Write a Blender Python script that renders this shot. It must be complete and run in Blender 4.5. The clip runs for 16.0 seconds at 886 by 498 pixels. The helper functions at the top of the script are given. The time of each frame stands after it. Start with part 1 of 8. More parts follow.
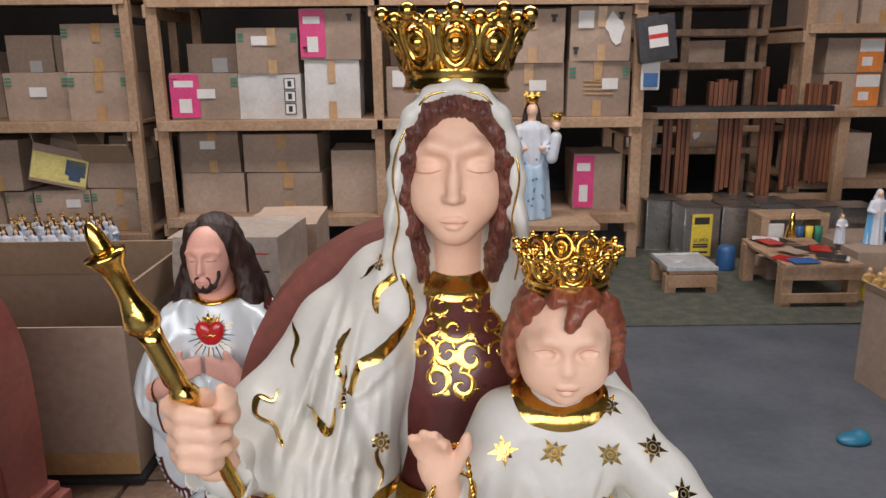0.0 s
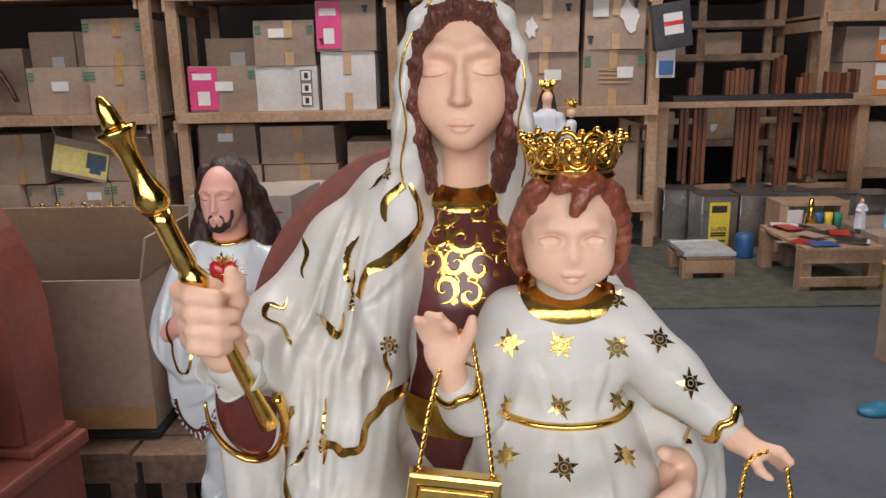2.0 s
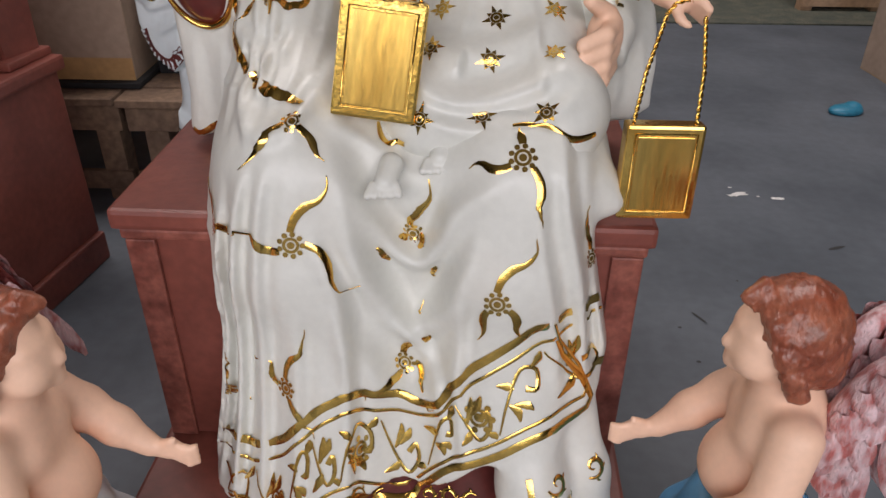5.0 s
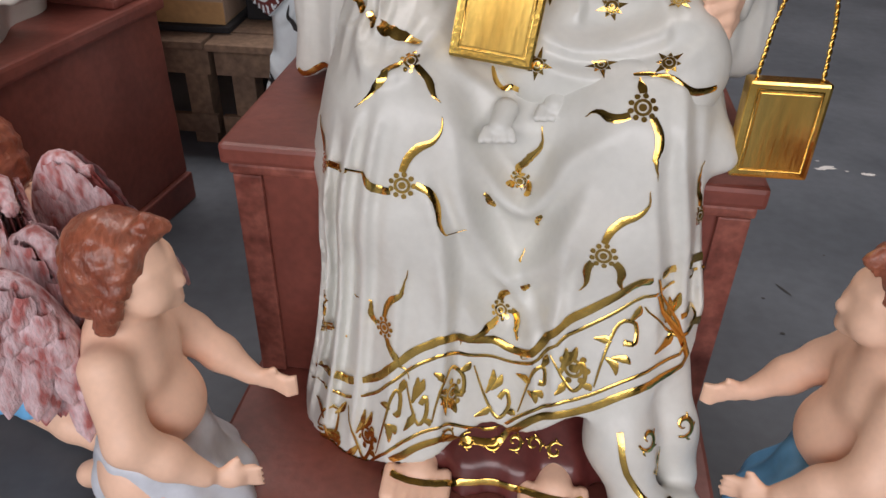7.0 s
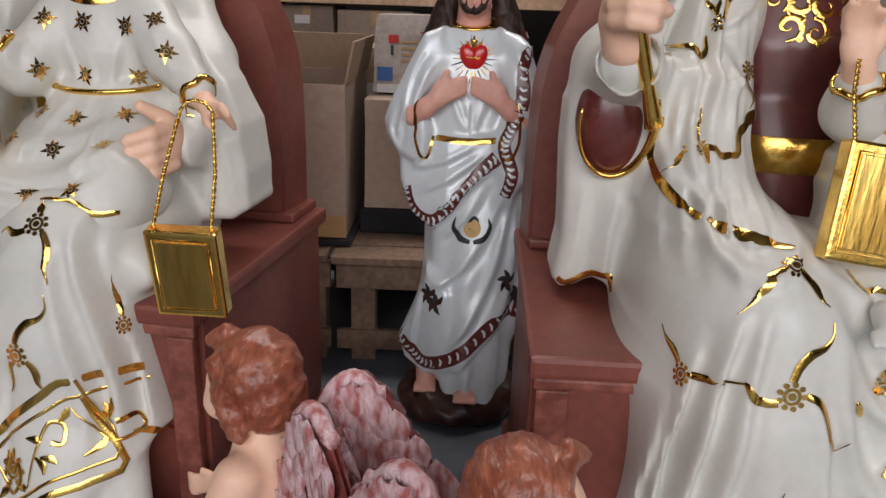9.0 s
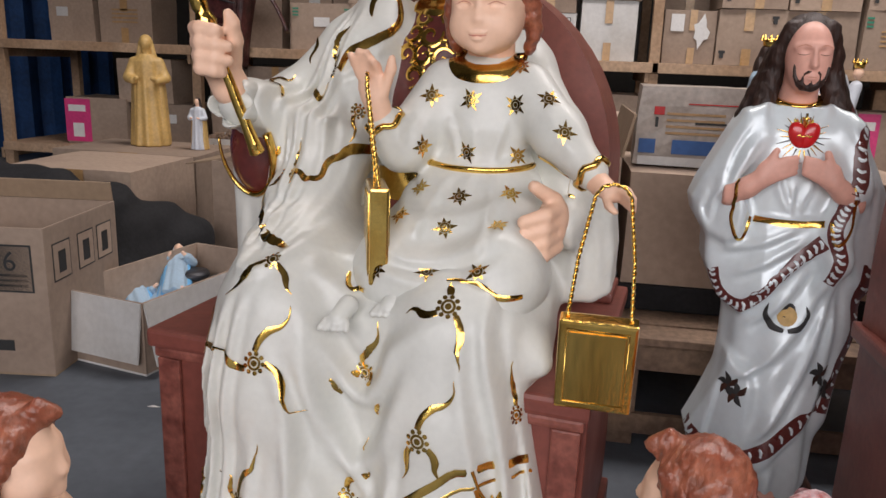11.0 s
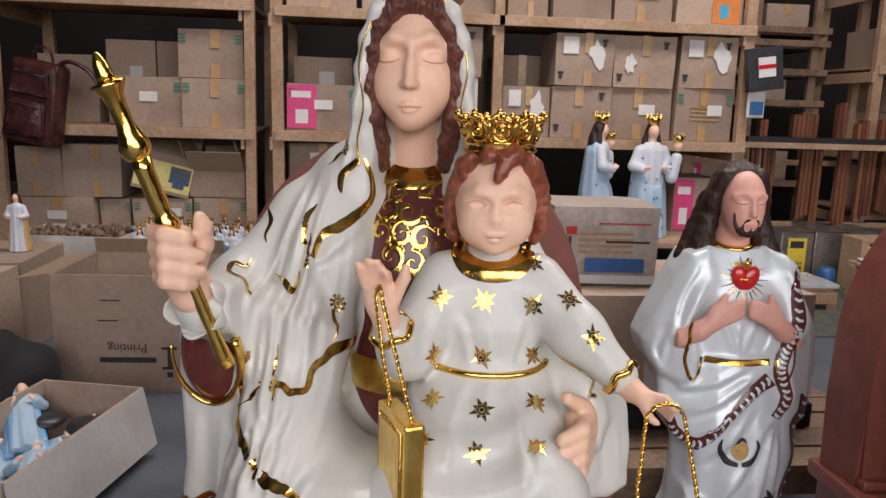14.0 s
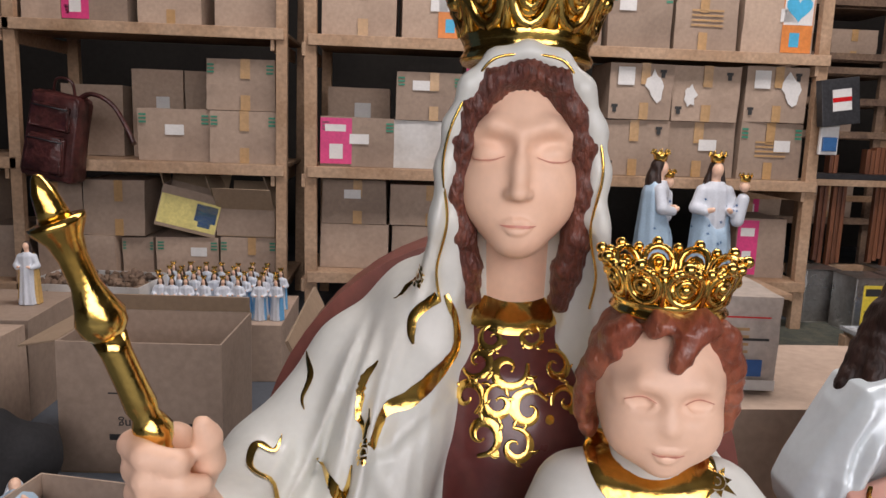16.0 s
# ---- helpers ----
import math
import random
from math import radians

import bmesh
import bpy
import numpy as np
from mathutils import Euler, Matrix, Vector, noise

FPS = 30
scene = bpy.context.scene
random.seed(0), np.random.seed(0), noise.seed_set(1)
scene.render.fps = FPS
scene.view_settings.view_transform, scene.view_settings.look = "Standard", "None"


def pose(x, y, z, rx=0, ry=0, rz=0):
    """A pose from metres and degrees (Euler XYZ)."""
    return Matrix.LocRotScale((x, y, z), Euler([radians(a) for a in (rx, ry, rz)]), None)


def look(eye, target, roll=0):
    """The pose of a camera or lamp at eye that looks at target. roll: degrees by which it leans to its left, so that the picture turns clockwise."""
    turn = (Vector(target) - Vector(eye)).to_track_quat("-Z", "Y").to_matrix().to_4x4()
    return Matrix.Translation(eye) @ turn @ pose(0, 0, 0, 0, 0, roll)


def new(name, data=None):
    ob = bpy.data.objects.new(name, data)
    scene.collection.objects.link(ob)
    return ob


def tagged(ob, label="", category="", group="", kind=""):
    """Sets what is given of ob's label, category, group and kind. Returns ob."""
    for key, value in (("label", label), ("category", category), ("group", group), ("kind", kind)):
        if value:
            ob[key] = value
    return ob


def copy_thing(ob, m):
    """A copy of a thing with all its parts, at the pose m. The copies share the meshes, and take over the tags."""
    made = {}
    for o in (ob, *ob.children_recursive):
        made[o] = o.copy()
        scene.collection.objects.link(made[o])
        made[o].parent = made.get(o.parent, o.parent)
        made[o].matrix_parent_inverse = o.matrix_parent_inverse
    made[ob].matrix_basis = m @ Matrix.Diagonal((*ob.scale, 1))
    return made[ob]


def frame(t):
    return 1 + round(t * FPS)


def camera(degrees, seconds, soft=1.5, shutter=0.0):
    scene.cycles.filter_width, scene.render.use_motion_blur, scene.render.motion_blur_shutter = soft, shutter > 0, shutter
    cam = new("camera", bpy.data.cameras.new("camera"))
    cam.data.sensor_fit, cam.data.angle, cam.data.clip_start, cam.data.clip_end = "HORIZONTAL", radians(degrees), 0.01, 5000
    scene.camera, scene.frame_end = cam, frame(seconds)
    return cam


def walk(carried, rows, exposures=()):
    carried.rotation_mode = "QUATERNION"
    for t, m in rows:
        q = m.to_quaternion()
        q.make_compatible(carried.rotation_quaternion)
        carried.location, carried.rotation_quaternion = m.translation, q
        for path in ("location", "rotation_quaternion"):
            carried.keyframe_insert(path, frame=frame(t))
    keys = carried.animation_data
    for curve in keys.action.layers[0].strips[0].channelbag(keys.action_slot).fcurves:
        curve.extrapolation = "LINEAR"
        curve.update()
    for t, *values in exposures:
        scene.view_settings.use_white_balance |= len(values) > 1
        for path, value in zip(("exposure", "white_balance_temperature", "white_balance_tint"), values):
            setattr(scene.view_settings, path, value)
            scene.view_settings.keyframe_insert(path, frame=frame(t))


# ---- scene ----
cam = camera(61.2, 16.0)
PATH = [
    (0, (0.411, 0.483, 1.255), (0.428, 2.421, 0.762), -0.5),
    (0.5, (0.413, 0.475, 1.224), (0.415, 2.407, 0.706), 0.0),
    (1, (0.416, 0.461, 1.19), (0.407, 2.383, 0.636), -0.1),
    (1.5, (0.415, 0.455, 1.165), (0.395, 2.374, 0.603), -0.5),
    (2, (0.423, 0.444, 1.126), (0.392, 2.39, 0.663), -1.1),
    (2.5, (0.434, 0.427, 1.073), (0.419, 2.401, 0.749), -1.0),
    (3, (0.452, 0.402, 1.024), (0.454, 2.382, 0.744), -1.0),
    (3.5, (0.473, 0.361, 0.983), (0.474, 2.325, 0.608), -1.0),
    (4, (0.49, 0.335, 0.944), (0.504, 2.234, 0.317), -0.1),
    (4.5, (0.499, 0.324, 0.919), (0.502, 2.115, 0.029), 0.6),
    (4.7, (0.501, 0.319, 0.919), (0.489, 2.065, -0.057), 0.6),
    (6.8, (0.454, 0.285, 0.912), (0.311, 1.909, -0.247), 1.2),
    (7, (0.435, 0.291, 0.9), (0.274, 1.939, -0.222), 1.3),
    (7.5, (0.334, 0.295, 0.87), (0.112, 1.991, -0.167), 0.9),
    (8, (0.191, 0.301, 0.84), (-0.011, 2.059, -0.091), 0.5),
    (8.5, (0.076, 0.327, 0.838), (-0.021, 2.165, 0.055), 0.9),
    (9, (-0.041, 0.326, 0.86), (-0.061, 2.226, 0.237), 1.9),
    (9.5, (-0.155, 0.312, 0.863), (-0.237, 2.237, 0.325), 2.8),
    (10, (-0.252, 0.317, 0.867), (-0.548, 2.222, 0.334), 2.4),
    (10.2, (-0.287, 0.322, 0.863), (-0.646, 2.217, 0.333), 2.0),
    (12.3, (-0.623, 0.421, 0.948), (-0.59, 2.382, 0.558), 2.7),
    (12.5, (-0.637, 0.426, 0.967), (-0.543, 2.388, 0.589), 2.7),
    (13, (-0.663, 0.433, 1.008), (-0.494, 2.392, 0.642), 1.7),
    (13.5, (-0.68, 0.441, 1.033), (-0.473, 2.394, 0.657), 1.4),
    (14, (-0.713, 0.492, 1.059), (-0.512, 2.447, 0.69), 1.8),
    (14.5, (-0.709, 0.588, 1.085), (-0.523, 2.547, 0.729), 2.4),
    (15, (-0.7, 0.676, 1.101), (-0.549, 2.644, 0.778), 3.3),
    (15.5, (-0.726, 0.75, 1.125), (-0.596, 2.722, 0.817), 3.4),
    (16, (-0.771, 0.855, 1.15), (-0.643, 2.824, 0.825), 2.0),
]
walk(cam, [(t, look(eye, target, roll)) for t, eye, target, roll in PATH], [(0, 0.0, 6650, 18), (3.5, 0.0, 6650, 18), (4.7, -0.1, 6650, 18), (7, -0.12, 6650, 18), (8, -0.2, 6650, 18), (9.5, -0.18, 6650, 17), (10.2, 0.0, 6650, 17), (12.5, 0.0, 6650, 18), (16, 0.05, 6650, 19)])

# ---- light: a workshop hall, open to the day on the camera's side ----
world = bpy.data.worlds.new("sky")
scene.world = world
world.use_nodes = True
wn = world.node_tree.nodes
sky = wn.new("ShaderNodeTexSky")
sky.sky_type, sky.sun_disc = "NISHITA", False
sky.sun_elevation, sky.sun_rotation = radians(55), radians(180)
world.node_tree.links.new(sky.outputs[0], wn["Background"].inputs[0])
wn["Background"].inputs[1].default_value = 0.10
sun = new("sun", bpy.data.lights.new("sun", "SUN"))
sun.data.energy, sun.data.angle, sun.data.color = 1.0, radians(15), (1.0, 0.96, 0.9)
sun.matrix_world = look((0, -8, 12), (0, 0, 0))


def sky_fill(name, w, h, m, power, color):
    """An unseen area lamp in the hall that stands in for sky light."""
    lamp = new(name, bpy.data.lights.new(name, "AREA"))
    lamp.data.shape, lamp.data.size, lamp.data.size_y = "RECTANGLE", w, h
    lamp.data.energy, lamp.data.color, lamp.matrix_world = power, color, m


# area lamp just inside the gate, in place of the sky's light
sky_fill("gate_daylight", 6.5, 2.2, look((0.3, -3.2, 2.45), (0.3, 2.0, 0.9)), 208, (1.0, 0.975, 0.945))
# added fill under the closed roof, brightens the racks and cartons
sky_fill("roof_fill", 5.0, 1.2, look((0.5, 3.2, 4.3), (0.5, 3.4, 0.0)), 175, (1.0, 0.97, 0.93))
scene.view_settings.exposure = 0.0


# ---- materials ----
def mat(name, color, rough=0.6, metal=0.0, var=0.12, scale=6.0, fine=60.0, bump=0.15, dist=0.002, second=None, mix=(0.4, 0.7),
        coat=0.0, isle=0.0, stretch=(1, 1, 1), rvar=0.1, obj=0.0, sub=0.0):
    m = bpy.data.materials.new(name)
    m.use_nodes = True
    nt = m.node_tree
    n, l = nt.nodes, nt.links
    b = n["Principled BSDF"]
    b.inputs["Metallic"].default_value = metal
    b.inputs["Coat Weight"].default_value = coat
    b.inputs["Coat Roughness"].default_value = 0.15
    if sub:
        b.inputs["Subsurface Weight"].default_value = sub
        b.inputs["Subsurface Radius"].default_value = (0.012, 0.006, 0.004)
        b.inputs["Subsurface Scale"].default_value = 0.4
    tc = n.new("ShaderNodeTexCoord")
    mp = n.new("ShaderNodeMapping")
    mp.inputs["Scale"].default_value = stretch
    l.new(tc.outputs["Object"], mp.inputs["Vector"])

    def noise_node(sc, detail=4):
        t = n.new("ShaderNodeTexNoise")
        t.inputs["Scale"].default_value, t.inputs["Detail"].default_value = sc, detail
        l.new(mp.outputs[0], t.inputs["Vector"])
        return t
    big, small = noise_node(scale), noise_node(fine, 6)
    ramp = n.new("ShaderNodeMix")
    ramp.data_type = "RGBA"
    c2 = second or tuple(c * (1 - var * 1.6) for c in color)
    ramp.inputs[6].default_value = (*color, 1)
    ramp.inputs[7].default_value = (*c2, 1)
    mr = n.new("ShaderNodeMapRange")
    mr.inputs["From Min"].default_value, mr.inputs["From Max"].default_value = mix
    l.new(big.outputs["Fac"], mr.inputs["Value"])
    l.new(mr.outputs[0], ramp.inputs[0])
    hsv = n.new("ShaderNodeHueSaturation")
    l.new(ramp.outputs[2], hsv.inputs["Color"])
    val = n.new("ShaderNodeMapRange")
    val.inputs["To Min"].default_value, val.inputs["To Max"].default_value = 1 - var, 1 + var
    val.inputs["From Min"].default_value, val.inputs["From Max"].default_value = 0.3, 0.7
    l.new(small.outputs["Fac"], val.inputs["Value"])
    out = val.outputs[0]
    if isle or obj:
        src = n.new("ShaderNodeNewGeometry").outputs["Random Per Island"] if isle else n.new("ShaderNodeObjectInfo").outputs["Random"]
        k = isle or obj
        r = n.new("ShaderNodeMapRange")
        r.inputs["To Min"].default_value, r.inputs["To Max"].default_value = 1 - k, 1 + k
        l.new(src, r.inputs["Value"])
        mu = n.new("ShaderNodeMath")
        mu.operation = "MULTIPLY"
        l.new(out, mu.inputs[0])
        l.new(r.outputs[0], mu.inputs[1])
        out = mu.outputs[0]
    l.new(out, hsv.inputs["Value"])
    l.new(hsv.outputs[0], b.inputs["Base Color"])
    rr = n.new("ShaderNodeMapRange")
    rr.inputs["To Min"].default_value, rr.inputs["To Max"].default_value = max(0.03, rough - rvar), min(1, rough + rvar)
    l.new(big.outputs["Fac"], rr.inputs["Value"])
    l.new(rr.outputs[0], b.inputs["Roughness"])
    if bump:
        bp = n.new("ShaderNodeBump")
        bp.inputs["Strength"].default_value, bp.inputs["Distance"].default_value = bump, dist
        l.new(small.outputs["Fac"], bp.inputs["Height"])
        l.new(bp.outputs[0], b.inputs["Normal"])
    return m


BLUSH = mat("rosy_paint", (0.62, 0.27, 0.19), 0.5, var=0.05, bump=0.05)
LIP = mat("dull_rose_paint", (0.66, 0.27, 0.20), 0.45, var=0.05, bump=0.05)
CREAM = mat("cream_paint", (0.665, 0.675, 0.63), 0.42, var=0.03, scale=7, fine=90, bump=0.12, coat=0.12, second=(0.64, 0.62, 0.56), mix=(0.5, 0.85))
PEARL = mat("pearl_white_paint", (0.75, 0.84, 0.87), 0.34, var=0.03, scale=8, fine=70, bump=0.12, coat=0.2, metal=0.15)
SKIN = mat("flesh_paint", (0.90, 0.585, 0.42), 0.48, var=0.03, scale=9, fine=120, bump=0.06, second=(0.88, 0.53, 0.37), mix=(0.5, 0.8))
SKIN_PINK = mat("ruddy_flesh_paint", (0.80, 0.43, 0.34), 0.45, var=0.04, scale=14, fine=120, bump=0.06)
HAIR = mat("auburn_hair_paint", (0.10, 0.026, 0.017), 0.42, var=0.45, scale=45, fine=260, bump=1.0, dist=0.006, second=(0.20, 0.06, 0.035), stretch=(1, 1, 0.35), coat=0.2)
HAIR_RED = mat("copper_hair_paint", (0.24, 0.062, 0.032), 0.34, var=0.3, scale=40, fine=150, bump=0.9, dist=0.004, second=(0.36, 0.12, 0.065), stretch=(1, 0.5, 0.6), coat=0.25)
HAIR_DARK = mat("dark_brown_hair_paint", (0.036, 0.016, 0.011), 0.52, var=0.4, scale=30, fine=130, bump=0.9, dist=0.004, stretch=(1, 1, 0.3))
MAROON = mat("maroon_dress_paint", (0.13, 0.030, 0.026), 0.3, var=0.15, scale=14, fine=80, bump=0.12, coat=0.3)
GOLD = mat("gold_leaf", (0.90, 0.60, 0.16), 0.16, metal=1.0, var=0.10, scale=25, fine=160, bump=0.30, dist=0.0012, second=(0.72, 0.42, 0.09), rvar=0.09)
GOLD_SCRATCHED = mat("scratched_gold_foil", (0.88, 0.60, 0.17), 0.22, metal=1.0, var=0.22, scale=14, fine=120, bump=0.45, dist=0.0015, second=(0.62, 0.36, 0.08), stretch=(1, 1, 0.15), rvar=0.12)
THRONE = mat("oxide_red_paint", (0.225, 0.066, 0.048), 0.42, var=0.12, scale=6, fine=70, bump=0.25, second=(0.155, 0.042, 0.031), rvar=0.14)
THRONE_WORN = mat("worn_red_edge", (0.27, 0.088, 0.064), 0.45, var=0.25, scale=30, fine=90, bump=0.35, second=(0.14, 0.035, 0.025))
FLOOR = mat("painted_grey_concrete", (0.102, 0.118, 0.138), 0.55, var=0.10, scale=2.6, fine=34, bump=0.14, second=(0.066, 0.078, 0.094), mix=(0.38, 0.66), rvar=0.2)
CARPET = mat("worn_green_carpet", (0.065, 0.075, 0.06), 0.95, var=0.4, scale=14, fine=150, bump=0.7, dist=0.004, second=(0.12, 0.115, 0.085))
WOOD = mat("rough_sawn_pine", (0.42, 0.28, 0.18), 0.75, var=0.18, scale=3, fine=50, bump=0.4, second=(0.28, 0.165, 0.09), stretch=(1, 1, 1), isle=0.18)
WOOD_OLD = mat("weathered_pallet_wood", (0.20, 0.13, 0.085), 0.8, var=0.25, scale=8, fine=60, bump=0.5, second=(0.11, 0.07, 0.05), isle=0.3)
WOOD_RED = mat("stained_moulding_wood", (0.20, 0.075, 0.035), 0.45, var=0.25, scale=6, fine=60, bump=0.2, second=(0.09, 0.03, 0.018), stretch=(6, 6, 0.4), obj=0.4)
CARD = mat("brown_cardboard", (0.39, 0.29, 0.22), 0.85, var=0.09, scale=3.5, fine=45, bump=0.2, second=(0.29, 0.21, 0.16), mix=(0.45, 0.8), obj=0.22)
CARD_IN = mat("cardboard_inside", (0.33, 0.235, 0.155), 0.9, var=0.08, scale=4, fine=50, bump=0.2)
CARD_WHITE = mat("white_lined_cardboard", (0.60, 0.59, 0.57), 0.8, var=0.06, scale=4, fine=50, bump=0.2, second=(0.47, 0.44, 0.40), obj=0.1)
CARD_GREY = mat("wrapped_grey_cardboard", (0.40, 0.34, 0.29), 0.45, var=0.15, scale=9, fine=60, bump=0.6, second=(0.50, 0.44, 0.39), mix=(0.4, 0.7), coat=0.2)
TAPE = mat("packing_tape", (0.48, 0.29, 0.13), 0.3, var=0.1, scale=12, fine=60, bump=0.2)
PAPER = mat("paper_label", (0.70, 0.69, 0.67), 0.7, var=0.05, scale=12, fine=80, bump=0.1)
INK = mat("black_print", (0.03, 0.03, 0.03), 0.6, var=0.1, bump=0.05)
GREEN = mat("green_print", (0.03, 0.24, 0.15), 0.6, var=0.1, bump=0.05)
BLUE = mat("blue_print", (0.03, 0.12, 0.36), 0.5, var=0.1, bump=0.05)
TEAL = mat("teal_rubber", (0.015, 0.17, 0.27), 0.45, var=0.1, bump=0.1)
SKYBLUE = mat("sky_blue_print", (0.05, 0.42, 0.68), 0.5, var=0.1, bump=0.05)
PINK = mat("pink_print", (0.66, 0.05, 0.20), 0.5, var=0.1, bump=0.05)
YELLOW = mat("yellow_print", (0.76, 0.58, 0.06), 0.5, var=0.12, bump=0.05)
YELLOW_PALE = mat("pale_yellow_print", (0.74, 0.64, 0.22), 0.5, var=0.1, scale=20, bump=0.1)
ORANGE = mat("orange_print", (0.72, 0.24, 0.05), 0.5, var=0.1, bump=0.05)
RED = mat("red_enamel", (0.60, 0.018, 0.02), 0.22, var=0.1, scale=40, bump=0.1, coat=0.4)
LIGHTBLUE = mat("light_blue_paint", (0.16, 0.46, 0.78), 0.4, var=0.05, scale=12, fine=90, bump=0.12)
PALEBLUE = mat("pale_blue_paint", (0.40, 0.55, 0.68), 0.4, var=0.06, scale=14, fine=90, bump=0.12)
ICE = mat("ice_white_paint", (0.64, 0.68, 0.74), 0.4, var=0.05, scale=12, fine=90, bump=0.12)
DARKBLUE = mat("deep_blue_paint", (0.03, 0.12, 0.30), 0.4, var=0.15, scale=14, fine=90, bump=0.12)
FEATHER = mat("pink_washed_feather_paint", (0.68, 0.50, 0.52), 0.42, var=0.18, scale=60, fine=240, bump=0.8, dist=0.004, second=(0.40, 0.12, 0.11), mix=(0.42, 0.64), stretch=(1.6, 1.6, 0.6), isle=0.14)
FEATHER_GAP = mat("red_wash_between_feathers", (0.30, 0.065, 0.055), 0.5, var=0.3, scale=60, fine=160, bump=0.5, second=(0.45, 0.16, 0.15))
BLACK_CLOTH = mat("black_cloth", (0.012, 0.012, 0.014), 0.85, var=0.3, scale=6, fine=80, bump=0.4)
LEATHER = mat("dark_red_leather", (0.075, 0.022, 0.02), 0.35, var=0.4, scale=12, fine=50, bump=0.6, dist=0.006)
ROCK = mat("brown_painted_rock", (0.055, 0.022, 0.014), 0.35, var=0.4, scale=16, fine=40, bump=0.6, dist=0.006)
TIN = mat("tinplate", (0.55, 0.55, 0.54), 0.3, metal=0.9, var=0.12, scale=5, fine=50, bump=0.15, second=(0.3, 0.27, 0.24))
DARK_METAL = mat("dark_steel", (0.06, 0.06, 0.065), 0.45, metal=0.6, var=0.2, bump=0.2)
OCHRE = mat("ochre_paint", (0.62, 0.40, 0.14), 0.45, var=0.12, scale=14, fine=80, bump=0.2)
# plaster colour lowered to near black, standing for the shade behind the racks
WALL = mat("shade_dark_plaster", (0.035, 0.03, 0.026), 0.9, var=0.12, scale=1.2, fine=20, bump=0.3, second=(0.02, 0.017, 0.015))
ROOF = mat("roof_sheet", (0.16, 0.155, 0.15), 0.5, var=0.1, scale=1, fine=20, bump=0.2, second=(0.1, 0.095, 0.09))
BLUETARP = mat("blue_tarpaulin", (0.02, 0.075, 0.22), 0.5, var=0.2, scale=4, fine=30, bump=0.4, dist=0.01)
PLASTIC = mat("clear_plastic", (0.55, 0.57, 0.58), 0.15, var=0.1, scale=20, bump=0.3, coat=0.5)


# ---- mesh helpers ----
def bm_box(bm, x0, x1, y0, y1, z0, z1, m=0, bev=0.0, taper=None):
    """A box; taper scales its top in x and y about its middle."""
    tx, ty = taper or (1, 1)
    cx, cy = (x0 + x1) / 2, (y0 + y1) / 2
    v = [bm.verts.new(p) for p in ((x0, y0, z0), (x1, y0, z0), (x1, y1, z0), (x0, y1, z0),
         *[(cx + (x - cx) * tx, cy + (y - cy) * ty, z1) for x, y in ((x0, y0), (x1, y0), (x1, y1), (x0, y1))])]
    fs = [bm.faces.new([v[i] for i in q]) for q in ((3, 2, 1, 0), (4, 5, 6, 7), (0, 1, 5, 4), (1, 2, 6, 5), (2, 3, 7, 6), (3, 0, 4, 7))]
    for f in fs:
        f.material_index = m
    if bev:
        es = list({e for f in fs for e in f.edges})
        r = bmesh.ops.bevel(bm, geom=es, offset=bev, segments=2, affect="EDGES", profile=0.6)
        for f in r["faces"]:
            f.material_index = m
    return v


def bm_tube(bm, pts, rad, seg=8, m=0, caps=True, flat=1.0):
    """A tube along points; rad is one radius or one for each point."""
    pts = [Vector(p) for p in pts]
    rad = rad if isinstance(rad, (list, tuple)) else [rad] * len(pts)
    rings, up = [], None
    for i, p in enumerate(pts):
        d = (pts[min(i + 1, len(pts) - 1)] - pts[max(i - 1, 0)]).normalized()
        if up is None:
            up = Vector((0, 0, 1)) if abs(d.z) < 0.9 else Vector((1, 0, 0))
        up = (up - d * up.dot(d)).normalized()
        side = d.cross(up)
        rings.append([bm.verts.new(p + (math.cos(a) * side + math.sin(a) * up * flat) * rad[i]) for a in [2 * math.pi * k / seg for k in range(seg)]])
    for a, b in zip(rings, rings[1:]):
        for k in range(seg):
            f = bm.faces.new((a[k], a[(k + 1) % seg], b[(k + 1) % seg], b[k]))
            f.material_index, f.smooth = m, True
    if caps:
        for r in (rings[0][::-1], rings[-1]):
            bm.faces.new(r).material_index = m
    return rings


def bm_lathe(bm, prof, seg=24, m=0, c=(0, 0), squash=(1, 1), caps=True):
    """A turned body: prof holds (radius, height)."""
    rings = [[bm.verts.new((c[0] + r * squash[0] * math.cos(2 * math.pi * k / seg), c[1] + r * squash[1] * math.sin(2 * math.pi * k / seg), z)) for k in range(seg)] for r, z in prof]
    for a, b in zip(rings, rings[1:]):
        for k in range(seg):
            f = bm.faces.new((a[k], a[(k + 1) % seg], b[(k + 1) % seg], b[k]))
            f.material_index, f.smooth = m, True
    if caps:
        for r in (rings[0][::-1], rings[-1]):
            bm.faces.new(r).material_index = m


def part(name, bm, mats, parent=None, label="", m=None):
    """Links a bmesh as one mesh object."""
    me = bpy.data.meshes.new(name)
    bm.normal_update()
    bm.to_mesh(me)
    bm.free()
    for x in mats if isinstance(mats, (list, tuple)) else [mats]:
        me.materials.append(x)
    ob = new(name, me)
    if parent:
        ob.parent = parent
    if m is not None:
        ob.matrix_basis = m
    if label:
        ob["label"] = label
    return ob


def thing(name, label, category, m=None, group="", kind=""):
    ob = new(name)
    ob.empty_display_size = 0.05
    if m is not None:
        ob.matrix_basis = m
    return tagged(ob, label, category, group, kind)


def block(name, dims, mats, parent=None, label="", bev=0.003, m=None):
    bm = bmesh.new()
    bm_box(bm, *dims, bev=bev)
    return part(name, bm, mats, parent, label, m)


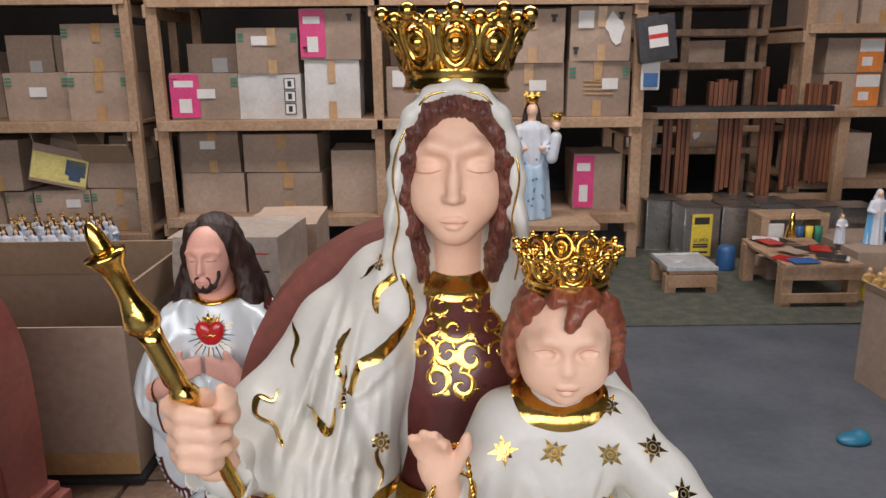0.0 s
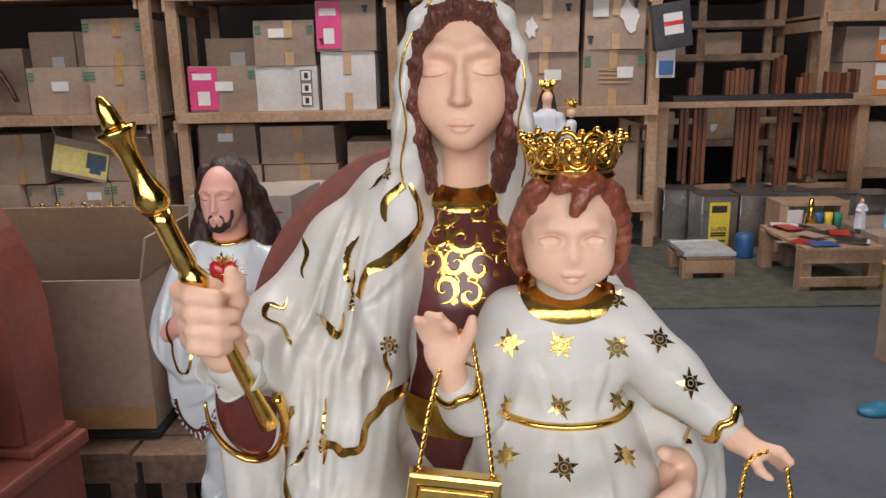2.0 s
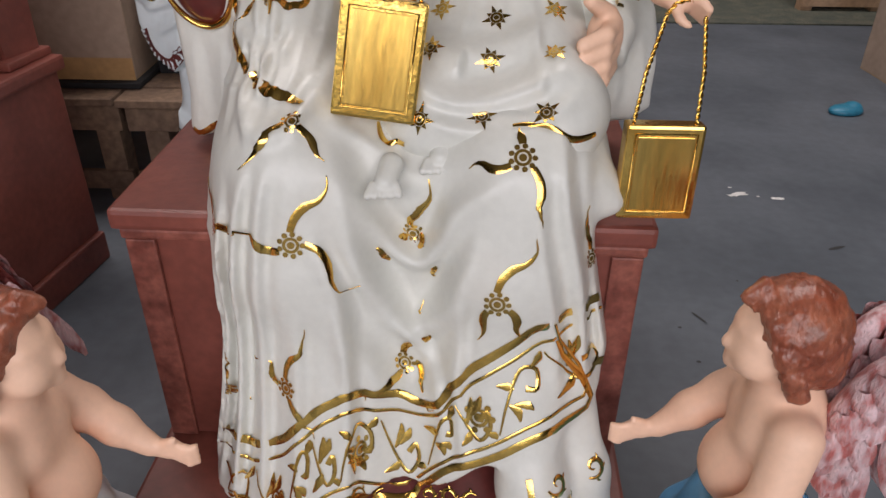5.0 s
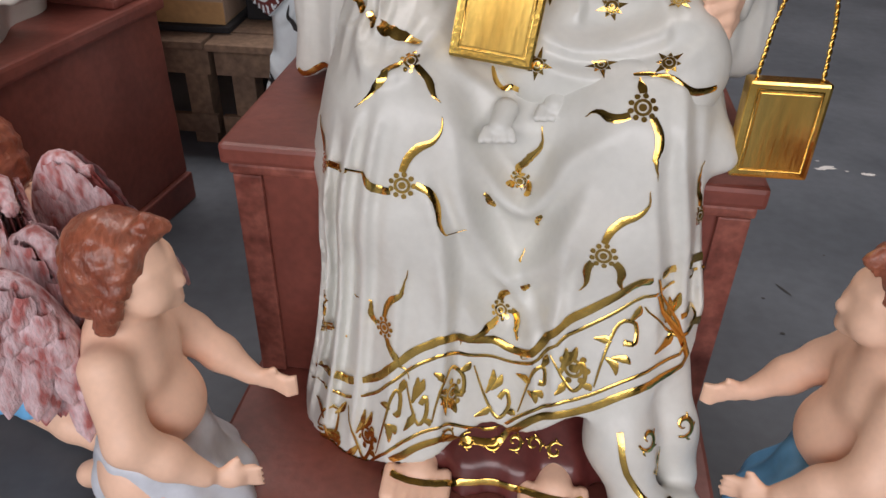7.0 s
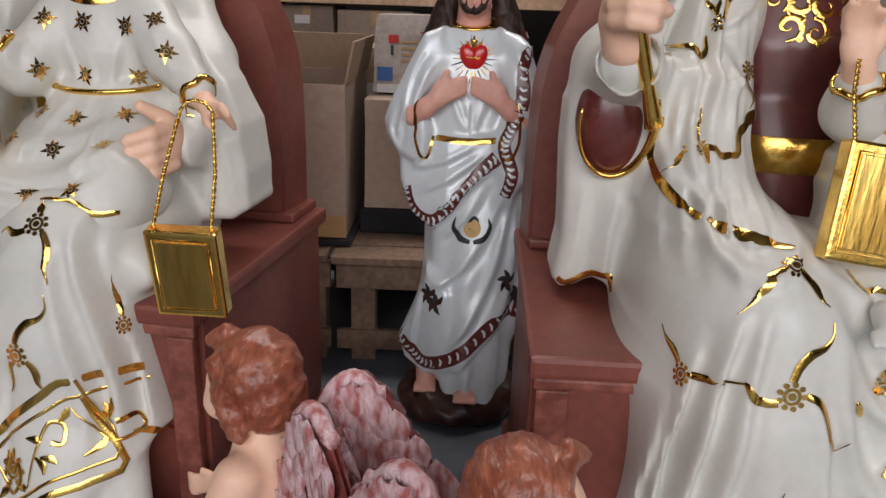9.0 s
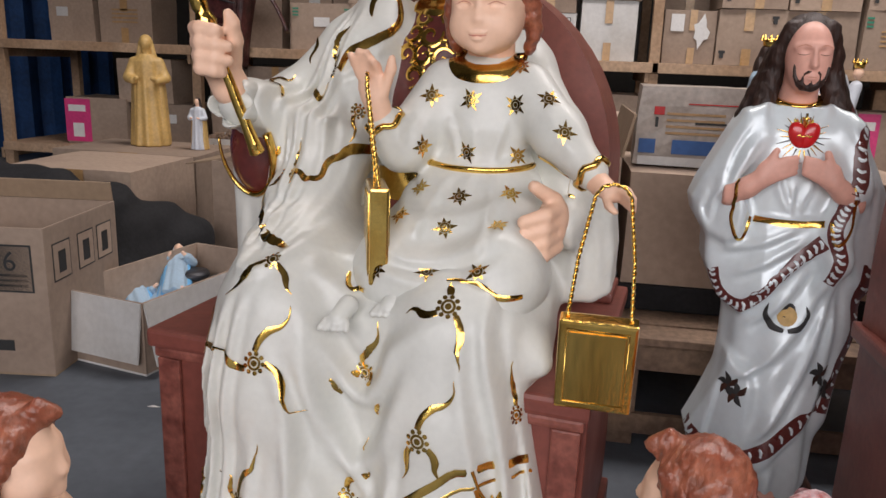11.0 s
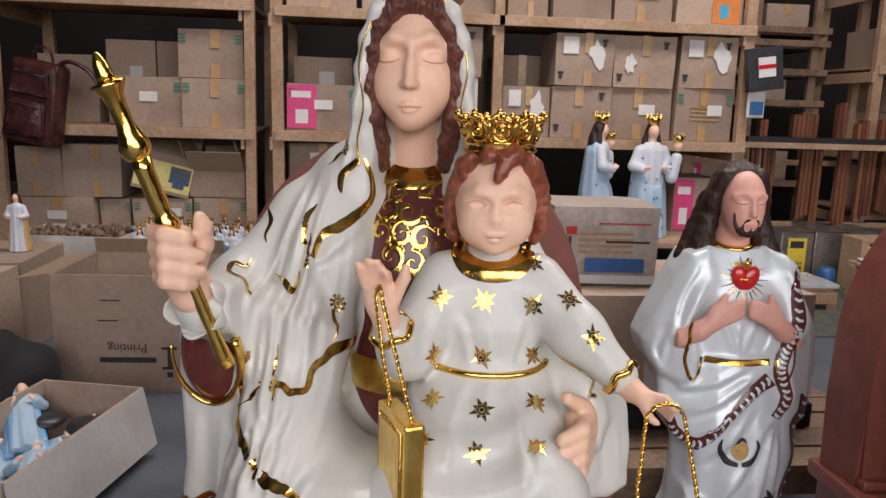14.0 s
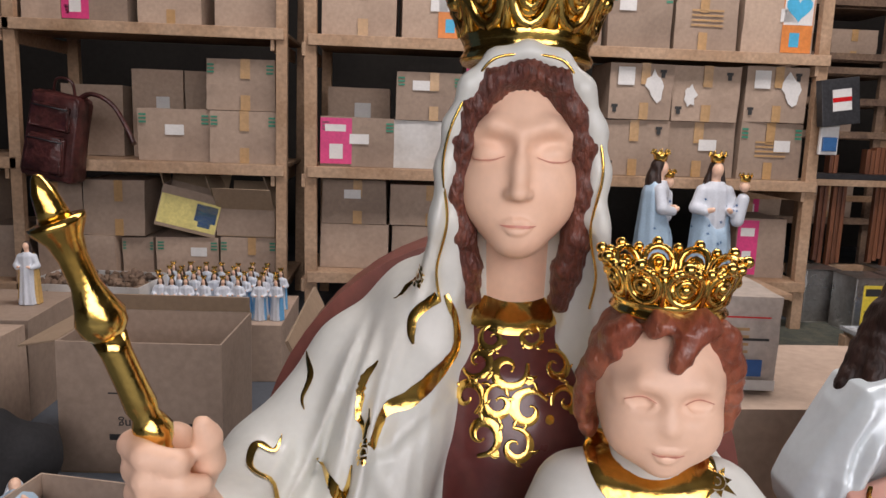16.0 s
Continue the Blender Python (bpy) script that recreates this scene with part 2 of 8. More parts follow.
# ---- carved bodies: smooth unions of rounded solids, skinned ----
def rc(a, b, ra, rb):
    a, b = np.array(a, float), np.array(b, float)
    ba, r = b - a, max(ra, rb)
    def f(X, Y, Z):
        px, py, pz = X - a[0], Y - a[1], Z - a[2]
        t = np.clip((px * ba[0] + py * ba[1] + pz * ba[2]) / max(ba @ ba, 1e-9), 0, 1)
        return np.sqrt((px - t * ba[0]) ** 2 + (py - t * ba[1]) ** 2 + (pz - t * ba[2]) ** 2) - (ra + (rb - ra) * t)
    return f, np.minimum(a, b) - r, np.maximum(a, b) + r


def ell(c, r, rot=(0, 0, 0)):
    c, r = np.array(c, float), np.array(r, float)
    M = np.array(Euler([radians(v) for v in rot]).to_matrix()).T
    ext = np.abs(M.T) @ r
    def f(X, Y, Z):
        p = [X - c[0], Y - c[1], Z - c[2]]
        q = [M[i, 0] * p[0] + M[i, 1] * p[1] + M[i, 2] * p[2] for i in range(3)]
        k0 = np.sqrt(sum((q[i] / r[i]) ** 2 for i in range(3)))
        k1 = np.sqrt(sum((q[i] / r[i] ** 2) ** 2 for i in range(3)))
        return k0 * (k0 - 1) / np.maximum(k1, 1e-6)
    return f, c - ext, c + ext


def col(rows, folds=(), extra=None):
    """A draped column: rows of (z, cx, cy, rx, ry); folds of (count, depth below, depth above, phase, twist)."""
    rows = sorted(rows)
    z = np.array([r[0] for r in rows])
    g = [np.array([r[i] for r in rows]) for i in range(1, 5)]
    lo = np.array([min(r[1] - r[3] for r in rows) - 0.02, min(r[2] - r[4] for r in rows) - 0.02, z[0]])
    hi = np.array([max(r[1] + r[3] for r in rows) + 0.02, max(r[2] + r[4] for r in rows) + 0.02, z[-1]])
    def f(X, Y, Z):
        cx, cy, rx, ry = [np.interp(Z, z, v) for v in g]
        u, w = (X - cx) / rx, (Y - cy) / ry
        k = np.sqrt(u * u + w * w) + 1e-9
        m = np.minimum(rx, ry)
        d = (k - 1) * k / np.maximum(np.sqrt((u / rx) ** 2 + (w / ry) ** 2), 1e-6)
        if folds:
            a = np.arctan2(w, u)
            s = np.clip((Z - z[0]) / (z[-1] - z[0]), 0, 1)
            for n, a0, a1, ph, tw in folds:
                d = d + (a0 + (a1 - a0) * s) * np.sin(n * a + ph + tw * s * 6.0)
        if extra:
            d = d + extra(X, Y, Z)
        return np.maximum(d, np.maximum(z[0] - Z, Z - z[-1]))
    return f, lo, hi


class Carving:
    def __init__(self, lo, hi, h):
        self.h, self.lo = h, np.array(lo, float)
        self.n = np.ceil((np.array(hi) - self.lo) / h).astype(int) + 1
        self.ax = [self.lo[i] + h * np.arange(self.n[i]) for i in range(3)]
        self.D = np.full(self.n, 0.5, np.float32)

    def region(self, lo, hi, pad):
        i0 = np.clip(np.floor((lo - pad - self.lo) / self.h).astype(int), 0, self.n - 1)
        i1 = np.clip(np.ceil((hi + pad - self.lo) / self.h).astype(int) + 1, 1, self.n)
        s = tuple(slice(a, b) for a, b in zip(i0, i1))
        return s, np.meshgrid(*[self.ax[i][s[i]] for i in range(3)], indexing="ij", sparse=True)

    def add(self, prim, k=0.01):
        f, lo, hi = prim
        s, g = self.region(lo, hi, k + 3 * self.h)
        a, b = self.D[s], f(*g)
        t = np.maximum(k - np.abs(a - b), 0) / max(k, 1e-6)
        self.D[s] = np.minimum(a, b) - t * t * k * 0.25
        return self

    def cut(self, prim, k=0.006):
        f, lo, hi = prim
        s, g = self.region(lo, hi, k + 2 * self.h)
        a, b = self.D[s], -f(*g)
        t = np.maximum(k - np.abs(a - b), 0) / max(k, 1e-6)
        self.D[s] = np.maximum(a, b) + t * t * k * 0.25
        return self

    def chain(self, pts, k=0.01):
        for (a, ra), (b, rb) in zip(pts, pts[1:]):
            self.add(rc(a, b, ra, rb), k)
        return self

    def warp(self, f):
        X, Y, Z = np.meshgrid(*self.ax, indexing="ij", sparse=True)
        self.D = (self.D + f(X, Y, Z)).astype(np.float32)
        return self

    def front(self, x, z):
        """How far forward the body reaches at x and z."""
        c = self.D[int(round((x - self.lo[0]) / self.h)), :, int(round((z - self.lo[2]) / self.h))]
        j = int(np.argmax(c < 0))
        return float(self.ax[1][j] - (self.h * c[j] / (c[j] - c[j - 1]) if j and c[j] < 0 else 0))

    def skin(self):
        D = np.pad(self.D, 1, constant_values=0.5)
        S = D < 0
        c = [S[i:S.shape[0] - 1 + i, j:S.shape[1] - 1 + j, k:S.shape[2] - 1 + k] for i in (0, 1) for j in (0, 1) for k in (0, 1)]
        tot = sum(x.astype(np.int8) for x in c)
        cells = np.argwhere((tot > 0) & (tot < 8))
        idx = np.full(tot.shape, -1, np.int32)
        idx[tuple(cells.T)] = np.arange(len(cells))
        off = np.array([(i, j, k) for i in (0, 1) for j in (0, 1) for k in (0, 1)])
        V = np.stack([D[tuple((cells + o).T)] for o in off], 1)
        acc, cnt = np.zeros((len(cells), 3)), np.zeros(len(cells))
        for a in range(8):
            for b in range(a + 1, 8):
                if np.abs(off[a] - off[b]).sum() == 1:
                    hit = (V[:, a] < 0) != (V[:, b] < 0)
                    t = np.where(hit, V[:, a] / np.where(hit, V[:, a] - V[:, b], 1), 0)
                    acc += np.where(hit[:, None], off[a] + t[:, None] * (off[b] - off[a]), 0)
                    cnt += hit
        P = self.lo + self.h * (cells + acc / cnt[:, None] - 1)
        quads = []
        for ax in range(3):
            o1, o2 = [(1, 2), (2, 0), (0, 1)][ax]
            A = np.take(S, range(S.shape[ax] - 1), ax)
            B = np.take(S, range(1, S.shape[ax]), ax)
            for flip, msk in ((False, A & ~B), (True, B & ~A)):
                e = np.argwhere(msk)
                e = e[(e[:, o1] > 0) & (e[:, o2] > 0)]
                q = []
                for d1, d2 in ((1, 1), (0, 1), (0, 0), (1, 0)):
                    p = e.copy()
                    p[:, o1] -= d1
                    p[:, o2] -= d2
                    p = np.minimum(p, np.array(idx.shape) - 1)
                    q.append(idx[tuple(p.T)])
                q = np.stack(q if not flip else q[::-1], 1)
                quads.append(q[(q >= 0).all(1)])
        Q = np.concatenate(quads)
        # one light smoothing pass
        nb, ct = np.zeros_like(P), np.zeros(len(P))
        for a in range(4):
            for b in ((a + 1) % 4, (a + 3) % 4):
                np.add.at(nb, Q[:, a], P[Q[:, b]])
                np.add.at(ct, Q[:, a], 1)
        ok = ct > 0
        P[ok] = 0.68 * P[ok] + 0.32 * nb[ok] / ct[ok, None]
        return P, Q


class Sculpt:
    """Gathers carved and applied pieces of one statue into a single mesh."""
    def __init__(self):
        self.V, self.F, self.M, self.mats, self.n = [], [], [], [], 0

    def slot(self, m):
        if m not in self.mats:
            self.mats.append(m)
        return self.mats.index(m)

    def put(self, P, Q, m):
        self.V.append(np.asarray(P, float).reshape(-1, 3))
        k = self.slot(m)
        for q in Q:
            self.F.append([int(i) + self.n for i in q])
            self.M.append(k)
        self.n += len(self.V[-1])
        return self

    def carve(self, c, m):
        return self.put(*c.skin(), m)

    def raw(self, bm, m):
        bm.verts.index_update()
        P, Q = [tuple(v.co) for v in bm.verts], [[v.index for v in f.verts] for f in bm.faces]
        bm.free()
        return self.put(P, Q, m) if P else self

    def ground(self):
        """The surface as it stands, for applied ornament."""
        from mathutils.bvhtree import BVHTree
        self.tree = BVHTree.FromPolygons([tuple(p) for p in np.concatenate(self.V)], self.F)
        return self

    def snap(self, p, lift=0.0012):
        q, n, _, _ = self.tree.find_nearest(Vector(p))
        if n.dot(Vector((0, -1, 0.35))) < -0.4:
            n = -n
        return q + n * lift, n

    def onto(self, p, eye=(0.03, -0.75, 0.95)):
        """Where the sight line from eye through p meets the surface."""
        e = Vector(eye)
        d = (Vector(p) - e).normalized()
        q, n, _, _ = self.tree.ray_cast(e, d)
        return (q, n if n.dot(d) < 0 else -n) if q else self.snap(p, 0)

    def ribbon(self, pts, w, m, steps=10, lift=0.0019, across=1, smooth=True, snap=True):
        pts = [Vector(p) for p in pts]
        w = w if isinstance(w, (list, tuple)) else [w] * len(pts)
        line = []
        for i in range(len(pts) - 1):
            p0, p1, p2, p3 = pts[max(i - 1, 0)], pts[i], pts[i + 1], pts[min(i + 2, len(pts) - 1)]
            for s in range(steps):
                t = s / steps
                q = 0.5 * (2 * p1 + (p2 - p0) * t + (2 * p0 - 5 * p1 + 4 * p2 - p3) * t * t + (3 * p1 - p0 - 3 * p2 + p3) * t ** 3) if smooth else p1.lerp(p2, t)
                line.append((q, w[i] + (w[i + 1] - w[i]) * t))
        line.append((pts[-1], w[-1]))
        P, Q = [], []
        cs = [self.snap(p, lift) if snap else (p, Vector((0, -1, 0))) for p, _ in line]
        for i, ((q, n), (_, ww)) in enumerate(zip(cs, line)):
            d = cs[min(i + 1, len(cs) - 1)][0] - cs[max(i - 1, 0)][0]
            s = n.cross(d).normalized()
            for k in (-1, 0, 1):
                P.append(self.snap(q + s * ww * 0.5 * k, lift if k else lift * 1.5)[0])
        for i in range(len(cs) - 1):
            for k in (0, 1):
                a = 3 * i + k
                Q.append((a, a + 1, a + 4, a + 3))
        return self.put(P, Q, m)

    def plane(self, c, n, spin=0):
        n = n.normalized()
        t = Vector((1, 0, 0)) - n * n.x
        t.normalize()
        b = n.cross(t)
        if b.z < 0:
            b = -b
        a = radians(spin)
        return t * math.cos(a) + b * math.sin(a), b * math.cos(a) - t * math.sin(a)

    def disc(self, c, n, u, v, r, m, seg=10, ring=0.0, lift=0.0021):
        t, b = self.plane(c, n)
        o = c + t * u + b * v
        P, Q = [], []
        for k in range(seg):
            a = 2 * math.pi * k / seg
            for rr in (ring, r):
                P.append(self.snap(o + (t * math.cos(a) + b * math.sin(a)) * max(rr, 1e-5), lift)[0])
        for k in range(seg):
            j = (k + 1) % seg
            Q.append((2 * k, 2 * k + 1, 2 * j + 1, 2 * j))
        return self.put(P, Q, m)

    def rosette(self, p, r, arms=(), eye=None, petals=9, m=None):
        """A gilt flower: petals round a ring, with curling tendrils of (angle, length, bend)."""
        m = m or GOLD
        c, n = self.onto(p, eye) if eye else self.onto(p)
        t, b = self.plane(c, n)
        self.disc(c, n, 0, 0, r * 0.62, m, 14, r * 0.40)
        self.disc(c, n, 0, 0, r * 0.28, m, 10)
        for k in range(petals):
            a = 2 * math.pi * k / petals
            self.disc(c, n, 0.84 * r * math.cos(a), 0.84 * r * math.sin(a), r * 0.21, m, 7)
        for ang, ln, bend in arms:
            a, q, pts = radians(ang), c + (t * math.cos(radians(ang)) + b * math.sin(radians(ang))) * r, []
            for k in range(6):
                pts.append(q)
                a += radians(bend) / 5 * (1.5 if k < 3 else -2.1)
                q = q + (t * math.cos(a) + b * math.sin(a)) * ln / 5
            self.ribbon(pts, [r * 0.5, r * 0.62, r * 0.66, r * 0.42, r * 0.16, r * 0.05], m, 4)
        return self

    def star(self, p, r, eye=None, m=None, spin=0):
        m = m or GOLD
        c, n = self.onto(p, eye) if eye else self.onto(p)
        t, b = self.plane(c, n, spin)
        self.disc(c, n, 0, 0, r * 0.40, m, 10, r * 0.22)
        self.disc(c, n, 0, 0, r * 0.17, m, 8)
        for k in range(8):
            a = 2 * math.pi * (k + 0.5) / 8
            d, s = t * math.cos(a) + b * math.sin(a), b * math.cos(a) - t * math.sin(a)
            tip = r * (1.0 if k % 2 else 0.72)
            P = [self.snap(c + d * r * 0.42 + s * r * 0.17, 0.0020)[0], self.snap(c + d * r * 0.42 - s * r * 0.17, 0.0020)[0], self.snap(c + d * tip, 0.0020)[0]]
            self.put(P, [(0, 1, 2)], m)
        return self

    def scroll(self, c, n, size, spin, m, turns=1.3, mirror=1, w=0.16):
        """A leafy spiral in the tangent plane."""
        t, b = self.plane(c, n, spin)
        pts, ws = [], []
        N = 12
        for k in range(N):
            f = k / (N - 1)
            a, r = 2 * math.pi * turns * f * mirror, size * (1 - 0.82 * f)
            pts.append(c + t * (math.cos(a) * r - size * 0.3) + b * math.sin(a) * r)
            ws.append(size * w * (0.4 + 1.2 * math.sin(math.pi * min(1, f * 1.1 + 0.05))))
        self.ribbon(pts, ws, m, 3)
        for f, sgn in ((0.15, 1), (0.32, 1), (0.5, 1)):
            q = pts[int(f * (N - 1))]
            d = (q - c).normalized()
            e = n.cross(d)
            self.ribbon([q, q + d * size * 0.28 + e * size * 0.12, q + d * size * 0.42 + e * size * 0.34], [size * 0.08, size * 0.22, size * 0.03], m, 3)
        return self

    def build(self, name, label, category, m, group=""):
        me = bpy.data.meshes.new(name)
        me.from_pydata(np.concatenate(self.V).tolist(), [], self.F)
        for x in self.mats:
            me.materials.append(x)
        me.polygons.foreach_set("material_index", self.M)
        me.polygons.foreach_set("use_smooth", [True] * len(self.F))
        me.update()
        ob = new(name, me)
        ob.matrix_basis = m
        return tagged(ob, label, category, group)


# ---- the hall ----
def slab(name, dims, m, label):
    bm = bmesh.new()
    bm_box(bm, *dims)
    return tagged(part(name, bm, m), label, name.split("_")[0], kind="structure")


slab("floor", (-40, 40, -40, 40, -0.2, 0.0), FLOOR, "grey painted concrete floor with scuffs and paint flecks")
slab("wall_north", (-6.2, 8.2, 8.6, 8.8, 0, 4.6), WALL, "back wall of the hall, coloured near black as in shade")
# side walls, roof and gate wall are out of view, added to confine the light
slab("wall_west", (-6.4, -6.2, -3.4, 8.8, 0, 4.6), WALL, "unseen near-black side wall closing the hall")
slab("wall_east", (8.2, 8.4, -3.4, 8.8, 0, 4.6), WALL, "unseen near-black side wall closing the hall")
slab("ceiling", (-6.4, 8.4, -3.4, 8.8, 4.6, 4.7), ROOF, "unseen sheet roof added to close the hall")
slab("wall_south_west", (-6.4, -3.3, -3.6, -3.4, 0, 4.6), WALL, "unseen wall added beside the gate opening")
slab("wall_south_east", (3.9, 8.4, -3.6, -3.4, 0, 4.6), WALL, "unseen wall added beside the gate opening")
slab("wall_south_head", (-3.3, 3.9, -3.6, -3.4, 4.0, 4.6), WALL, "unseen wall added over the gate opening")


# ---- the enthroned mother and child, twice ----
SEAT_ONE, SEAT_TWO = pose(0.402, 1.115, 0, 0, 0, -2.0), pose(-0.712, 1.289, 0, 0, 0, -7.6) @ Matrix.Diagonal((0.97, 0.97, 1, 1))
THRONE_TWO = pose(-0.703, 1.280, 0, 0, 0, -9.0) @ Matrix.Diagonal((0.96, 1, 1, 1))


def pleats(X, Z, lines, z0, z1, amp, wid):
    """Raised folds along slanting lines (x at z0, x at z1) between two heights."""
    f = np.clip((z0 - Z) / (z0 - z1), 0, 1)
    on = np.clip((z0 - Z) / 0.06, 0, 1) * np.clip((Z - z1) / 0.03 + 1, 0, 1)
    d = 0.0 * X * Z
    for a, b in lines:
        d = d - amp * np.exp(-((X - a - (b - a) * f) / wid) ** 2)
    return d * on


def crease(X, Z, lines):
    """Cloth folds along (x, z) lines of (points, width, height): a rounded ridge with a sharper far side."""
    total = 0.0 * X * Z
    for pts, wid, amp in lines:
        fine = [(p.x, p.z) for p in smooth_line([(x, 0, z) for x, z in pts], 4)]
        near, signed, along = total * 0 + 9.0, total * 0, total * 0
        for i, ((x0, z0), (x1, z1)) in enumerate(zip(fine, fine[1:])):
            dx, dz = x1 - x0, z1 - z0
            t = np.clip(((X - x0) * dx + (Z - z0) * dz) / (dx * dx + dz * dz), 0, 1)
            ex, ez = X - x0 - t * dx, Z - z0 - t * dz
            d = np.sqrt(ex * ex + ez * ez)
            hit = d < near
            near = np.where(hit, d, near)
            signed = np.where(hit, np.sign(ex * dz - ez * dx) * d, signed)
            along = np.where(hit, (i + t) / (len(fine) - 1), along)
        ends = np.clip(np.sin(np.pi * np.clip(along, 0.02, 0.98)) * 1.6, 0, 1)
        w = np.where(signed > 0, wid, wid * 0.55)
        total = total - amp * ends * (np.exp(-(signed / w) ** 2) - 0.55 * np.exp(-((signed + wid * 1.25) / (wid * 0.7)) ** 2))
    return total


SKIRT_FOLDS = (([(-0.043, 0.576), (-0.01, 0.518), (0.028, 0.456), (0.058, 0.442), (0.084, 0.48), (0.101, 0.521), (0.156, 0.563)], 0.016, 0.013),
               ([(-0.033, 0.55), (-0.019, 0.481), (0.008, 0.407), (0.045, 0.353), (0.084, 0.383), (0.11, 0.45), (0.128, 0.503)], 0.018, 0.014),
               ([(-0.05, 0.42), (-0.015, 0.33), (0.045, 0.262), (0.09, 0.30), (0.115, 0.36)], 0.020, 0.010),
               ([(-0.064, 0.498), (-0.033, 0.41), (-0.026, 0.251), (-0.03, 0.12)], 0.012, 0.009), ([(0.023, 0.376), (0.082, 0.286), (0.09, 0.18)], 0.012, 0.007),
               ([(-0.13, 0.575), (-0.155, 0.467), (-0.176, 0.23), (-0.20, 0.07)], 0.010, 0.010), ([(-0.108, 0.577), (-0.124, 0.47), (-0.142, 0.194), (-0.155, 0.07)], 0.011, 0.007),
               ([(-0.168, 0.53), (-0.19, 0.40), (-0.20, 0.25), (-0.235, 0.07)], 0.009, 0.011), ([(-0.195, 0.47), (-0.208, 0.32), (-0.222, 0.18), (-0.25, 0.07)], 0.007, 0.008),
               ([(0.213, 0.608), (0.224, 0.526), (0.251, 0.411), (0.27, 0.26)], 0.011, 0.010), ([(0.195, 0.57), (0.195, 0.502), (0.218, 0.391), (0.235, 0.25)], 0.012, 0.006), ([(0.255, 0.48), (0.275, 0.38), (0.30, 0.28)], 0.010, 0.009),
               ([(0.112, 0.427), (0.105, 0.307), (0.115, 0.20)], 0.012, 0.006), ([(-0.085, 0.40), (-0.09, 0.25), (-0.10, 0.08)], 0.012, 0.005), ([(-0.05, 0.613), (0.0, 0.579), (0.024, 0.565)], 0.010, 0.007))
MANTLE_FOLDS = (([(-0.133, 0.961), (-0.153, 0.897), (-0.179, 0.816), (-0.189, 0.732), (-0.171, 0.60)], 0.009, 0.0075), ([(-0.118, 0.955), (-0.139, 0.843), (-0.153, 0.732), (-0.15, 0.60)], 0.008, 0.0075),
                ([(-0.102, 0.90), (-0.128, 0.743), (-0.132, 0.60)], 0.008, 0.006), ([(-0.204, 0.844), (-0.198, 0.761), (-0.207, 0.66)], 0.009, 0.006), ([(-0.09, 0.96), (-0.115, 0.84), (-0.12, 0.70)], 0.007, 0.005),
                ([(-0.04, 0.896), (-0.09, 0.853), (-0.113, 0.832), (-0.088, 0.776), (-0.051, 0.742)], 0.010, 0.006), ([(-0.16, 0.63), (-0.13, 0.60), (-0.09, 0.607), (-0.05, 0.64)], 0.011, 0.009), ([(-0.175, 0.67), (-0.145, 0.65), (-0.10, 0.665)], 0.009, 0.007),
                ([(-0.165, 0.78), (-0.172, 0.68), (-0.165, 0.62)], 0.007, 0.005), ([(-0.27, 0.64), (-0.275, 0.56), (-0.285, 0.49)], 0.012, 0.005), ([(-0.225, 0.63), (-0.235, 0.56), (-0.24, 0.50)], 0.012, 0.006),
                ([(-0.048, 1.11), (-0.062, 1.04), (-0.082, 0.965)], 0.007, 0.005), ([(0.10, 1.09), (0.118, 1.02), (0.128, 0.94)], 0.008, 0.005), ([(0.115, 0.97), (0.14, 0.90), (0.165, 0.80)], 0.009, 0.005),
                ([(0.29, 0.67), (0.30, 0.61), (0.30, 0.56)], 0.010, 0.005), ([(0.325, 0.66), (0.332, 0.60), (0.335, 0.56)], 0.009, 0.004))
GOWN_FOLDS = (([(0.02, 0.71), (0.08, 0.668), (0.15, 0.672), (0.21, 0.70)], 0.010, 0.006), ([(0.015, 0.665), (0.08, 0.628), (0.15, 0.632), (0.22, 0.665)], 0.011, 0.007), ([(0.04, 0.615), (0.11, 0.597), (0.18, 0.61), (0.24, 0.64)], 0.009, 0.006),
              ([(0.10, 0.80), (0.115, 0.765), (0.12, 0.735)], 0.007, 0.004), ([(0.19, 0.80), (0.18, 0.765), (0.172, 0.735)], 0.007, 0.004), ([(0.145, 0.78), (0.147, 0.735)], 0.006, 0.003), ([(0.115, 0.72), (0.10, 0.68), (0.095, 0.64)], 0.008, 0.005),
              ([(0.175, 0.72), (0.185, 0.68), (0.19, 0.63)], 0.008, 0.005), ([(0.145, 0.72), (0.142, 0.68)], 0.007, 0.004), ([(0.25, 0.81), (0.275, 0.775), (0.29, 0.765)], 0.007, 0.003), ([(0.06, 0.81), (0.045, 0.775), (0.05, 0.75)], 0.008, 0.004))


def cloth(X, Y, Z):
    """Drapery folds of the mantle and skirt."""
    front = np.clip((0.36 - Y) / 0.05, 0, 1)
    fine = pleats(X, Z, [(-0.05 - 0.012 * i, -0.078 - 0.020 * i) for i in range(8)], 0.95, 0.60, 0.0022, 0.0045)
    return (crease(X, Z, SKIRT_FOLDS) * np.clip((0.20 - Y) / 0.06, 0, 1) + crease(X, Z, MANTLE_FOLDS) + fine) * front


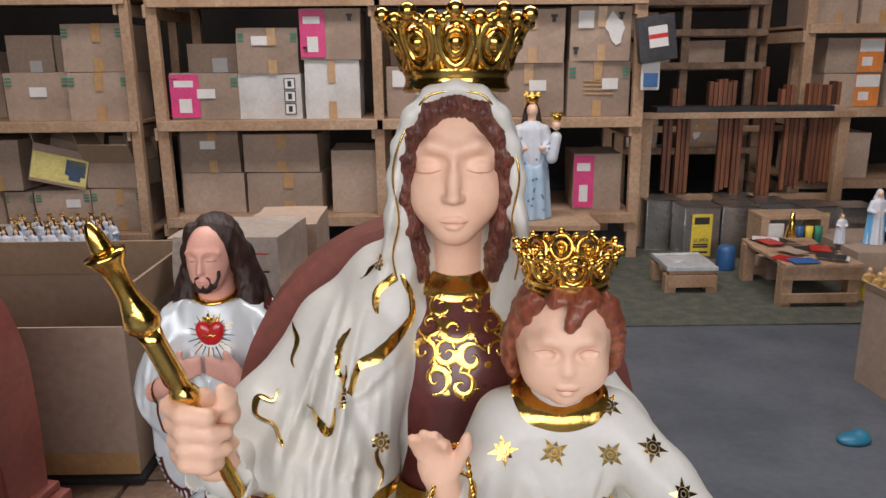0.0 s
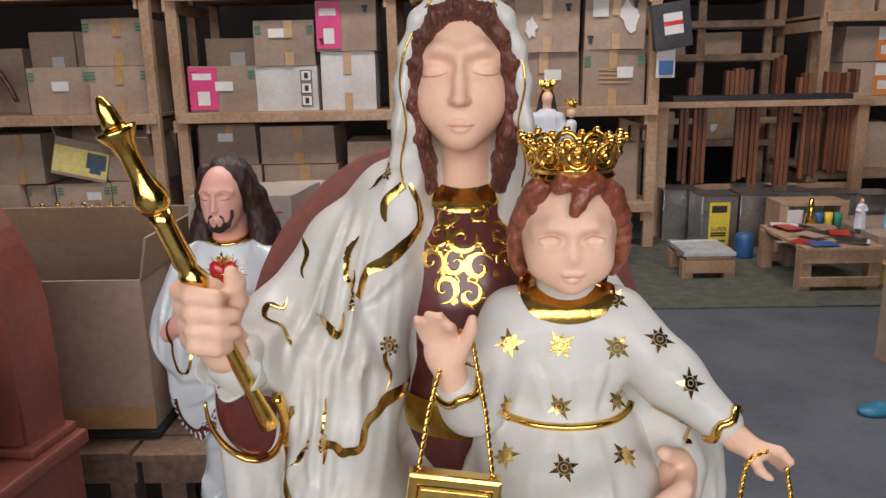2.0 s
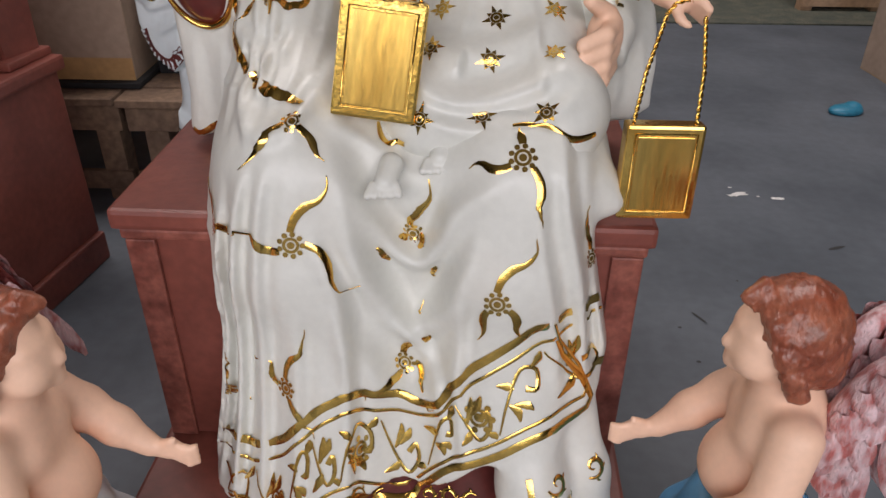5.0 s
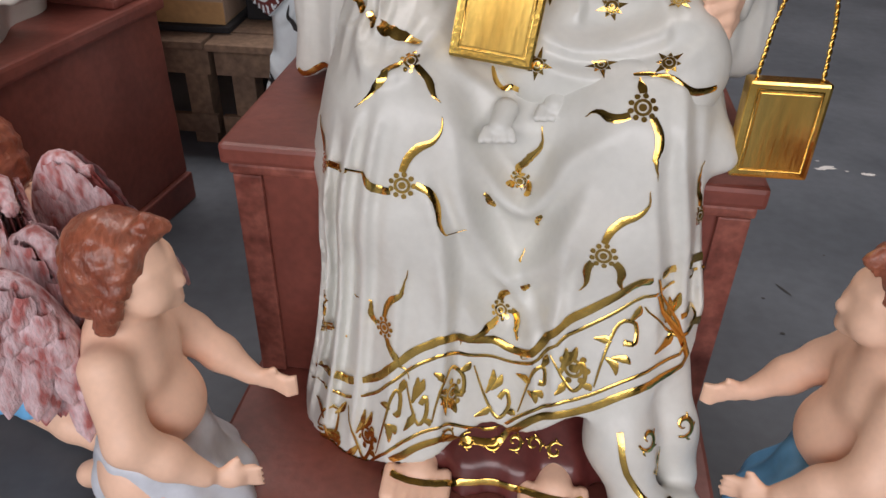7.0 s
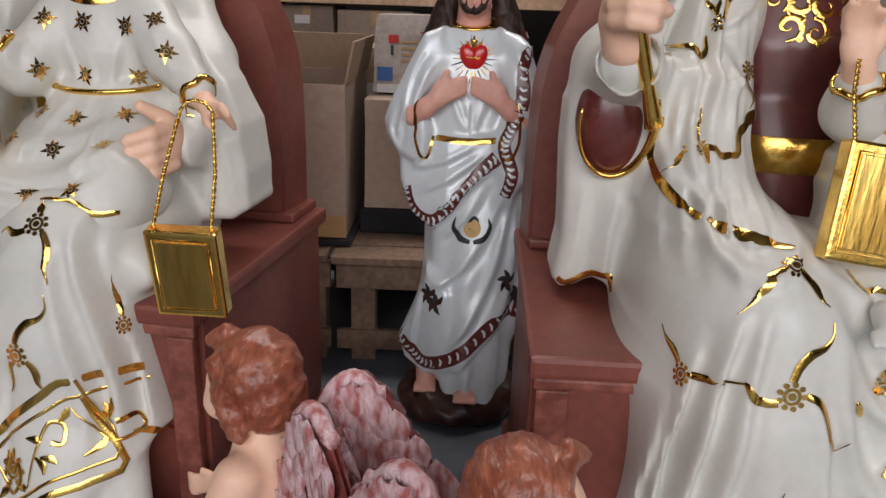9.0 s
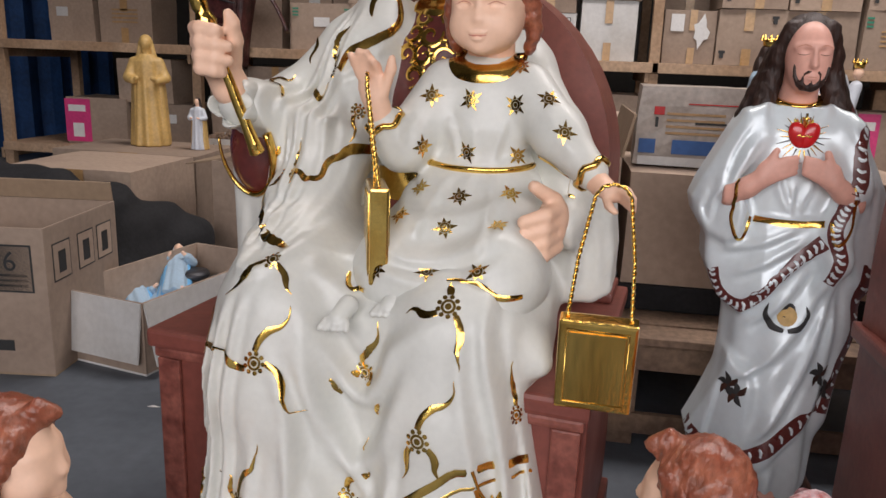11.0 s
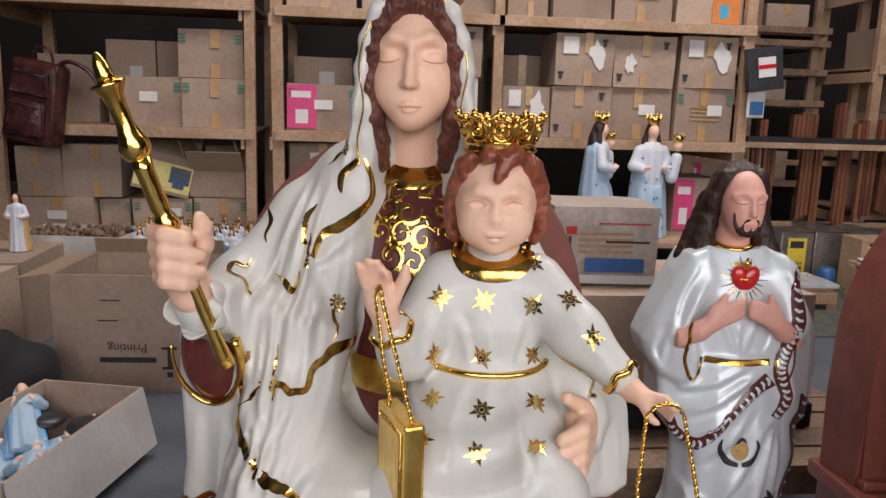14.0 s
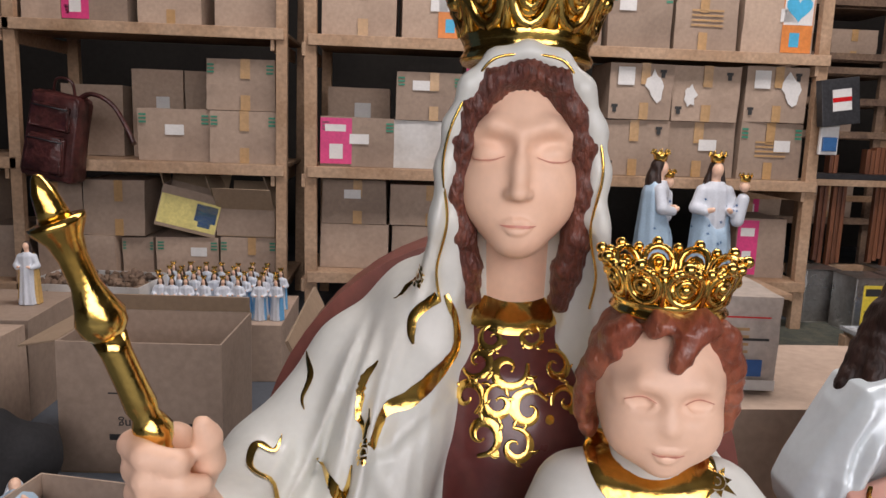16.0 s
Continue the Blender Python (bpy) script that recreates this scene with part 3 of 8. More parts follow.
def panel(poly, face, back, r=0.012):
    """A hanging sheet of cloth: an outline in x and z, between a front surface face(x, z) and a plane behind it."""
    n = len(poly)
    xs, zs = [p[0] for p in poly], [p[1] for p in poly]
    def f(X, Y, Z):
        d2, sign = 9.0 + 0 * X * Z, 1.0 + 0 * X * Z
        for i in range(n):
            (ax, az), (bx, bz) = poly[i], poly[i - 1]
            ex, ez = bx - ax, bz - az
            t = np.clip(((X - ax) * ex + (Z - az) * ez) / (ex * ex + ez * ez), 0, 1)
            d2 = np.minimum(d2, (X - ax - t * ex) ** 2 + (Z - az - t * ez) ** 2)
            cross = ((az > Z) != (bz > Z)) & (X < ex * (Z - az) / (ez if abs(ez) > 1e-9 else 1e-9) + ax)
            sign = np.where(cross, -sign, sign)
        a = np.sqrt(d2) * sign + r
        b = np.maximum(face(X, Z) - Y, Y - back) + r
        return np.minimum(np.maximum(a, b), 0) + np.sqrt(np.maximum(a, 0) ** 2 + np.maximum(b, 0) ** 2) - r
    return f, np.array([min(xs), -0.3, min(zs)]), np.array([max(xs), back, max(zs)])


def skirt():
    """The spread lap and skirt: edges and front by height, with a hollow between the knees."""
    z = [0.03, 0.06, 0.12, 0.20, 0.31, 0.40, 0.45, 0.50, 0.56, 0.60]
    left = [-0.268, -0.262, -0.244, -0.228, -0.217, -0.226, -0.234, -0.222, -0.195, -0.16]
    right = [0.34, 0.338, 0.333, 0.325, 0.305, 0.290, 0.282, 0.272, 0.250, 0.21]
    front = [-0.190, -0.186, -0.173, -0.155, -0.128, -0.108, -0.094, -0.070, -0.025, 0.03]
    hollow = [0.02, 0.02, 0.028, 0.04, 0.056, 0.056, 0.05, 0.045, 0.03, 0.02]
    def f(X, Y, Z):
        a, b, y0, dip = [np.interp(Z, z, v) for v in (left, right, front, hollow)]
        cx, rx, cy = (a + b) / 2, (b - a) / 2, 0.10
        ry = cy - y0
        u = np.abs((X - cx) / rx)
        w = np.abs((Y - cy) / ry)
        k = (u ** 2.7 + w ** 2.7 + 1e-9) ** (1 / 2.7)
        d = (k - 1) * np.minimum(rx, ry) * 0.9
        d = d + np.where(Y < cy, dip * np.exp(-((X - 0.047) / 0.066) ** 2), 0)
        d = d + 0.012 * np.clip((0.34 - Z) / 0.25, 0, 1) * np.sin(38 * X + 0.6) * np.where(Y < cy, 1, 0.3) * 0.5
        return np.maximum(d, np.maximum(z[0] - Z, Z - z[-1]))
    return f, np.array([-0.29, -0.22, 0.03]), np.array([0.36, 0.34, 0.60])


def mother_and_child():
    s = Sculpt()
    # cream mantle, veil and skirt
    c = Carving((-0.38, -0.26, 0.05), (0.40, 0.52, 1.25), 0.0045)
    c.add(col([(0.45, 0.02, 0.34, 0.19, 0.13), (0.62, 0.02, 0.37, 0.165, 0.11), (0.80, 0.02, 0.39, 0.145, 0.10), (0.90, 0.02, 0.395, 0.125, 0.085), (0.96, 0.02, 0.395, 0.10, 0.075), (1.0, 0.022, 0.385, 0.085, 0.07)]), 0.01)
    c.chain([((0.02, 0.385, 0.965), 0.062), ((-0.075, 0.39, 0.945), 0.056), ((-0.15, 0.375, 0.885), 0.052), ((-0.225, 0.31, 0.785), 0.055)], 0.025)
    c.chain([((0.02, 0.385, 0.965), 0.06), ((0.10, 0.39, 0.935), 0.054), ((0.165, 0.375, 0.86), 0.048), ((0.235, 0.31, 0.76), 0.048), ((0.265, 0.21, 0.675), 0.045), ((0.275, 0.145, 0.66), 0.036)], 0.025)
    # veil
    c.add(ell((0.024, 0.372, 1.125), (0.083, 0.095, 0.106)), 0.02)
    c.add(col([(0.93, 0.024, 0.375, 0.115, 0.085), (0.99, 0.024, 0.372, 0.098, 0.088), (1.05, 0.024, 0.368, 0.092, 0.09), (1.12, 0.024, 0.366, 0.084, 0.092), (1.16, 0.024, 0.366, 0.07, 0.09)]), 0.02)
    for e in (-1, 1):
        c.chain([((0.024 + e * x, y + 0.003 * math.sin(i * 2.2), z), r) for i, (x, y, z, r) in enumerate(((0.0, 0.290, 1.220, 0.008), (0.030, 0.289, 1.212, 0.008), (0.054, 0.290, 1.188, 0.008), (0.069, 0.293, 1.15, 0.008), (0.075, 0.297, 1.11, 0.009), (0.078, 0.304, 1.06, 0.010), (0.079, 0.314, 1.01, 0.012), (0.074, 0.326, 0.97, 0.016), (0.070, 0.33, 0.93, 0.02)))], 0.02)
    # mantle falling from the shoulder over the arm to the lap
    c.chain([((-0.075, 0.345, 0.95), 0.042), ((-0.098, 0.305, 0.86), 0.055), ((-0.12, 0.245, 0.74), 0.062), ((-0.13, 0.16, 0.63), 0.065), ((-0.10, 0.06, 0.58), 0.06)], 0.03)
    c.chain([((0.11, 0.345, 0.94), 0.036), ((0.135, 0.31, 0.86), 0.045), ((0.16, 0.27, 0.76), 0.055)], 0.03)
    # forearm and hanging sleeves
    c.chain([((-0.235, 0.30, 0.785), 0.052), ((-0.238, 0.225, 0.775), 0.048), ((-0.236, 0.165, 0.792), 0.036), ((-0.242, 0.142, 0.800), 0.031)], 0.03)
    c.add(panel([(-0.20, 0.80), (-0.262, 0.80), (-0.300, 0.74), (-0.302, 0.68), (-0.298, 0.60), (-0.296, 0.55), (-0.305, 0.492), (-0.292, 0.478), (-0.270, 0.486), (-0.250, 0.502), (-0.225, 0.500), (-0.205, 0.475), (-0.17, 0.47), (-0.11, 0.60), (-0.10, 0.78)],
                lambda X, Z: 0.205 - 0.30 * (X + 0.30) + 0.05 * np.clip((0.60 - Z) / 0.1, 0, 1) * (X + 0.30), 0.315), 0.025)
    c.add(panel([(0.17, 0.83), (0.25, 0.79), (0.31, 0.74), (0.342, 0.68), (0.352, 0.61), (0.352, 0.552), (0.325, 0.535), (0.29, 0.538), (0.25, 0.56), (0.21, 0.62)], lambda X, Z: 0.165 + 0.25 * np.abs(X - 0.29) + 0.55 * np.clip(Z - 0.66, 0, 1), 0.30), 0.03)
    # thighs and knees
    c.chain([((-0.09, 0.33, 0.53), 0.10), ((-0.095, 0.10, 0.535), 0.088), ((-0.092, 0.005, 0.522), 0.082), ((-0.092, -0.035, 0.43), 0.070)], 0.05)
    c.chain([((0.13, 0.33, 0.53), 0.10), ((0.165, 0.10, 0.535), 0.088), ((0.165, 0.012, 0.522), 0.082), ((0.165, -0.03, 0.43), 0.070)], 0.05)
    c.add(ell((0.04, 0.14, 0.52), (0.20, 0.17, 0.065)), 0.05)
    c.add(skirt(), 0.045)
    # the pointed corner of the mantle beside the knee
    c.chain([((0.235, 0.06, 0.535), 0.040), ((0.268, 0.01, 0.512), 0.018), ((0.284, 0.0, 0.503), 0.007)], 0.03)
    c.warp(cloth)
    # face opening, neck opening
    c.cut(ell((0.024, 0.275, 1.10), (0.066, 0.078, 0.108)), 0.004)
    for e in (-0.022, 0.028, 0.062):
        c.cut(rc((0.026 + e * 0.4, 0.28, 1.02), (0.026 + e, 0.255, 0.68), 0.056, 0.042), 0.006)
    c.cut(rc((0.02, 0.28, 0.96), (0.02, 0.22, 0.70), 0.062, 0.05), 0.006)
    c.cut(rc((0.024, 0.315, 1.05), (0.025, 0.31, 0.965), 0.050, 0.054), 0.004)
    # hem rising to one side
    def under(X, Y, Z):
        h = np.interp(X, [-0.28, -0.20, -0.13, -0.087, -0.0065, 0.064, 0.166, 0.25, 0.33], [0.0655, 0.067, 0.078, 0.09, 0.138, 0.15, 0.208, 0.25, 0.32]) + 0.006 * np.sin(55 * X)
        return np.maximum(Z - h, Y - 0.02)
    c.cut((under, np.array([-0.33, -0.26, 0.0]), np.array([0.38, 0.02, 0.36])), 0.004)
    c.chain([((0.19, -0.08, 0.26), 0.045), ((0.205, -0.135, 0.16), 0.040), ((0.235, -0.180, 0.088), 0.026), ((0.305, -0.16, 0.082), 0.016)], 0.03)
    c.chain([((0.245, -0.05, 0.27), 0.035), ((0.275, -0.09, 0.15), 0.03), ((0.29, -0.11, 0.085), 0.03)], 0.03)
    s.carve(c, CREAM)
    # maroon dress, lining and underskirt
    d = Carving((-0.34, -0.22, 0.06), (0.32, 0.46, 1.0), 0.006)
    d.add(col([(0.52, 0.03, 0.30, 0.10, 0.08), (0.66, 0.03, 0.31, 0.095, 0.075), (0.75, 0.03, 0.335, 0.10, 0.065), (0.82, 0.03, 0.345, 0.105, 0.072), (0.90, 0.028, 0.365, 0.10, 0.068), (0.955, 0.026, 0.385, 0.072, 0.055)]), 0.01)
    d.add(col([(0.069, 0.05, 0.0, 0.228, 0.182), (0.11, 0.05, 0.005, 0.215, 0.168), (0.15, 0.05, 0.03, 0.19, 0.135), (0.20, 0.05, 0.06, 0.17, 0.11)], [(19, 0.008, 0.002, 0.2, 0.1)]), 0.01)
    d.add(ell((-0.243, 0.198, 0.722), (0.049, 0.036, 0.074)), 0.01)
    s.carve(d, MAROON)
    # wavy white cuff of the undersleeve
    w = Carving((-0.30, 0.08, 0.73), (-0.17, 0.22, 0.86), 0.003)
    w.add(rc((-0.232, 0.175, 0.792), (-0.243, 0.128, 0.800), 0.036, 0.040), 0.01)
    w.warp(lambda X, Y, Z: 0.0028 * np.sin(5 * np.arctan2(Z - 0.797, X + 0.24) + 1.0) * np.clip((0.17 - Y) / 0.04, 0, 1))
    w.cut(rc((-0.243, 0.135, 0.800), (-0.25, 0.06, 0.805), 0.034, 0.042), 0.004)
    s.carve(w, CREAM)
    # the child's white gown
    g = Carving((-0.06, -0.06, 0.48), (0.40, 0.34, 0.92), 0.005)
    g.add(col([(0.70, 0.145, 0.185, 0.076, 0.06), (0.73, 0.143, 0.19, 0.069, 0.055), (0.78, 0.143, 0.19, 0.078, 0.06), (0.835, 0.145, 0.195, 0.078, 0.052), (0.862, 0.147, 0.20, 0.05, 0.045)]), 0.01)
    g.add(rc((0.145, 0.20, 0.85), (0.146, 0.20, 0.872), 0.045, 0.036), 0.02)
    g.add(col([(0.60, 0.135, 0.12, 0.125, 0.115), (0.66, 0.137, 0.15, 0.106, 0.098), (0.70, 0.142, 0.178, 0.082, 0.068), (0.73, 0.143, 0.19, 0.072, 0.057)], [(9, 0.003, 0.0005, 0.0, 0.1)]), 0.022)
    g.chain([((0.10, 0.18, 0.665), 0.065), ((0.065, 0.055, 0.60), 0.052), ((0.06, 0.02, 0.575), 0.028)], 0.03)
    g.chain([((0.185, 0.18, 0.665), 0.065), ((0.205, 0.05, 0.60), 0.055), ((0.215, 0.015, 0.575), 0.03)], 0.03)
    g.add(ell((0.135, 0.06, 0.585), (0.13, 0.08, 0.035)), 0.05)
    g.chain([((0.085, 0.19, 0.832), 0.042), ((0.035, 0.135, 0.752), 0.036), ((0.018, 0.105, 0.782), 0.026)], 0.02)
    g.chain([((0.205, 0.19, 0.832), 0.042), ((0.262, 0.150, 0.778), 0.035), ((0.314, 0.118, 0.735), 0.024)], 0.02)
    def gown(X, Y, Z):
        return crease(X, Z, GOWN_FOLDS) * np.clip((0.24 - Y) / 0.05, 0, 1)
    # the child's bare feet
    feet = Carving((-0.04, -0.16, 0.49), (0.14, 0.14, 0.63), 0.0023)
    for x, z in ((0.022, 0.552), (0.080, 0.566)):
        y = min(c.front(x, z), g.front(x, z)) - 0.002
        feet.chain([((x + 0.003, y + 0.024, z + 0.008), 0.014), ((x - 0.002, y + 0.002, z - 0.004), 0.0125)], 0.008)
        for i in range(5):
            feet.chain([((x - 0.016 + 0.0068 * i, y - 0.002, z - 0.006), 0.0050), ((x - 0.020 + 0.0086 * i, y - 0.014 + 0.0012 * i, z - 0.013), 0.0046)], 0.0012)
    s.carve(feet, CREAM)
    g.warp(gown)
    s.carve(g, CREAM)
    # faces, necks, arms and feet
    k = Carving((-0.34, -0.22, 0.05), (0.42, 0.45, 1.24), 0.0042)
    f = Carving((-0.06, 0.232, 0.985), (0.11, 0.44, 1.225), 0.0020)
    f.add(ell((0.022, 0.338, 1.125), (0.061, 0.070, 0.083)), 0.01)
    f.add(ell((0.022, 0.320, 1.079), (0.0485, 0.050, 0.051)), 0.025)
    f.add(ell((0.0215, 0.286, 1.044), (0.019, 0.017, 0.015)), 0.03)
    f.add(rc((0.021, 0.273, 1.142), (0.0205, 0.2575, 1.094), 0.0052, 0.0070), 0.014)
    f.add(ell((0.0205, 0.2565, 1.0905), (0.0082, 0.0085, 0.0068)), 0.006)
    for e in (-1, 1):
        f.add(ell((0.022 + e * 0.030, 0.300, 1.090), (0.022, 0.021, 0.026)), 0.025)
        f.add(ell((0.0205 + e * 0.0088, 0.2645, 1.0895), (0.0050, 0.0065, 0.0050)), 0.004)
        f.chain([((0.0215 + e * x, y, z), r) for x, y, z, r in ((0.010, 0.2765, 1.144, 0.0030), (0.027, 0.2785, 1.1505, 0.0030), (0.049, 0.294, 1.143, 0.0024))], 0.020)
        f.cut(ell((0.0215 + e * 0.0295, 0.2650, 1.132), (0.019, 0.013, 0.0095)), 0.016)
        f.add(ell((0.0215 + e * 0.0295, 0.2880, 1.1265), (0.0168, 0.0125, 0.0105)), 0.005)
        f.chain([((0.0215 + e * x, f.front(0.0215 + e * x, z) + 0.0002, z), 0.0013) for x, z in ((0.0145, 1.1225), (0.022, 1.1200), (0.0295, 1.1190), (0.038, 1.1200), (0.046, 1.1225))], 0.0015)
    lip, low = [], []
    for x, z, r in ((-0.0170, 1.0610, 0.0016), (-0.010, 1.0625, 0.0030), (-0.004, 1.0640, 0.0038), (0.0, 1.0630, 0.0034), (0.004, 1.0640, 0.0038), (0.010, 1.0625, 0.0030), (0.0170, 1.0610, 0.0016)):
        lip.append(((0.0205 + x, f.front(0.0205 + x, z) + 0.0004, z), r))
    for x, z, r in ((-0.0125, 1.0578, 0.0022), (-0.005, 1.0548, 0.0042), (0.0, 1.0543, 0.0046), (0.005, 1.0548, 0.0042), (0.0125, 1.0578, 0.0022)):
        low.append(((0.0205 + x, f.front(0.0205 + x, z) + 0.0004, z), r))
    f.chain(lip, 0.0015).chain(low, 0.0015)
    s.carve(f, SKIN)
    k.add(rc((0.024, 0.375, 1.05), (0.026, 0.39, 0.94), 0.041, 0.046), 0.02)
    # the hand round the sceptre
    k.chain([((-0.236, 0.150, 0.800), 0.025), ((-0.248, 0.128, 0.820), 0.026), ((-0.256, 0.120, 0.845), 0.028)], 0.012)
    k.add(ell((-0.257, 0.118, 0.872), (0.024, 0.026, 0.036)), 0.015)
    for i, (z, x) in enumerate(((0.902, 0.0), (0.883, 0.002), (0.864, 0.001), (0.847, -0.003))):
        k.chain([((-0.272, 0.110, z), 0.0112), ((-0.276 + 0.002 * i, 0.084, z + 0.001), 0.0112), ((-0.256, 0.064, z + 0.001), 0.0105), ((-0.232 + x, 0.064, z - 0.002), 0.0098), ((-0.218 + x - 0.006 * (i == 3) - 0.012 * (i == 0), 0.074, z - 0.004), 0.0085)], 0.003)
    k.chain([((-0.238, 0.120, 0.862), 0.015), ((-0.220, 0.098, 0.888), 0.0125), ((-0.216, 0.086, 0.912), 0.0105), ((-0.218, 0.080, 0.924), 0.008)], 0.006)
    # the hand that holds the child
    k.add(ell((0.268, 0.115, 0.668), (0.022, 0.026, 0.034)), 0.01)
    for i in range(4):
        k.chain([((0.275, 0.105, 0.685 - i * 0.017), 0.0115), ((0.262, 0.072, 0.68 - i * 0.018), 0.0105), ((0.236, 0.056, 0.672 - i * 0.019), 0.009)], 0.004)
    k.chain([((0.268, 0.11, 0.695), 0.012), ((0.243, 0.085, 0.715), 0.009)], 0.005)
    # the mother's feet
    for fx in (-0.052, 0.128):
        k.chain([((fx, -0.10, 0.088), 0.028), ((fx, -0.165, 0.088), 0.024)], 0.02)
        for i in range(5):
            t = i if fx < 0 else 4 - i
            k.add(rc((fx - 0.036 + 0.018 * i, -0.170, 0.09), (fx - 0.038 + 0.019 * i, -0.205 - 0.006 * (2 - abs(2 - i)), 0.080), 0.0105, 0.009), 0.004)
    # the child's head and hands
    f = Carving((0.08, 0.10, 0.865), (0.215, 0.25, 1.02), 0.0021)
    f.add(ell((0.146, 0.182, 0.953), (0.055, 0.060, 0.062)), 0.01)
    f.add(ell((0.145, 0.164, 0.917), (0.043, 0.043, 0.035)), 0.025)
    f.add(ell((0.145, 0.136, 0.891), (0.013, 0.011, 0.009)), 0.016)
    f.add(rc((0.1445, 0.1290, 0.945), (0.1445, 0.1235, 0.929), 0.0042, 0.0058), 0.010)
    f.add(ell((0.1445, 0.1215, 0.9262), (0.0070, 0.0075, 0.0058)), 0.005)
    for e in (-1, 1):
        f.add(ell((0.145 + e * 0.0225, 0.1445, 0.916), (0.020, 0.0165, 0.018)), 0.02)
        f.add(ell((0.1445 + e * 0.0075, 0.1270, 0.9250), (0.0042, 0.0052, 0.0042)), 0.003)
        f.chain([((0.1445 + e * x, y, z), r) for x, y, z, r in ((0.009, 0.1285, 0.955, 0.0026), (0.022, 0.1300, 0.9585, 0.0026), (0.037, 0.1410, 0.952, 0.0020))], 0.016)
        f.cut(ell((0.1445 + e * 0.0225, 0.1188, 0.9450), (0.0145, 0.0105, 0.0075)), 0.010)
        f.add(ell((0.1445 + e * 0.0225, 0.1394, 0.9430), (0.0122, 0.0092, 0.0068)), 0.003)
        for mid, q in ((0.9492, 1), (0.9375, -1)):
            f.chain([((0.1445 + e * x, f.front(0.1445 + e * x, z) + 0.0002, z), 0.0014) for x, z in ((0.0108, 0.9430), (0.0155, 0.5 * (mid + 0.943) + 0.0016 * q), (0.0225, mid), (0.029, 0.5 * (mid + 0.943) + 0.0014 * q), (0.0345, 0.9432))], 0.0012)
    lip, low = [], []
    for x, z, r in ((-0.0140, 0.9108, 0.0014), (-0.008, 0.9088, 0.0025), (-0.0035, 0.9092, 0.0032), (0.0, 0.9082, 0.0028), (0.0035, 0.9092, 0.0032), (0.008, 0.9088, 0.0025), (0.0140, 0.9108, 0.0014)):
        lip.append(((0.1445 + x, f.front(0.1445 + x, z) + 0.0003, z), r))
    for x, z, r in ((-0.010, 0.9052, 0.0018), (-0.004, 0.9015, 0.0036), (0.0, 0.9008, 0.0040), (0.004, 0.9015, 0.0036), (0.010, 0.9052, 0.0018)):
        low.append(((0.1445 + x, f.front(0.1445 + x, z) + 0.0003, z), r))
    f.chain(lip, 0.0012).chain(low, 0.0012)
    s.carve(f, SKIN)
    k.add(rc((0.147, 0.20, 0.90), (0.146, 0.20, 0.85), 0.034, 0.038), 0.015)
    k.chain([((0.016, 0.10, 0.785), 0.019), ((0.008, 0.093, 0.815), 0.018)], 0.008)
    k.add(ell((0.004, 0.09, 0.832), (0.022, 0.012, 0.026)), 0.008)
    for i, (dx, h) in enumerate(((-0.016, 0.026), (-0.006, 0.032), (0.004, 0.030), (0.012, 0.018))):
        k.chain([((0.002 + dx, 0.088, 0.848), 0.0075), ((-0.001 + dx * 1.15, 0.080, 0.850 + h * 0.6), 0.0068), ((-0.002 + dx * 1.2, 0.070, 0.848 + h), 0.0055)], 0.003)
    k.chain([((0.022, 0.088, 0.828), 0.008), ((0.034, 0.083, 0.858), 0.0075), ((0.036, 0.08, 0.872), 0.006)], 0.004)
    k.chain([((0.314, 0.116, 0.733), 0.017), ((0.328, 0.106, 0.722), 0.016)], 0.006)
    k.add(ell((0.340, 0.098, 0.716), (0.021, 0.019, 0.013), (0, 30, 0)), 0.006)
    for i in range(4):
        k.chain([((0.348, 0.090 + 0.007 * i, 0.721 - i * 0.003), 0.0068), ((0.366, 0.080 + 0.006 * i, 0.720 - i * 0.006), 0.006), ((0.376, 0.076 + 0.006 * i, 0.710 - i * 0.006), 0.005)], 0.003)
    k.chain([((0.337, 0.089, 0.714), 0.007), ((0.344, 0.076, 0.700), 0.006), ((0.354, 0.072, 0.693), 0.005)], 0.003)
    s.carve(k, SKIN)
    # the mother's waving hair
    h = Carving((-0.08, 0.22, 0.96), (0.14, 0.44, 1.24), 0.0022)
    h.add(ell((0.024, 0.358, 1.128), (0.068, 0.080, 0.088)), 0.01)
    for e in (-1, 1):
        p = [(0.003, 0.282, 1.203), (0.030, 0.280, 1.192), (0.048, 0.284, 1.168), (0.060, 0.290, 1.135), (0.063, 0.296, 1.09), (0.057, 0.302, 1.045), (0.050, 0.312, 1.01), (0.047, 0.325, 0.975)]
        h.chain([((0.024 + e * x + 0.0016 * math.sin(i * 2.6), y + 0.004, z), 0.0088) for i, (x, y, z) in enumerate(p)], 0.014)
        h.chain([((0.024 + e * (x + 0.004) - 0.0006 * math.sin(i * 2.6), y + 0.016, z), 0.013) for i, (x, y, z) in enumerate(p)], 0.014)
    h.cut(ell((0.024, 0.262, 1.115), (0.0555, 0.055, 0.080)), 0.004)
    h.cut(rc((0.024, 0.25, 1.06), (0.024, 0.25, 0.95), 0.046, 0.042), 0.004)
    h.warp(lambda X, Y, Z: 0.0010 * np.sin(900 * (X + 0.4 * Y) + 5 * np.sin(75 * Z) + 90 * Z) + 0.0007 * np.sin(330 * Z + 150 * X))
    s.carve(h, HAIR)
    # the child's curls
    q = Carving((0.06, 0.09, 0.86), (0.24, 0.29, 1.04), 0.004)
    q.add(ell((0.148, 0.196, 0.962), (0.0615, 0.060, 0.057)), 0.01)
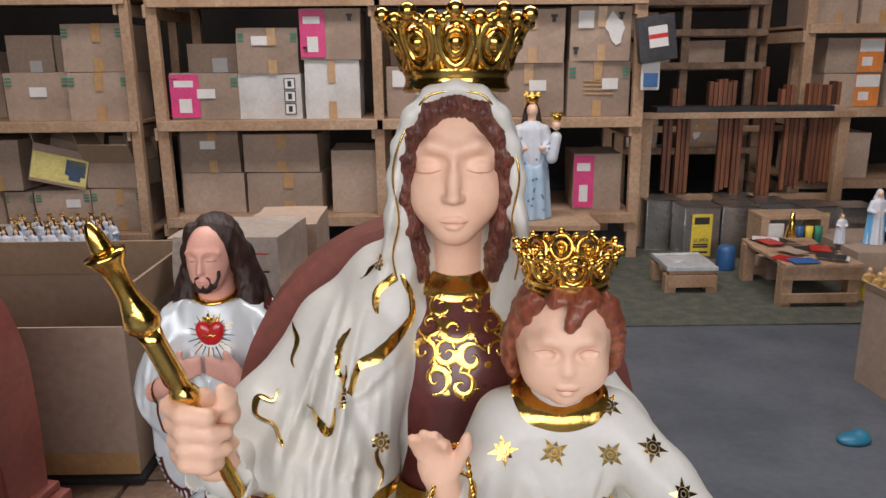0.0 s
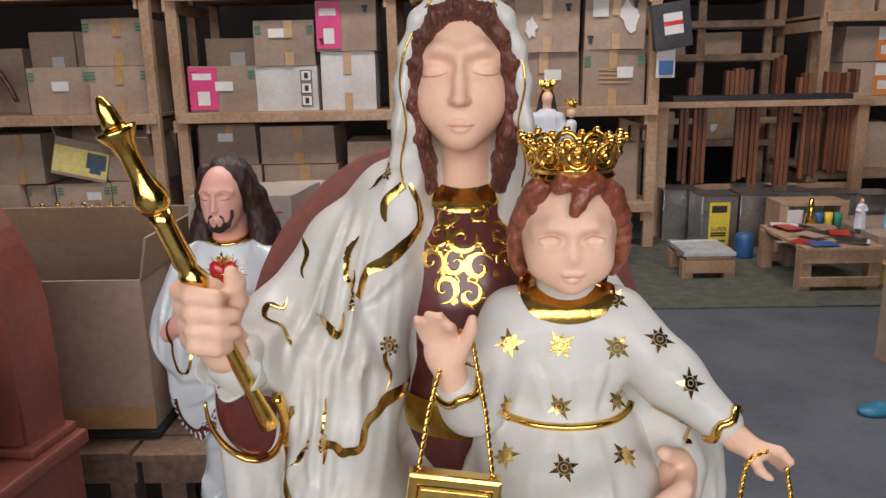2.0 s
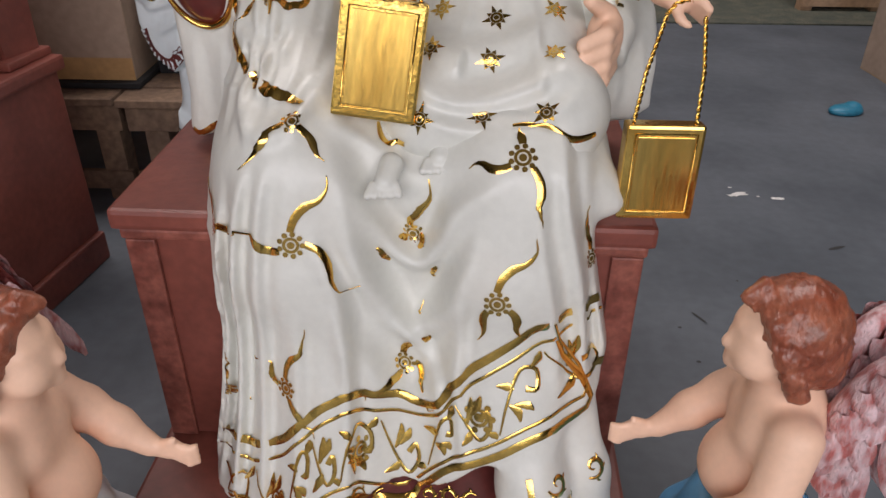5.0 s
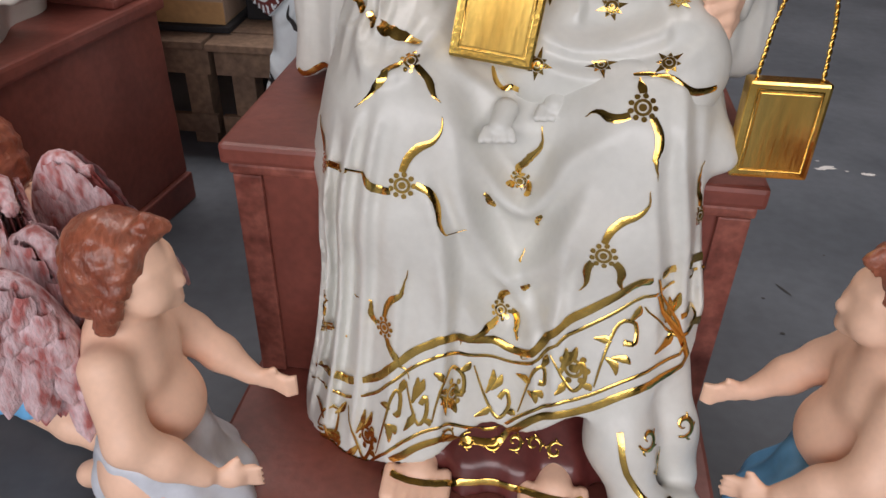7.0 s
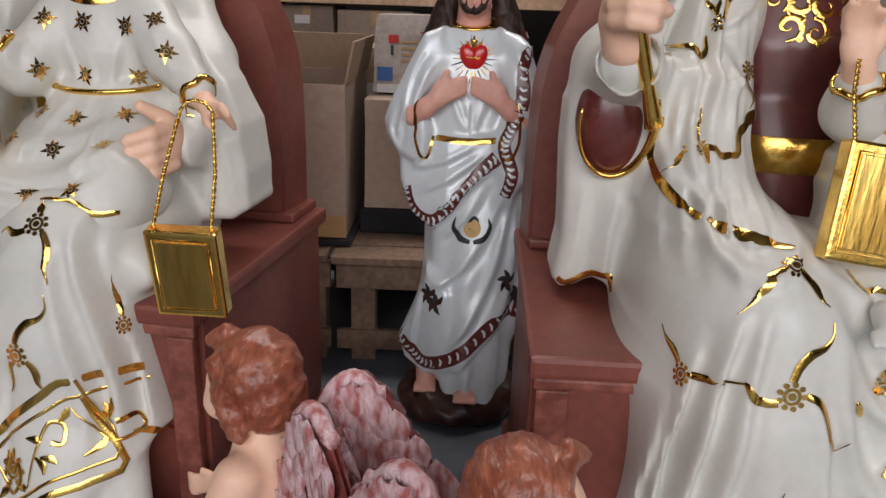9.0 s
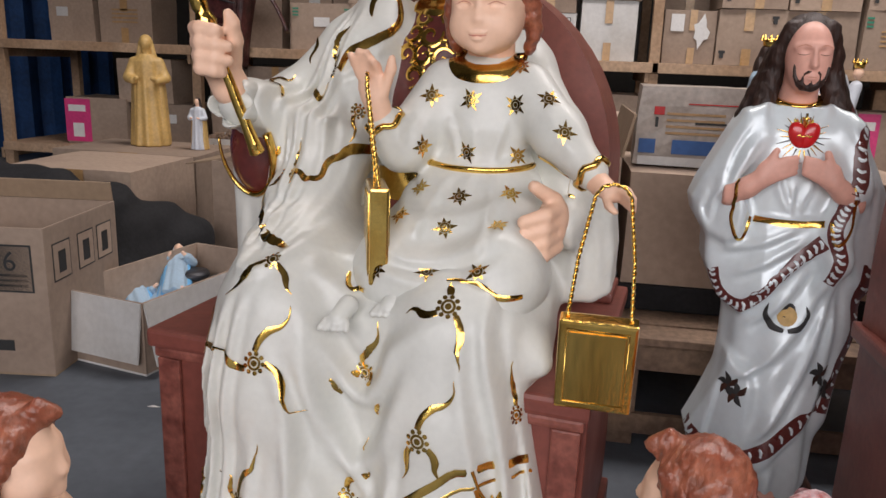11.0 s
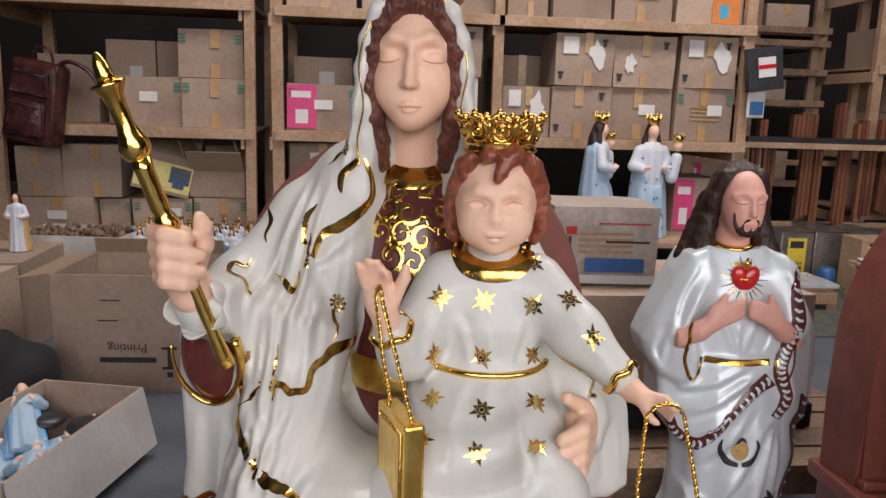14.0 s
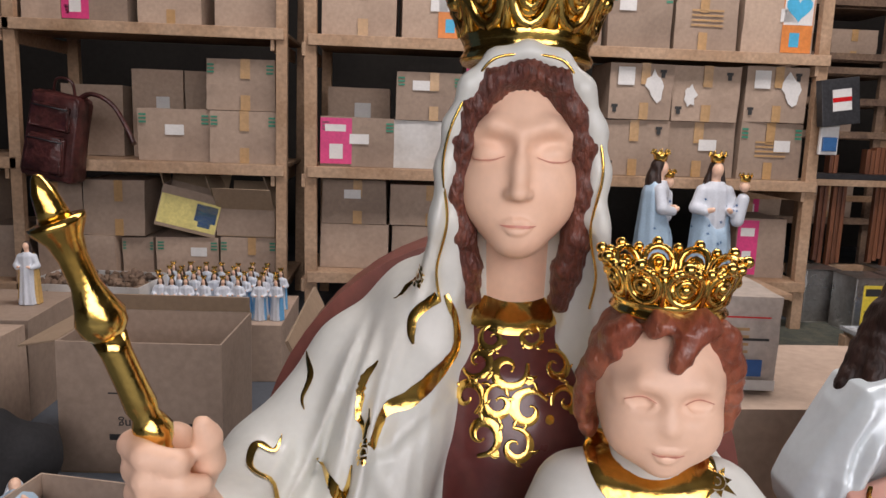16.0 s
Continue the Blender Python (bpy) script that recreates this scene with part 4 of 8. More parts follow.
    for e in (-1, 1):
        for x, y, z, r in ((0.050, 0.145, 0.985, 0.018), (0.059, 0.16, 0.965, 0.018), (0.066, 0.175, 0.94, 0.018), (0.066, 0.185, 0.915, 0.018), (0.057, 0.195, 0.897, 0.016), (0.04, 0.137, 0.997, 0.015)):
            q.add(ell((0.148 + e * x * 0.95, y + 0.012, z), (r * 0.55, r * 0.8, r * 0.95)), 0.012)
    q.chain([((0.165, 0.135, 1.005), 0.016), ((0.148, 0.124, 0.992), 0.012), ((0.142, 0.120, 0.981), 0.008), ((0.153, 0.119, 0.975), 0.005)], 0.006)
    q.chain([((0.135, 0.135, 1.005), 0.014), ((0.135, 0.125, 0.992), 0.009)], 0.006)
    q.cut(ell((0.148, 0.112, 0.938), (0.053, 0.062, 0.064)), 0.004)
    q.chain([((0.160, 0.130, 1.003), 0.013), ((0.150, 0.122, 0.990), 0.010), ((0.146, 0.119, 0.978), 0.007)], 0.005)
    q.warp(lambda X, Y, Z: 0.0012 * np.sin(190 * X + 70 * np.sin(30 * Z)) + 0.0010 * np.sin(220 * Z + 80 * Y))
    s.carve(q, HAIR_RED)
    s.ground()
    gild(s)
    return s


def smooth_line(pts, n=5):
    pts, out = [Vector(p) for p in pts], []
    for i in range(len(pts) - 1):
        p0, p1, p2, p3 = pts[max(i - 1, 0)], pts[i], pts[i + 1], pts[min(i + 2, len(pts) - 1)]
        for k in range(n):
            t = k / n
            out.append(0.5 * (2 * p1 + (p2 - p0) * t + (2 * p0 - 5 * p1 + 4 * p2 - p3) * t * t + (3 * p1 - p0 - 3 * p2 + p3) * t ** 3))
    return out + [pts[-1]]


EYE_HIGH, EYE_MID, EYE_LOW = (0.056, -0.687, 1.073), (0.125, -0.787, 0.919), (0.062, -0.822, 0.90)


def gild(s):
    """The gilt ornament of the statue."""
    chest = (0.03, -0.6, 0.95)
    # broad flat collars
    for cx, cy, inner, outer in ((0.023, 0.385, (0.045, 0.046, 0.984, 0.014), (0.066, 0.072, 0.966, 0.022)), (0.145, 0.193, (0.036, 0.038, 0.882, 0.012), (0.057, 0.060, 0.868, 0.022))):
        P, Q, n, m = [], [], 48, 5
        for i in range(n):
            a = 2 * math.pi * i / n
            for j in range(m):
                rx, ry, z, dip = [inner[q] + (outer[q] - inner[q]) * j / (m - 1) for q in range(4)]
                P.append(s.snap((cx + rx * math.cos(a), cy + ry * math.sin(a), z + dip * math.sin(a)), 0.0032 if 0 < j < m - 1 else 0.0008)[0])
        for i in range(n):
            for j in range(m - 1):
                a, b = i * m + j, (i + 1) % n * m + j
                Q.append((a, a + 1, b + 1, b))
        s.put(P, Q, GOLD)
    # girdle of the mother, belt of the child
    bm = bmesh.new()
    bm_lathe(bm, [(0.096, 0.645), (0.100, 0.652), (0.100, 0.692), (0.096, 0.70)], 40, c=(0.03, 0.315), squash=(1.0, 0.82), caps=False)
    s.raw(bm, GOLD)
    belt = [s.snap((0.143 + 0.080 * math.cos(a), 0.185 + 0.068 * math.sin(a), 0.731), 0.001)[0] for a in [math.pi * (1.04 + 0.92 * i / 18) for i in range(19)]]
    bm = bmesh.new()
    bm_tube(bm, smooth_line([(p.x, p.y, 0.731 - 0.006 * math.sin(math.pi * i / 18)) for i, p in enumerate(belt)], 3), 0.0062, 8, flat=0.75)
    s.raw(bm, GOLD)
    # damask on the dress
    def deep(p, eye, least):
        q, n = s.onto(p, eye)
        return (q, n) if q.y > least else (None, None)
    for x, z, sz, sp, mi in ((0.006, 0.946, 0.017, 90, 1), (0.044, 0.949, 0.015, 60, -1), (-0.013, 0.917, 0.019, 200, 1), (0.027, 0.916, 0.023, 20, -1), (0.066, 0.923, 0.018, 120, -1), (-0.016, 0.880, 0.020, 300, 1), (0.014, 0.887, 0.021, 80, 1), (0.049, 0.879, 0.023, 30, 1), (0.076, 0.885, 0.017, 200, -1),
                             (-0.004, 0.842, 0.022, 260, 1), (0.030, 0.845, 0.020, 100, -1), (0.062, 0.842, 0.019, 60, 1), (0.0, 0.80, 0.02, 160, -1), (0.03, 0.80, 0.02, 20, 1), (-0.02, 0.77, 0.018, 90, 1), (0.01, 0.75, 0.018, 200, 1)):
        q, n = deep((x, 0.27, z), EYE_HIGH, 0.235)
        if q:
            s.scroll(q, n, sz * 0.95, sp, GOLD, 1.15, mi, 0.30)
            s.disc(q, n, sz * 0.7, -sz * 0.5, sz * 0.22, GOLD, 8)
    # gilt edges of the mantle
    for pts, ws in ((((-0.047, 0.30, 0.984), (-0.035, 0.30, 0.943), (-0.046, 0.30, 0.913), (-0.081, 0.30, 0.882), (-0.110, 0.30, 0.867), (-0.124, 0.30, 0.832)), (0.005, 0.012, 0.013, 0.017, 0.012, 0.010)),
                    (((-0.046, 0.22, 0.748), (-0.072, 0.22, 0.722), (-0.090, 0.22, 0.703), (-0.107, 0.22, 0.685), (-0.115, 0.22, 0.654), (-0.136, 0.21, 0.650), (-0.157, 0.21, 0.662), (-0.162, 0.21, 0.635)), (0.012, 0.017, 0.012, 0.010, 0.008, 0.012, 0.009, 0.003)),
                    (((-0.189, 0.29, 0.911), (-0.185, 0.29, 0.892), (-0.194, 0.29, 0.869), (-0.192, 0.29, 0.857)), (0.002, 0.008, 0.004, 0.001)),
                    (((-0.216, 0.29, 0.832), (-0.225, 0.29, 0.818), (-0.244, 0.29, 0.823), (-0.249, 0.29, 0.807), (-0.223, 0.29, 0.786), (-0.216, 0.29, 0.770)), (0.001, 0.006, 0.010, 0.006, 0.008, 0.002)),
                    (((-0.055, 0.30, 0.981), (-0.078, 0.30, 0.962), (-0.082, 0.30, 0.944), (-0.080, 0.30, 0.932)), (0.012, 0.011, 0.009, 0.002)), (((-0.116, 0.30, 0.914), (-0.133, 0.30, 0.895), (-0.136, 0.29, 0.868), (-0.129, 0.30, 0.840)), (0.003, 0.010, 0.008, 0.004)),
                    (((-0.179, 0.29, 0.810), (-0.164, 0.29, 0.797), (-0.157, 0.29, 0.783), (-0.145, 0.29, 0.789), (-0.140, 0.29, 0.813)), (0.002, 0.008, 0.013, 0.010, 0.003))):
        s.ribbon([s.onto(p, EYE_HIGH)[0] for p in pts], ws, GOLD, 8)
    s.ribbon([s.onto(p, EYE_MID)[0] for p in ((-0.161, 0.09, 0.747), (-0.170, 0.09, 0.700), (-0.178, 0.09, 0.659), (-0.168, 0.09, 0.623), (-0.151, 0.10, 0.593), (-0.123, 0.10, 0.582), (-0.106, 0.10, 0.575))], (0.005, 0.010, 0.015, 0.010, 0.016, 0.013, 0.006), GOLD, 8)
    for e in (-1, 1):
        rim = [(0.0, 0.290, 1.220, 0.008), (0.030, 0.289, 1.212, 0.008), (0.054, 0.290, 1.188, 0.008), (0.069, 0.293, 1.15, 0.008), (0.075, 0.297, 1.11, 0.009), (0.078, 0.304, 1.06, 0.010), (0.079, 0.314, 1.01, 0.012), (0.076, 0.322, 0.975, 0.014)]
        line = [s.snap((0.024 + e * (x + 0.003 * math.sin(i * 2.2)), y - r, z), 0.0008)[0] for i, (x, y, z, r) in enumerate(rim)]
        bm = bmesh.new()
        bm_tube(bm, smooth_line(line, 6), 0.0015, 6)
        s.raw(bm, GOLD)
    s.ribbon([s.snap(p)[0] for p in ((-0.300, 0.20, 0.494), (-0.288, 0.195, 0.488), (-0.270, 0.19, 0.496), (-0.250, 0.185, 0.510), (-0.228, 0.18, 0.508), (-0.21, 0.17, 0.49))], 0.010, GOLD, 6)
    bm = bmesh.new()
    bm_tube(bm, [(-0.243 + 0.0475 * math.cos(a), 0.160 - 0.022 * math.sin(a), 0.722 + 0.072 * math.sin(a)) for a in [math.pi * (0.92 + 1.22 * i / 30) for i in range(31)]], [0.0028 + 0.007 * (i / 30) for i in range(31)], 8, flat=0.7)
    s.raw(bm, GOLD)
    # cuffs of the child
    for a, b, r in (((0.021, 0.107, 0.778), (0.018, 0.103, 0.787), 0.0265), ((0.308, 0.121, 0.740), (0.315, 0.117, 0.734), 0.0245)):
        a, b = Vector(a), Vector(b)
        w = (b - a).normalized()
        u = w.orthogonal().normalized()
        v = w.cross(u)
        bm = bmesh.new()
        bm_tube(bm, [b + (u * math.cos(t) + v * math.sin(t)) * r + w * 0.003 * math.sin(5 * t) for t in [2 * math.pi * i / 24 for i in range(25)]], 0.005, 6, caps=False)
        s.raw(bm, GOLD)
    s.ribbon([s.onto(p)[0] for p in ((0.255, 0.2, 0.735), (0.285, 0.2, 0.72), (0.305, 0.2, 0.68))], 0.008, GOLD, 6)
    # stars on the gown
    for x, y, z in ((0.077, 0.13, 0.825), (0.135, 0.14, 0.820), (0.199, 0.14, 0.817), (0.072, 0.13, 0.748), (0.135, 0.14, 0.745), (0.200, 0.14, 0.752), (0.194, 0.14, 0.872), (0.246, 0.14, 0.826), (0.282, 0.14, 0.775)):
        s.star((x, y, z), 0.0185, EYE_HIGH, spin=x * 400)
    for x, y, z in ((0.136, 0.04, 0.705), (0.200, 0.04, 0.715), (0.077, 0.03, 0.716), (0.131, 0.04, 0.658), (0.203, 0.04, 0.668), (0.065, 0.03, 0.673), (0.051, 0.03, 0.588), (0.124, 0.03, 0.593), (0.200, 0.04, 0.596)):
        s.star((x, y, z), 0.0185, EYE_MID, spin=x * 300)
    for pts in (((0.001, 0.03, 0.582), (0.006, 0.03, 0.560), (0.033, 0.03, 0.556)), ((0.161, 0.04, 0.578), (0.201, 0.04, 0.579), (0.232, 0.04, 0.564), (0.258, 0.04, 0.572))):
        s.ribbon([s.onto(p, EYE_MID)[0] for p in pts], [0.004] + [0.009] * (len(pts) - 2) + [0.006], GOLD, 6)
    # flowers of mantle and skirt
    for x, y, z, r, arms in ((-0.097, -0.05, 0.456, 0.0155, ((92, 0.085, -75), (212, 0.065, -95), (4, 0.095, -105))), (0.049, -0.05, 0.479, 0.0155, ((92, 0.065, -50), (215, 0.07, -70), (-8, 0.06, -110))), (0.152, -0.04, 0.375, 0.0155, ((95, 0.085, -80), (225, 0.05, 60), (-28, 0.055, -70))),
                             (0.171, -0.04, 0.574, 0.0155, ((92, 0.022, 20), (218, 0.06, -70), (-42, 0.08, -60))), (-0.198, -0.06, 0.486, 0.013, ((-5, 0.035, -20), (105, 0.05, 30))), (-0.080, -0.05, 0.613, 0.014, ((205, 0.07, 30), (-20, 0.06, -50))), (0.035, -0.05, 0.284, 0.0155, ((95, 0.085, -80), (238, 0.055, -60), (10, 0.08, -110))),
                             (-0.125, -0.05, 0.229, 0.014, ((95, 0.085, -70), (180, 0.05, -100), (-72, 0.06, 30))), (0.258, -0.04, 0.448, 0.012, ((95, 0.06, 20),)), (-0.201, -0.06, 0.232, 0.011, ((100, 0.06, 30), (0, 0.03, 0)))):
        s.rosette((x, y, z), r, arms, EYE_MID)
    for x, y, z, arms in ((-0.098, 0.30, 1.004, ((205, 0.035, 40),)), (-0.131, 0.30, 0.827, ((92, 0.03, -40),)), (-0.084, 0.30, 0.763, ((235, 0.045, 70),)), (-0.184, 0.29, 0.626, ((190, 0.04, 50), (95, 0.06, -40)))):
        s.rosette((x, y, z), 0.0125, arms, EYE_HIGH)
    # border of the skirt: lines above and below a band of scrolls
    up = [(-0.189, -0.15, 0.251), (-0.157, -0.15, 0.228), (-0.110, -0.15, 0.232), (-0.084, -0.15, 0.262), (-0.052, -0.15, 0.294), (-0.021, -0.15, 0.312), (0.032, -0.15, 0.320), (0.077, -0.15, 0.298), (0.108, -0.15, 0.352), (0.154, -0.15, 0.391), (0.196, -0.15, 0.431), (0.248, -0.15, 0.468)]
    dn = [(-0.228, -0.15, 0.092), (-0.202, -0.15, 0.009), (-0.137, -0.15, 0.026), (-0.095, -0.15, 0.076), (-0.059, -0.15, 0.112), (-0.021, -0.15, 0.139), (0.042, -0.15, 0.138), (0.093, -0.15, 0.196), (0.130, -0.15, 0.208), (0.175, -0.15, 0.234), (0.244, -0.15, 0.298), (0.274, -0.15, 0.378)]
    def band(f, v):
        f = (0.01 + 0.98 * max(0.0, min(0.9999, f))) * (len(up) - 1)
        i, t = int(f), f - int(f)
        return Vector(up[i]).lerp(Vector(up[i + 1]), t).lerp(Vector(dn[i]).lerp(Vector(dn[i + 1]), t), v)
    def laid(pts, ws, steps=3):
        s.ribbon([s.onto(band(*p), EYE_LOW)[0] for p in pts], ws, GOLD, steps)
    for v, w in ((0.0, 0.011), (0.14, 0.0045), (0.84, 0.0045), (0.98, 0.010)):
        laid([(i / 20, v) for i in range(21)], w)
    for i in range(10):
        f, m = 0.03 + i * 0.097, 1 if i % 2 else -1
        laid([(f - 0.005, 0.5 - m * 0.27), (f + 0.018, 0.5 + m * 0.02), (f + 0.045, 0.5 + m * 0.24), (f + 0.072, 0.5 + m * 0.16), (f + 0.068, 0.5 - m * 0.02), (f + 0.05, 0.5 + m * 0.04)], (0.002, 0.0035, 0.005, 0.0055, 0.006, 0.008), 4)
        for du, dv, eu, ev in ((0.02, -0.02, 0.036, -0.24), (0.03, 0.1, -0.004, 0.22), (0.062, 0.2, 0.085, 0.30), (0.03, -0.05, 0.058, -0.2)):
            laid([(f + du, 0.5 + m * dv), (f + (du + eu) / 2 + 0.006, 0.5 + m * (dv + ev) / 2), (f + eu, 0.5 + m * ev)], (0.003, 0.011, 0.002), 4)
        if i % 3 == 1:
            s.rosette(band(f + 0.048, 0.5), 0.021, (), EYE_LOW, 7)
    # gilt lower edge of the underskirt
    s.ribbon([s.onto((x, -0.175, 0.085 + 0.010 * math.sin(34 * x)), EYE_LOW)[0] for x in (-0.10, -0.06, -0.02, 0.03, 0.07, 0.10, 0.15, 0.18)], 0.009, GOLD, 6)
    for i in range(6):
        q, n = s.onto((-0.02 + 0.03 * i, -0.12, 0.112), EYE_LOW)
        s.scroll(q, n, 0.012, i * 80, GOLD, 1.1, 1, 0.25)
    # the tail of the mantle beside the foot
    s.ribbon([s.onto(p, EYE_LOW)[0] for p in ((0.20, -0.15, 0.19), (0.215, -0.17, 0.14), (0.25, -0.18, 0.10), (0.28, -0.16, 0.09))], 0.008, GOLD, 6)
    for x, z in ((0.235, 0.17), (0.255, 0.13), (0.275, 0.20)):
        q, n = s.onto((x, -0.14, z), EYE_LOW)
        s.scroll(q, n, 0.016, x * 900, GOLD, 1.1, 1, 0.28)
    # painted lids and lips
    for cx, y, eyes, mouth, k in ((0.0215, 0.25, 1.1205, 1.0590, 1.0), (0.1445, 0.11, 0.9495, 0.9052, 0.74)):
        on = lambda x, z: s.onto((cx + x, y, z), (cx, y - 0.6, z))[0]
        for e in (-1, 1):
            drop = (0.003, -0.001, 0.0025) if k == 1.0 else (-0.0045, 0.0, -0.0045)
            s.ribbon([on(e * x * k, eyes + d) for x, d in zip((0.0145, 0.030, 0.0455), drop)], (0.0008, 0.0020 * k, 0.0008), BLUSH, 5, 0.0008)
        s.ribbon([on(x * k, mouth + z) for x, z in ((-0.0165, 0.0022 - 0.001 * k), (-0.008, 0.0), (0.0, 0.0003), (0.008, 0.0), (0.0165, 0.0022 - 0.001 * k))], (0.0008, 0.0030 * k, 0.0034 * k, 0.0030 * k, 0.0008), LIP, 5, 0.0008)


def throne(m):
    t = thing("throne", "red-brown painted wooden throne with a round-arched back", "throne", m)
    block("platform", (-0.345, 0.345, -0.27, 0.53, 0.0, 0.068), THRONE, t, bev=0.006)
    bm = bmesh.new()
    bm_box(bm, -0.332, 0.332, 0.018, 0.53, 0.0685, 0.437, bev=0.004)
    box = part("seat_box", bm, THRONE, t)
    block("seat_board", (-0.345, 0.345, 0.0, 0.545, 0.4375, 0.467), THRONE, t, bev=0.007)
    block("edge_moulding", (-0.338, 0.338, 0.008, 0.0175, 0.420, 0.437), THRONE_WORN, t, "worn moulding under the seat edge", bev=0.005)
    for x0, x1 in ((-0.334, -0.294), (0.294, 0.334)):
        block("stile", (x0, x1, 0.010, 0.0175, 0.07, 0.419), THRONE_WORN, box, "raised corner strip with worn edges", bev=0.003)
        block("side_stile", (x0 - 0.006 if x0 < 0 else x1 - 0.006, x0 + 0.006 if x0 < 0 else x1 + 0.006, 0.032, 0.075, 0.07, 0.435), THRONE, box, bev=0.003)
    # arched back
    bm = bmesh.new()
    prof = [(-0.327, 0.468), (-0.325, 0.60), (-0.322, 0.69)] + [(-0.012 + 0.31 * math.cos(a), 0.69 + 0.335 * math.sin(a)) for a in [math.pi * (1 - i / 28) for i in range(1, 28)]] + [(0.298, 0.69), (0.30, 0.60), (0.303, 0.468)]
    f = [bm.verts.new((x, 0.43, z)) for x, z in prof]
    b = [bm.verts.new((x * 1.03, 0.53, z)) for x, z in prof]
    bm.faces.new(f)
    bm.faces.new(b[::-1])
    for i in range(len(prof)):
        j = (i + 1) % len(prof)
        bm.faces.new((f[j], f[i], b[i], b[j]))
    bmesh.ops.bevel(bm, geom=[e for e in bm.edges if len({v.co.y for v in e.verts}) == 1], offset=0.008, segments=2, affect="EDGES")
    part("back_panel", bm, THRONE, t)
    block("back_ledge", (-0.325, 0.325, 0.415, 0.54, 0.4675, 0.484), THRONE, t, bev=0.005)
    return t


def crown(r0, r1, h, m, label):
    t = thing("crown", label, "crown", m)
    bm = bmesh.new()
    bm_lathe(bm, [(r0 * 1.02, 0), (r0 * 1.06, h * 0.05), (r0 * 1.0, h * 0.12), (r0 * 1.0, h * 0.2), (r0 * 1.06, h * 0.27), (r0 * 1.02, h * 0.33), (r0 * 0.96, h * 0.33), (r0 * 0.93, 0)], 48)
    part("band", bm, GOLD, t)
    n = 10
    for k in range(n):
        bm = bmesh.new()
        def at(u, v, o=0.0):
            a = 2 * math.pi * (k + u) / n
            r = r0 + (r1 - r0) * v ** 1.3 + o
            return (r * math.cos(a), r * math.sin(a), h * (0.3 + 0.7 * v))
        w = h * 0.075
        loop = [(0.5 + 0.42 * math.sin(a), 0.45 - 0.42 * math.cos(a) * (1.0 if math.cos(a) > 0 else 1.05)) for a in [2 * math.pi * i / 14 for i in range(15)]]
        bm_tube(bm, [at(u, v) for u, v in loop], w, 6, caps=False)
        bm_tube(bm, [at(0.5 + 0.2 * math.sin(a), 0.45 - 0.2 * math.cos(a), 0.001) for a in [2 * math.pi * i / 10 for i in range(11)]], w * 0.75, 6, caps=False)
        bm_tube(bm, [at(-0.02, 0.0), at(0.02, 0.45), at(0.0, 0.82)], [w * 1.1, w * 0.8, w * 0.6], 6)
        for u, v, r in ((0.5, 0.45, w * 1.5), (0.5, 0.98, w * 1.5), (0.0, 0.86, w * 1.35), (0.25, 0.8, w), (0.75, 0.8, w)):
            mm = Matrix.Translation(at(u, v, 0.001))
            bmesh.ops.create_icosphere(bm, subdivisions=2, radius=r, matrix=mm)
        for f in bm.faces:
            f.smooth = True
        part("crest", bm, GOLD, t)
    bm = bmesh.new()
    bm_lathe(bm, [(r0 * 0.95, h * 0.2), (r0 + (r1 - r0) * 0.1, h * 0.45), (r0 + (r1 - r0) * 0.36, h * 0.68), (r0 + (r1 - r0) * 0.33, h * 0.68), (r0 * 0.9, h * 0.2)], 40)
    part("lining", bm, GOLD_SCRATCHED, t)
    return t


def sceptre(m):
    t = thing("sceptre", "polished gold sceptre with turned knops, held upright", "sceptre", m)
    a, b = Vector((-0.322, 0.050, 1.108)), Vector((-0.203, 0.128, 0.722))
    rot = (a - b).to_track_quat("Z", "Y").to_matrix().to_4x4()
    L = (a - b).length
    def turned(name, prof):
        bm = bmesh.new()
        bm_lathe(bm, [(r, z * L / 0.438) for r, z in prof], 20)
        ob = part(name, bm, GOLD, t)
        ob.matrix_basis = Matrix.Translation(b) @ rot
    turned("shaft", [(0.008, 0), (0.0125, 0.004), (0.0105, 0.02), (0.0085, 0.05), (0.0085, 0.16), (0.0095, 0.20), (0.014, 0.207), (0.0165, 0.216), (0.013, 0.226), (0.0105, 0.232), (0.0125, 0.24), (0.0115, 0.26), (0.0115, 0.29), (0.013, 0.305)])
    turned("knop", [(0.011, 0.302), (0.0175, 0.312), (0.019, 0.322), (0.0145, 0.334), (0.0105, 0.35), (0.0105, 0.372), (0.013, 0.386), (0.0195, 0.397), (0.0205, 0.402), (0.012, 0.403)])
    turned("finial", [(0.0115, 0.402), (0.0105, 0.41), (0.0085, 0.425), (0.004, 0.436), (0.0015, 0.438)])
    return t


def twisted(bm, pts, r):
    pts = [Vector(p) for p in pts]
    line = []
    for a, b in zip(pts, pts[1:]):
        n = max(2, int((b - a).length / 0.0022))
        line += [a.lerp(b, i / n) for i in range(n)]
    line.append(pts[-1])
    for ph in (0, math.pi):
        strand = []
        for i, p in enumerate(line):
            d = (line[min(i + 1, len(line) - 1)] - line[max(i - 1, 0)]).normalized()
            u = d.orthogonal().normalized() if abs(d.y) > 0.95 else d.cross(Vector((0, 1, 0))).normalized()
            v = d.cross(u)
            w = i * 0.85 + ph
            strand.append(p + (u * math.cos(w) + v * math.sin(w)) * r * 0.55)
        bm_tube(bm, strand, r * 0.62, 5)


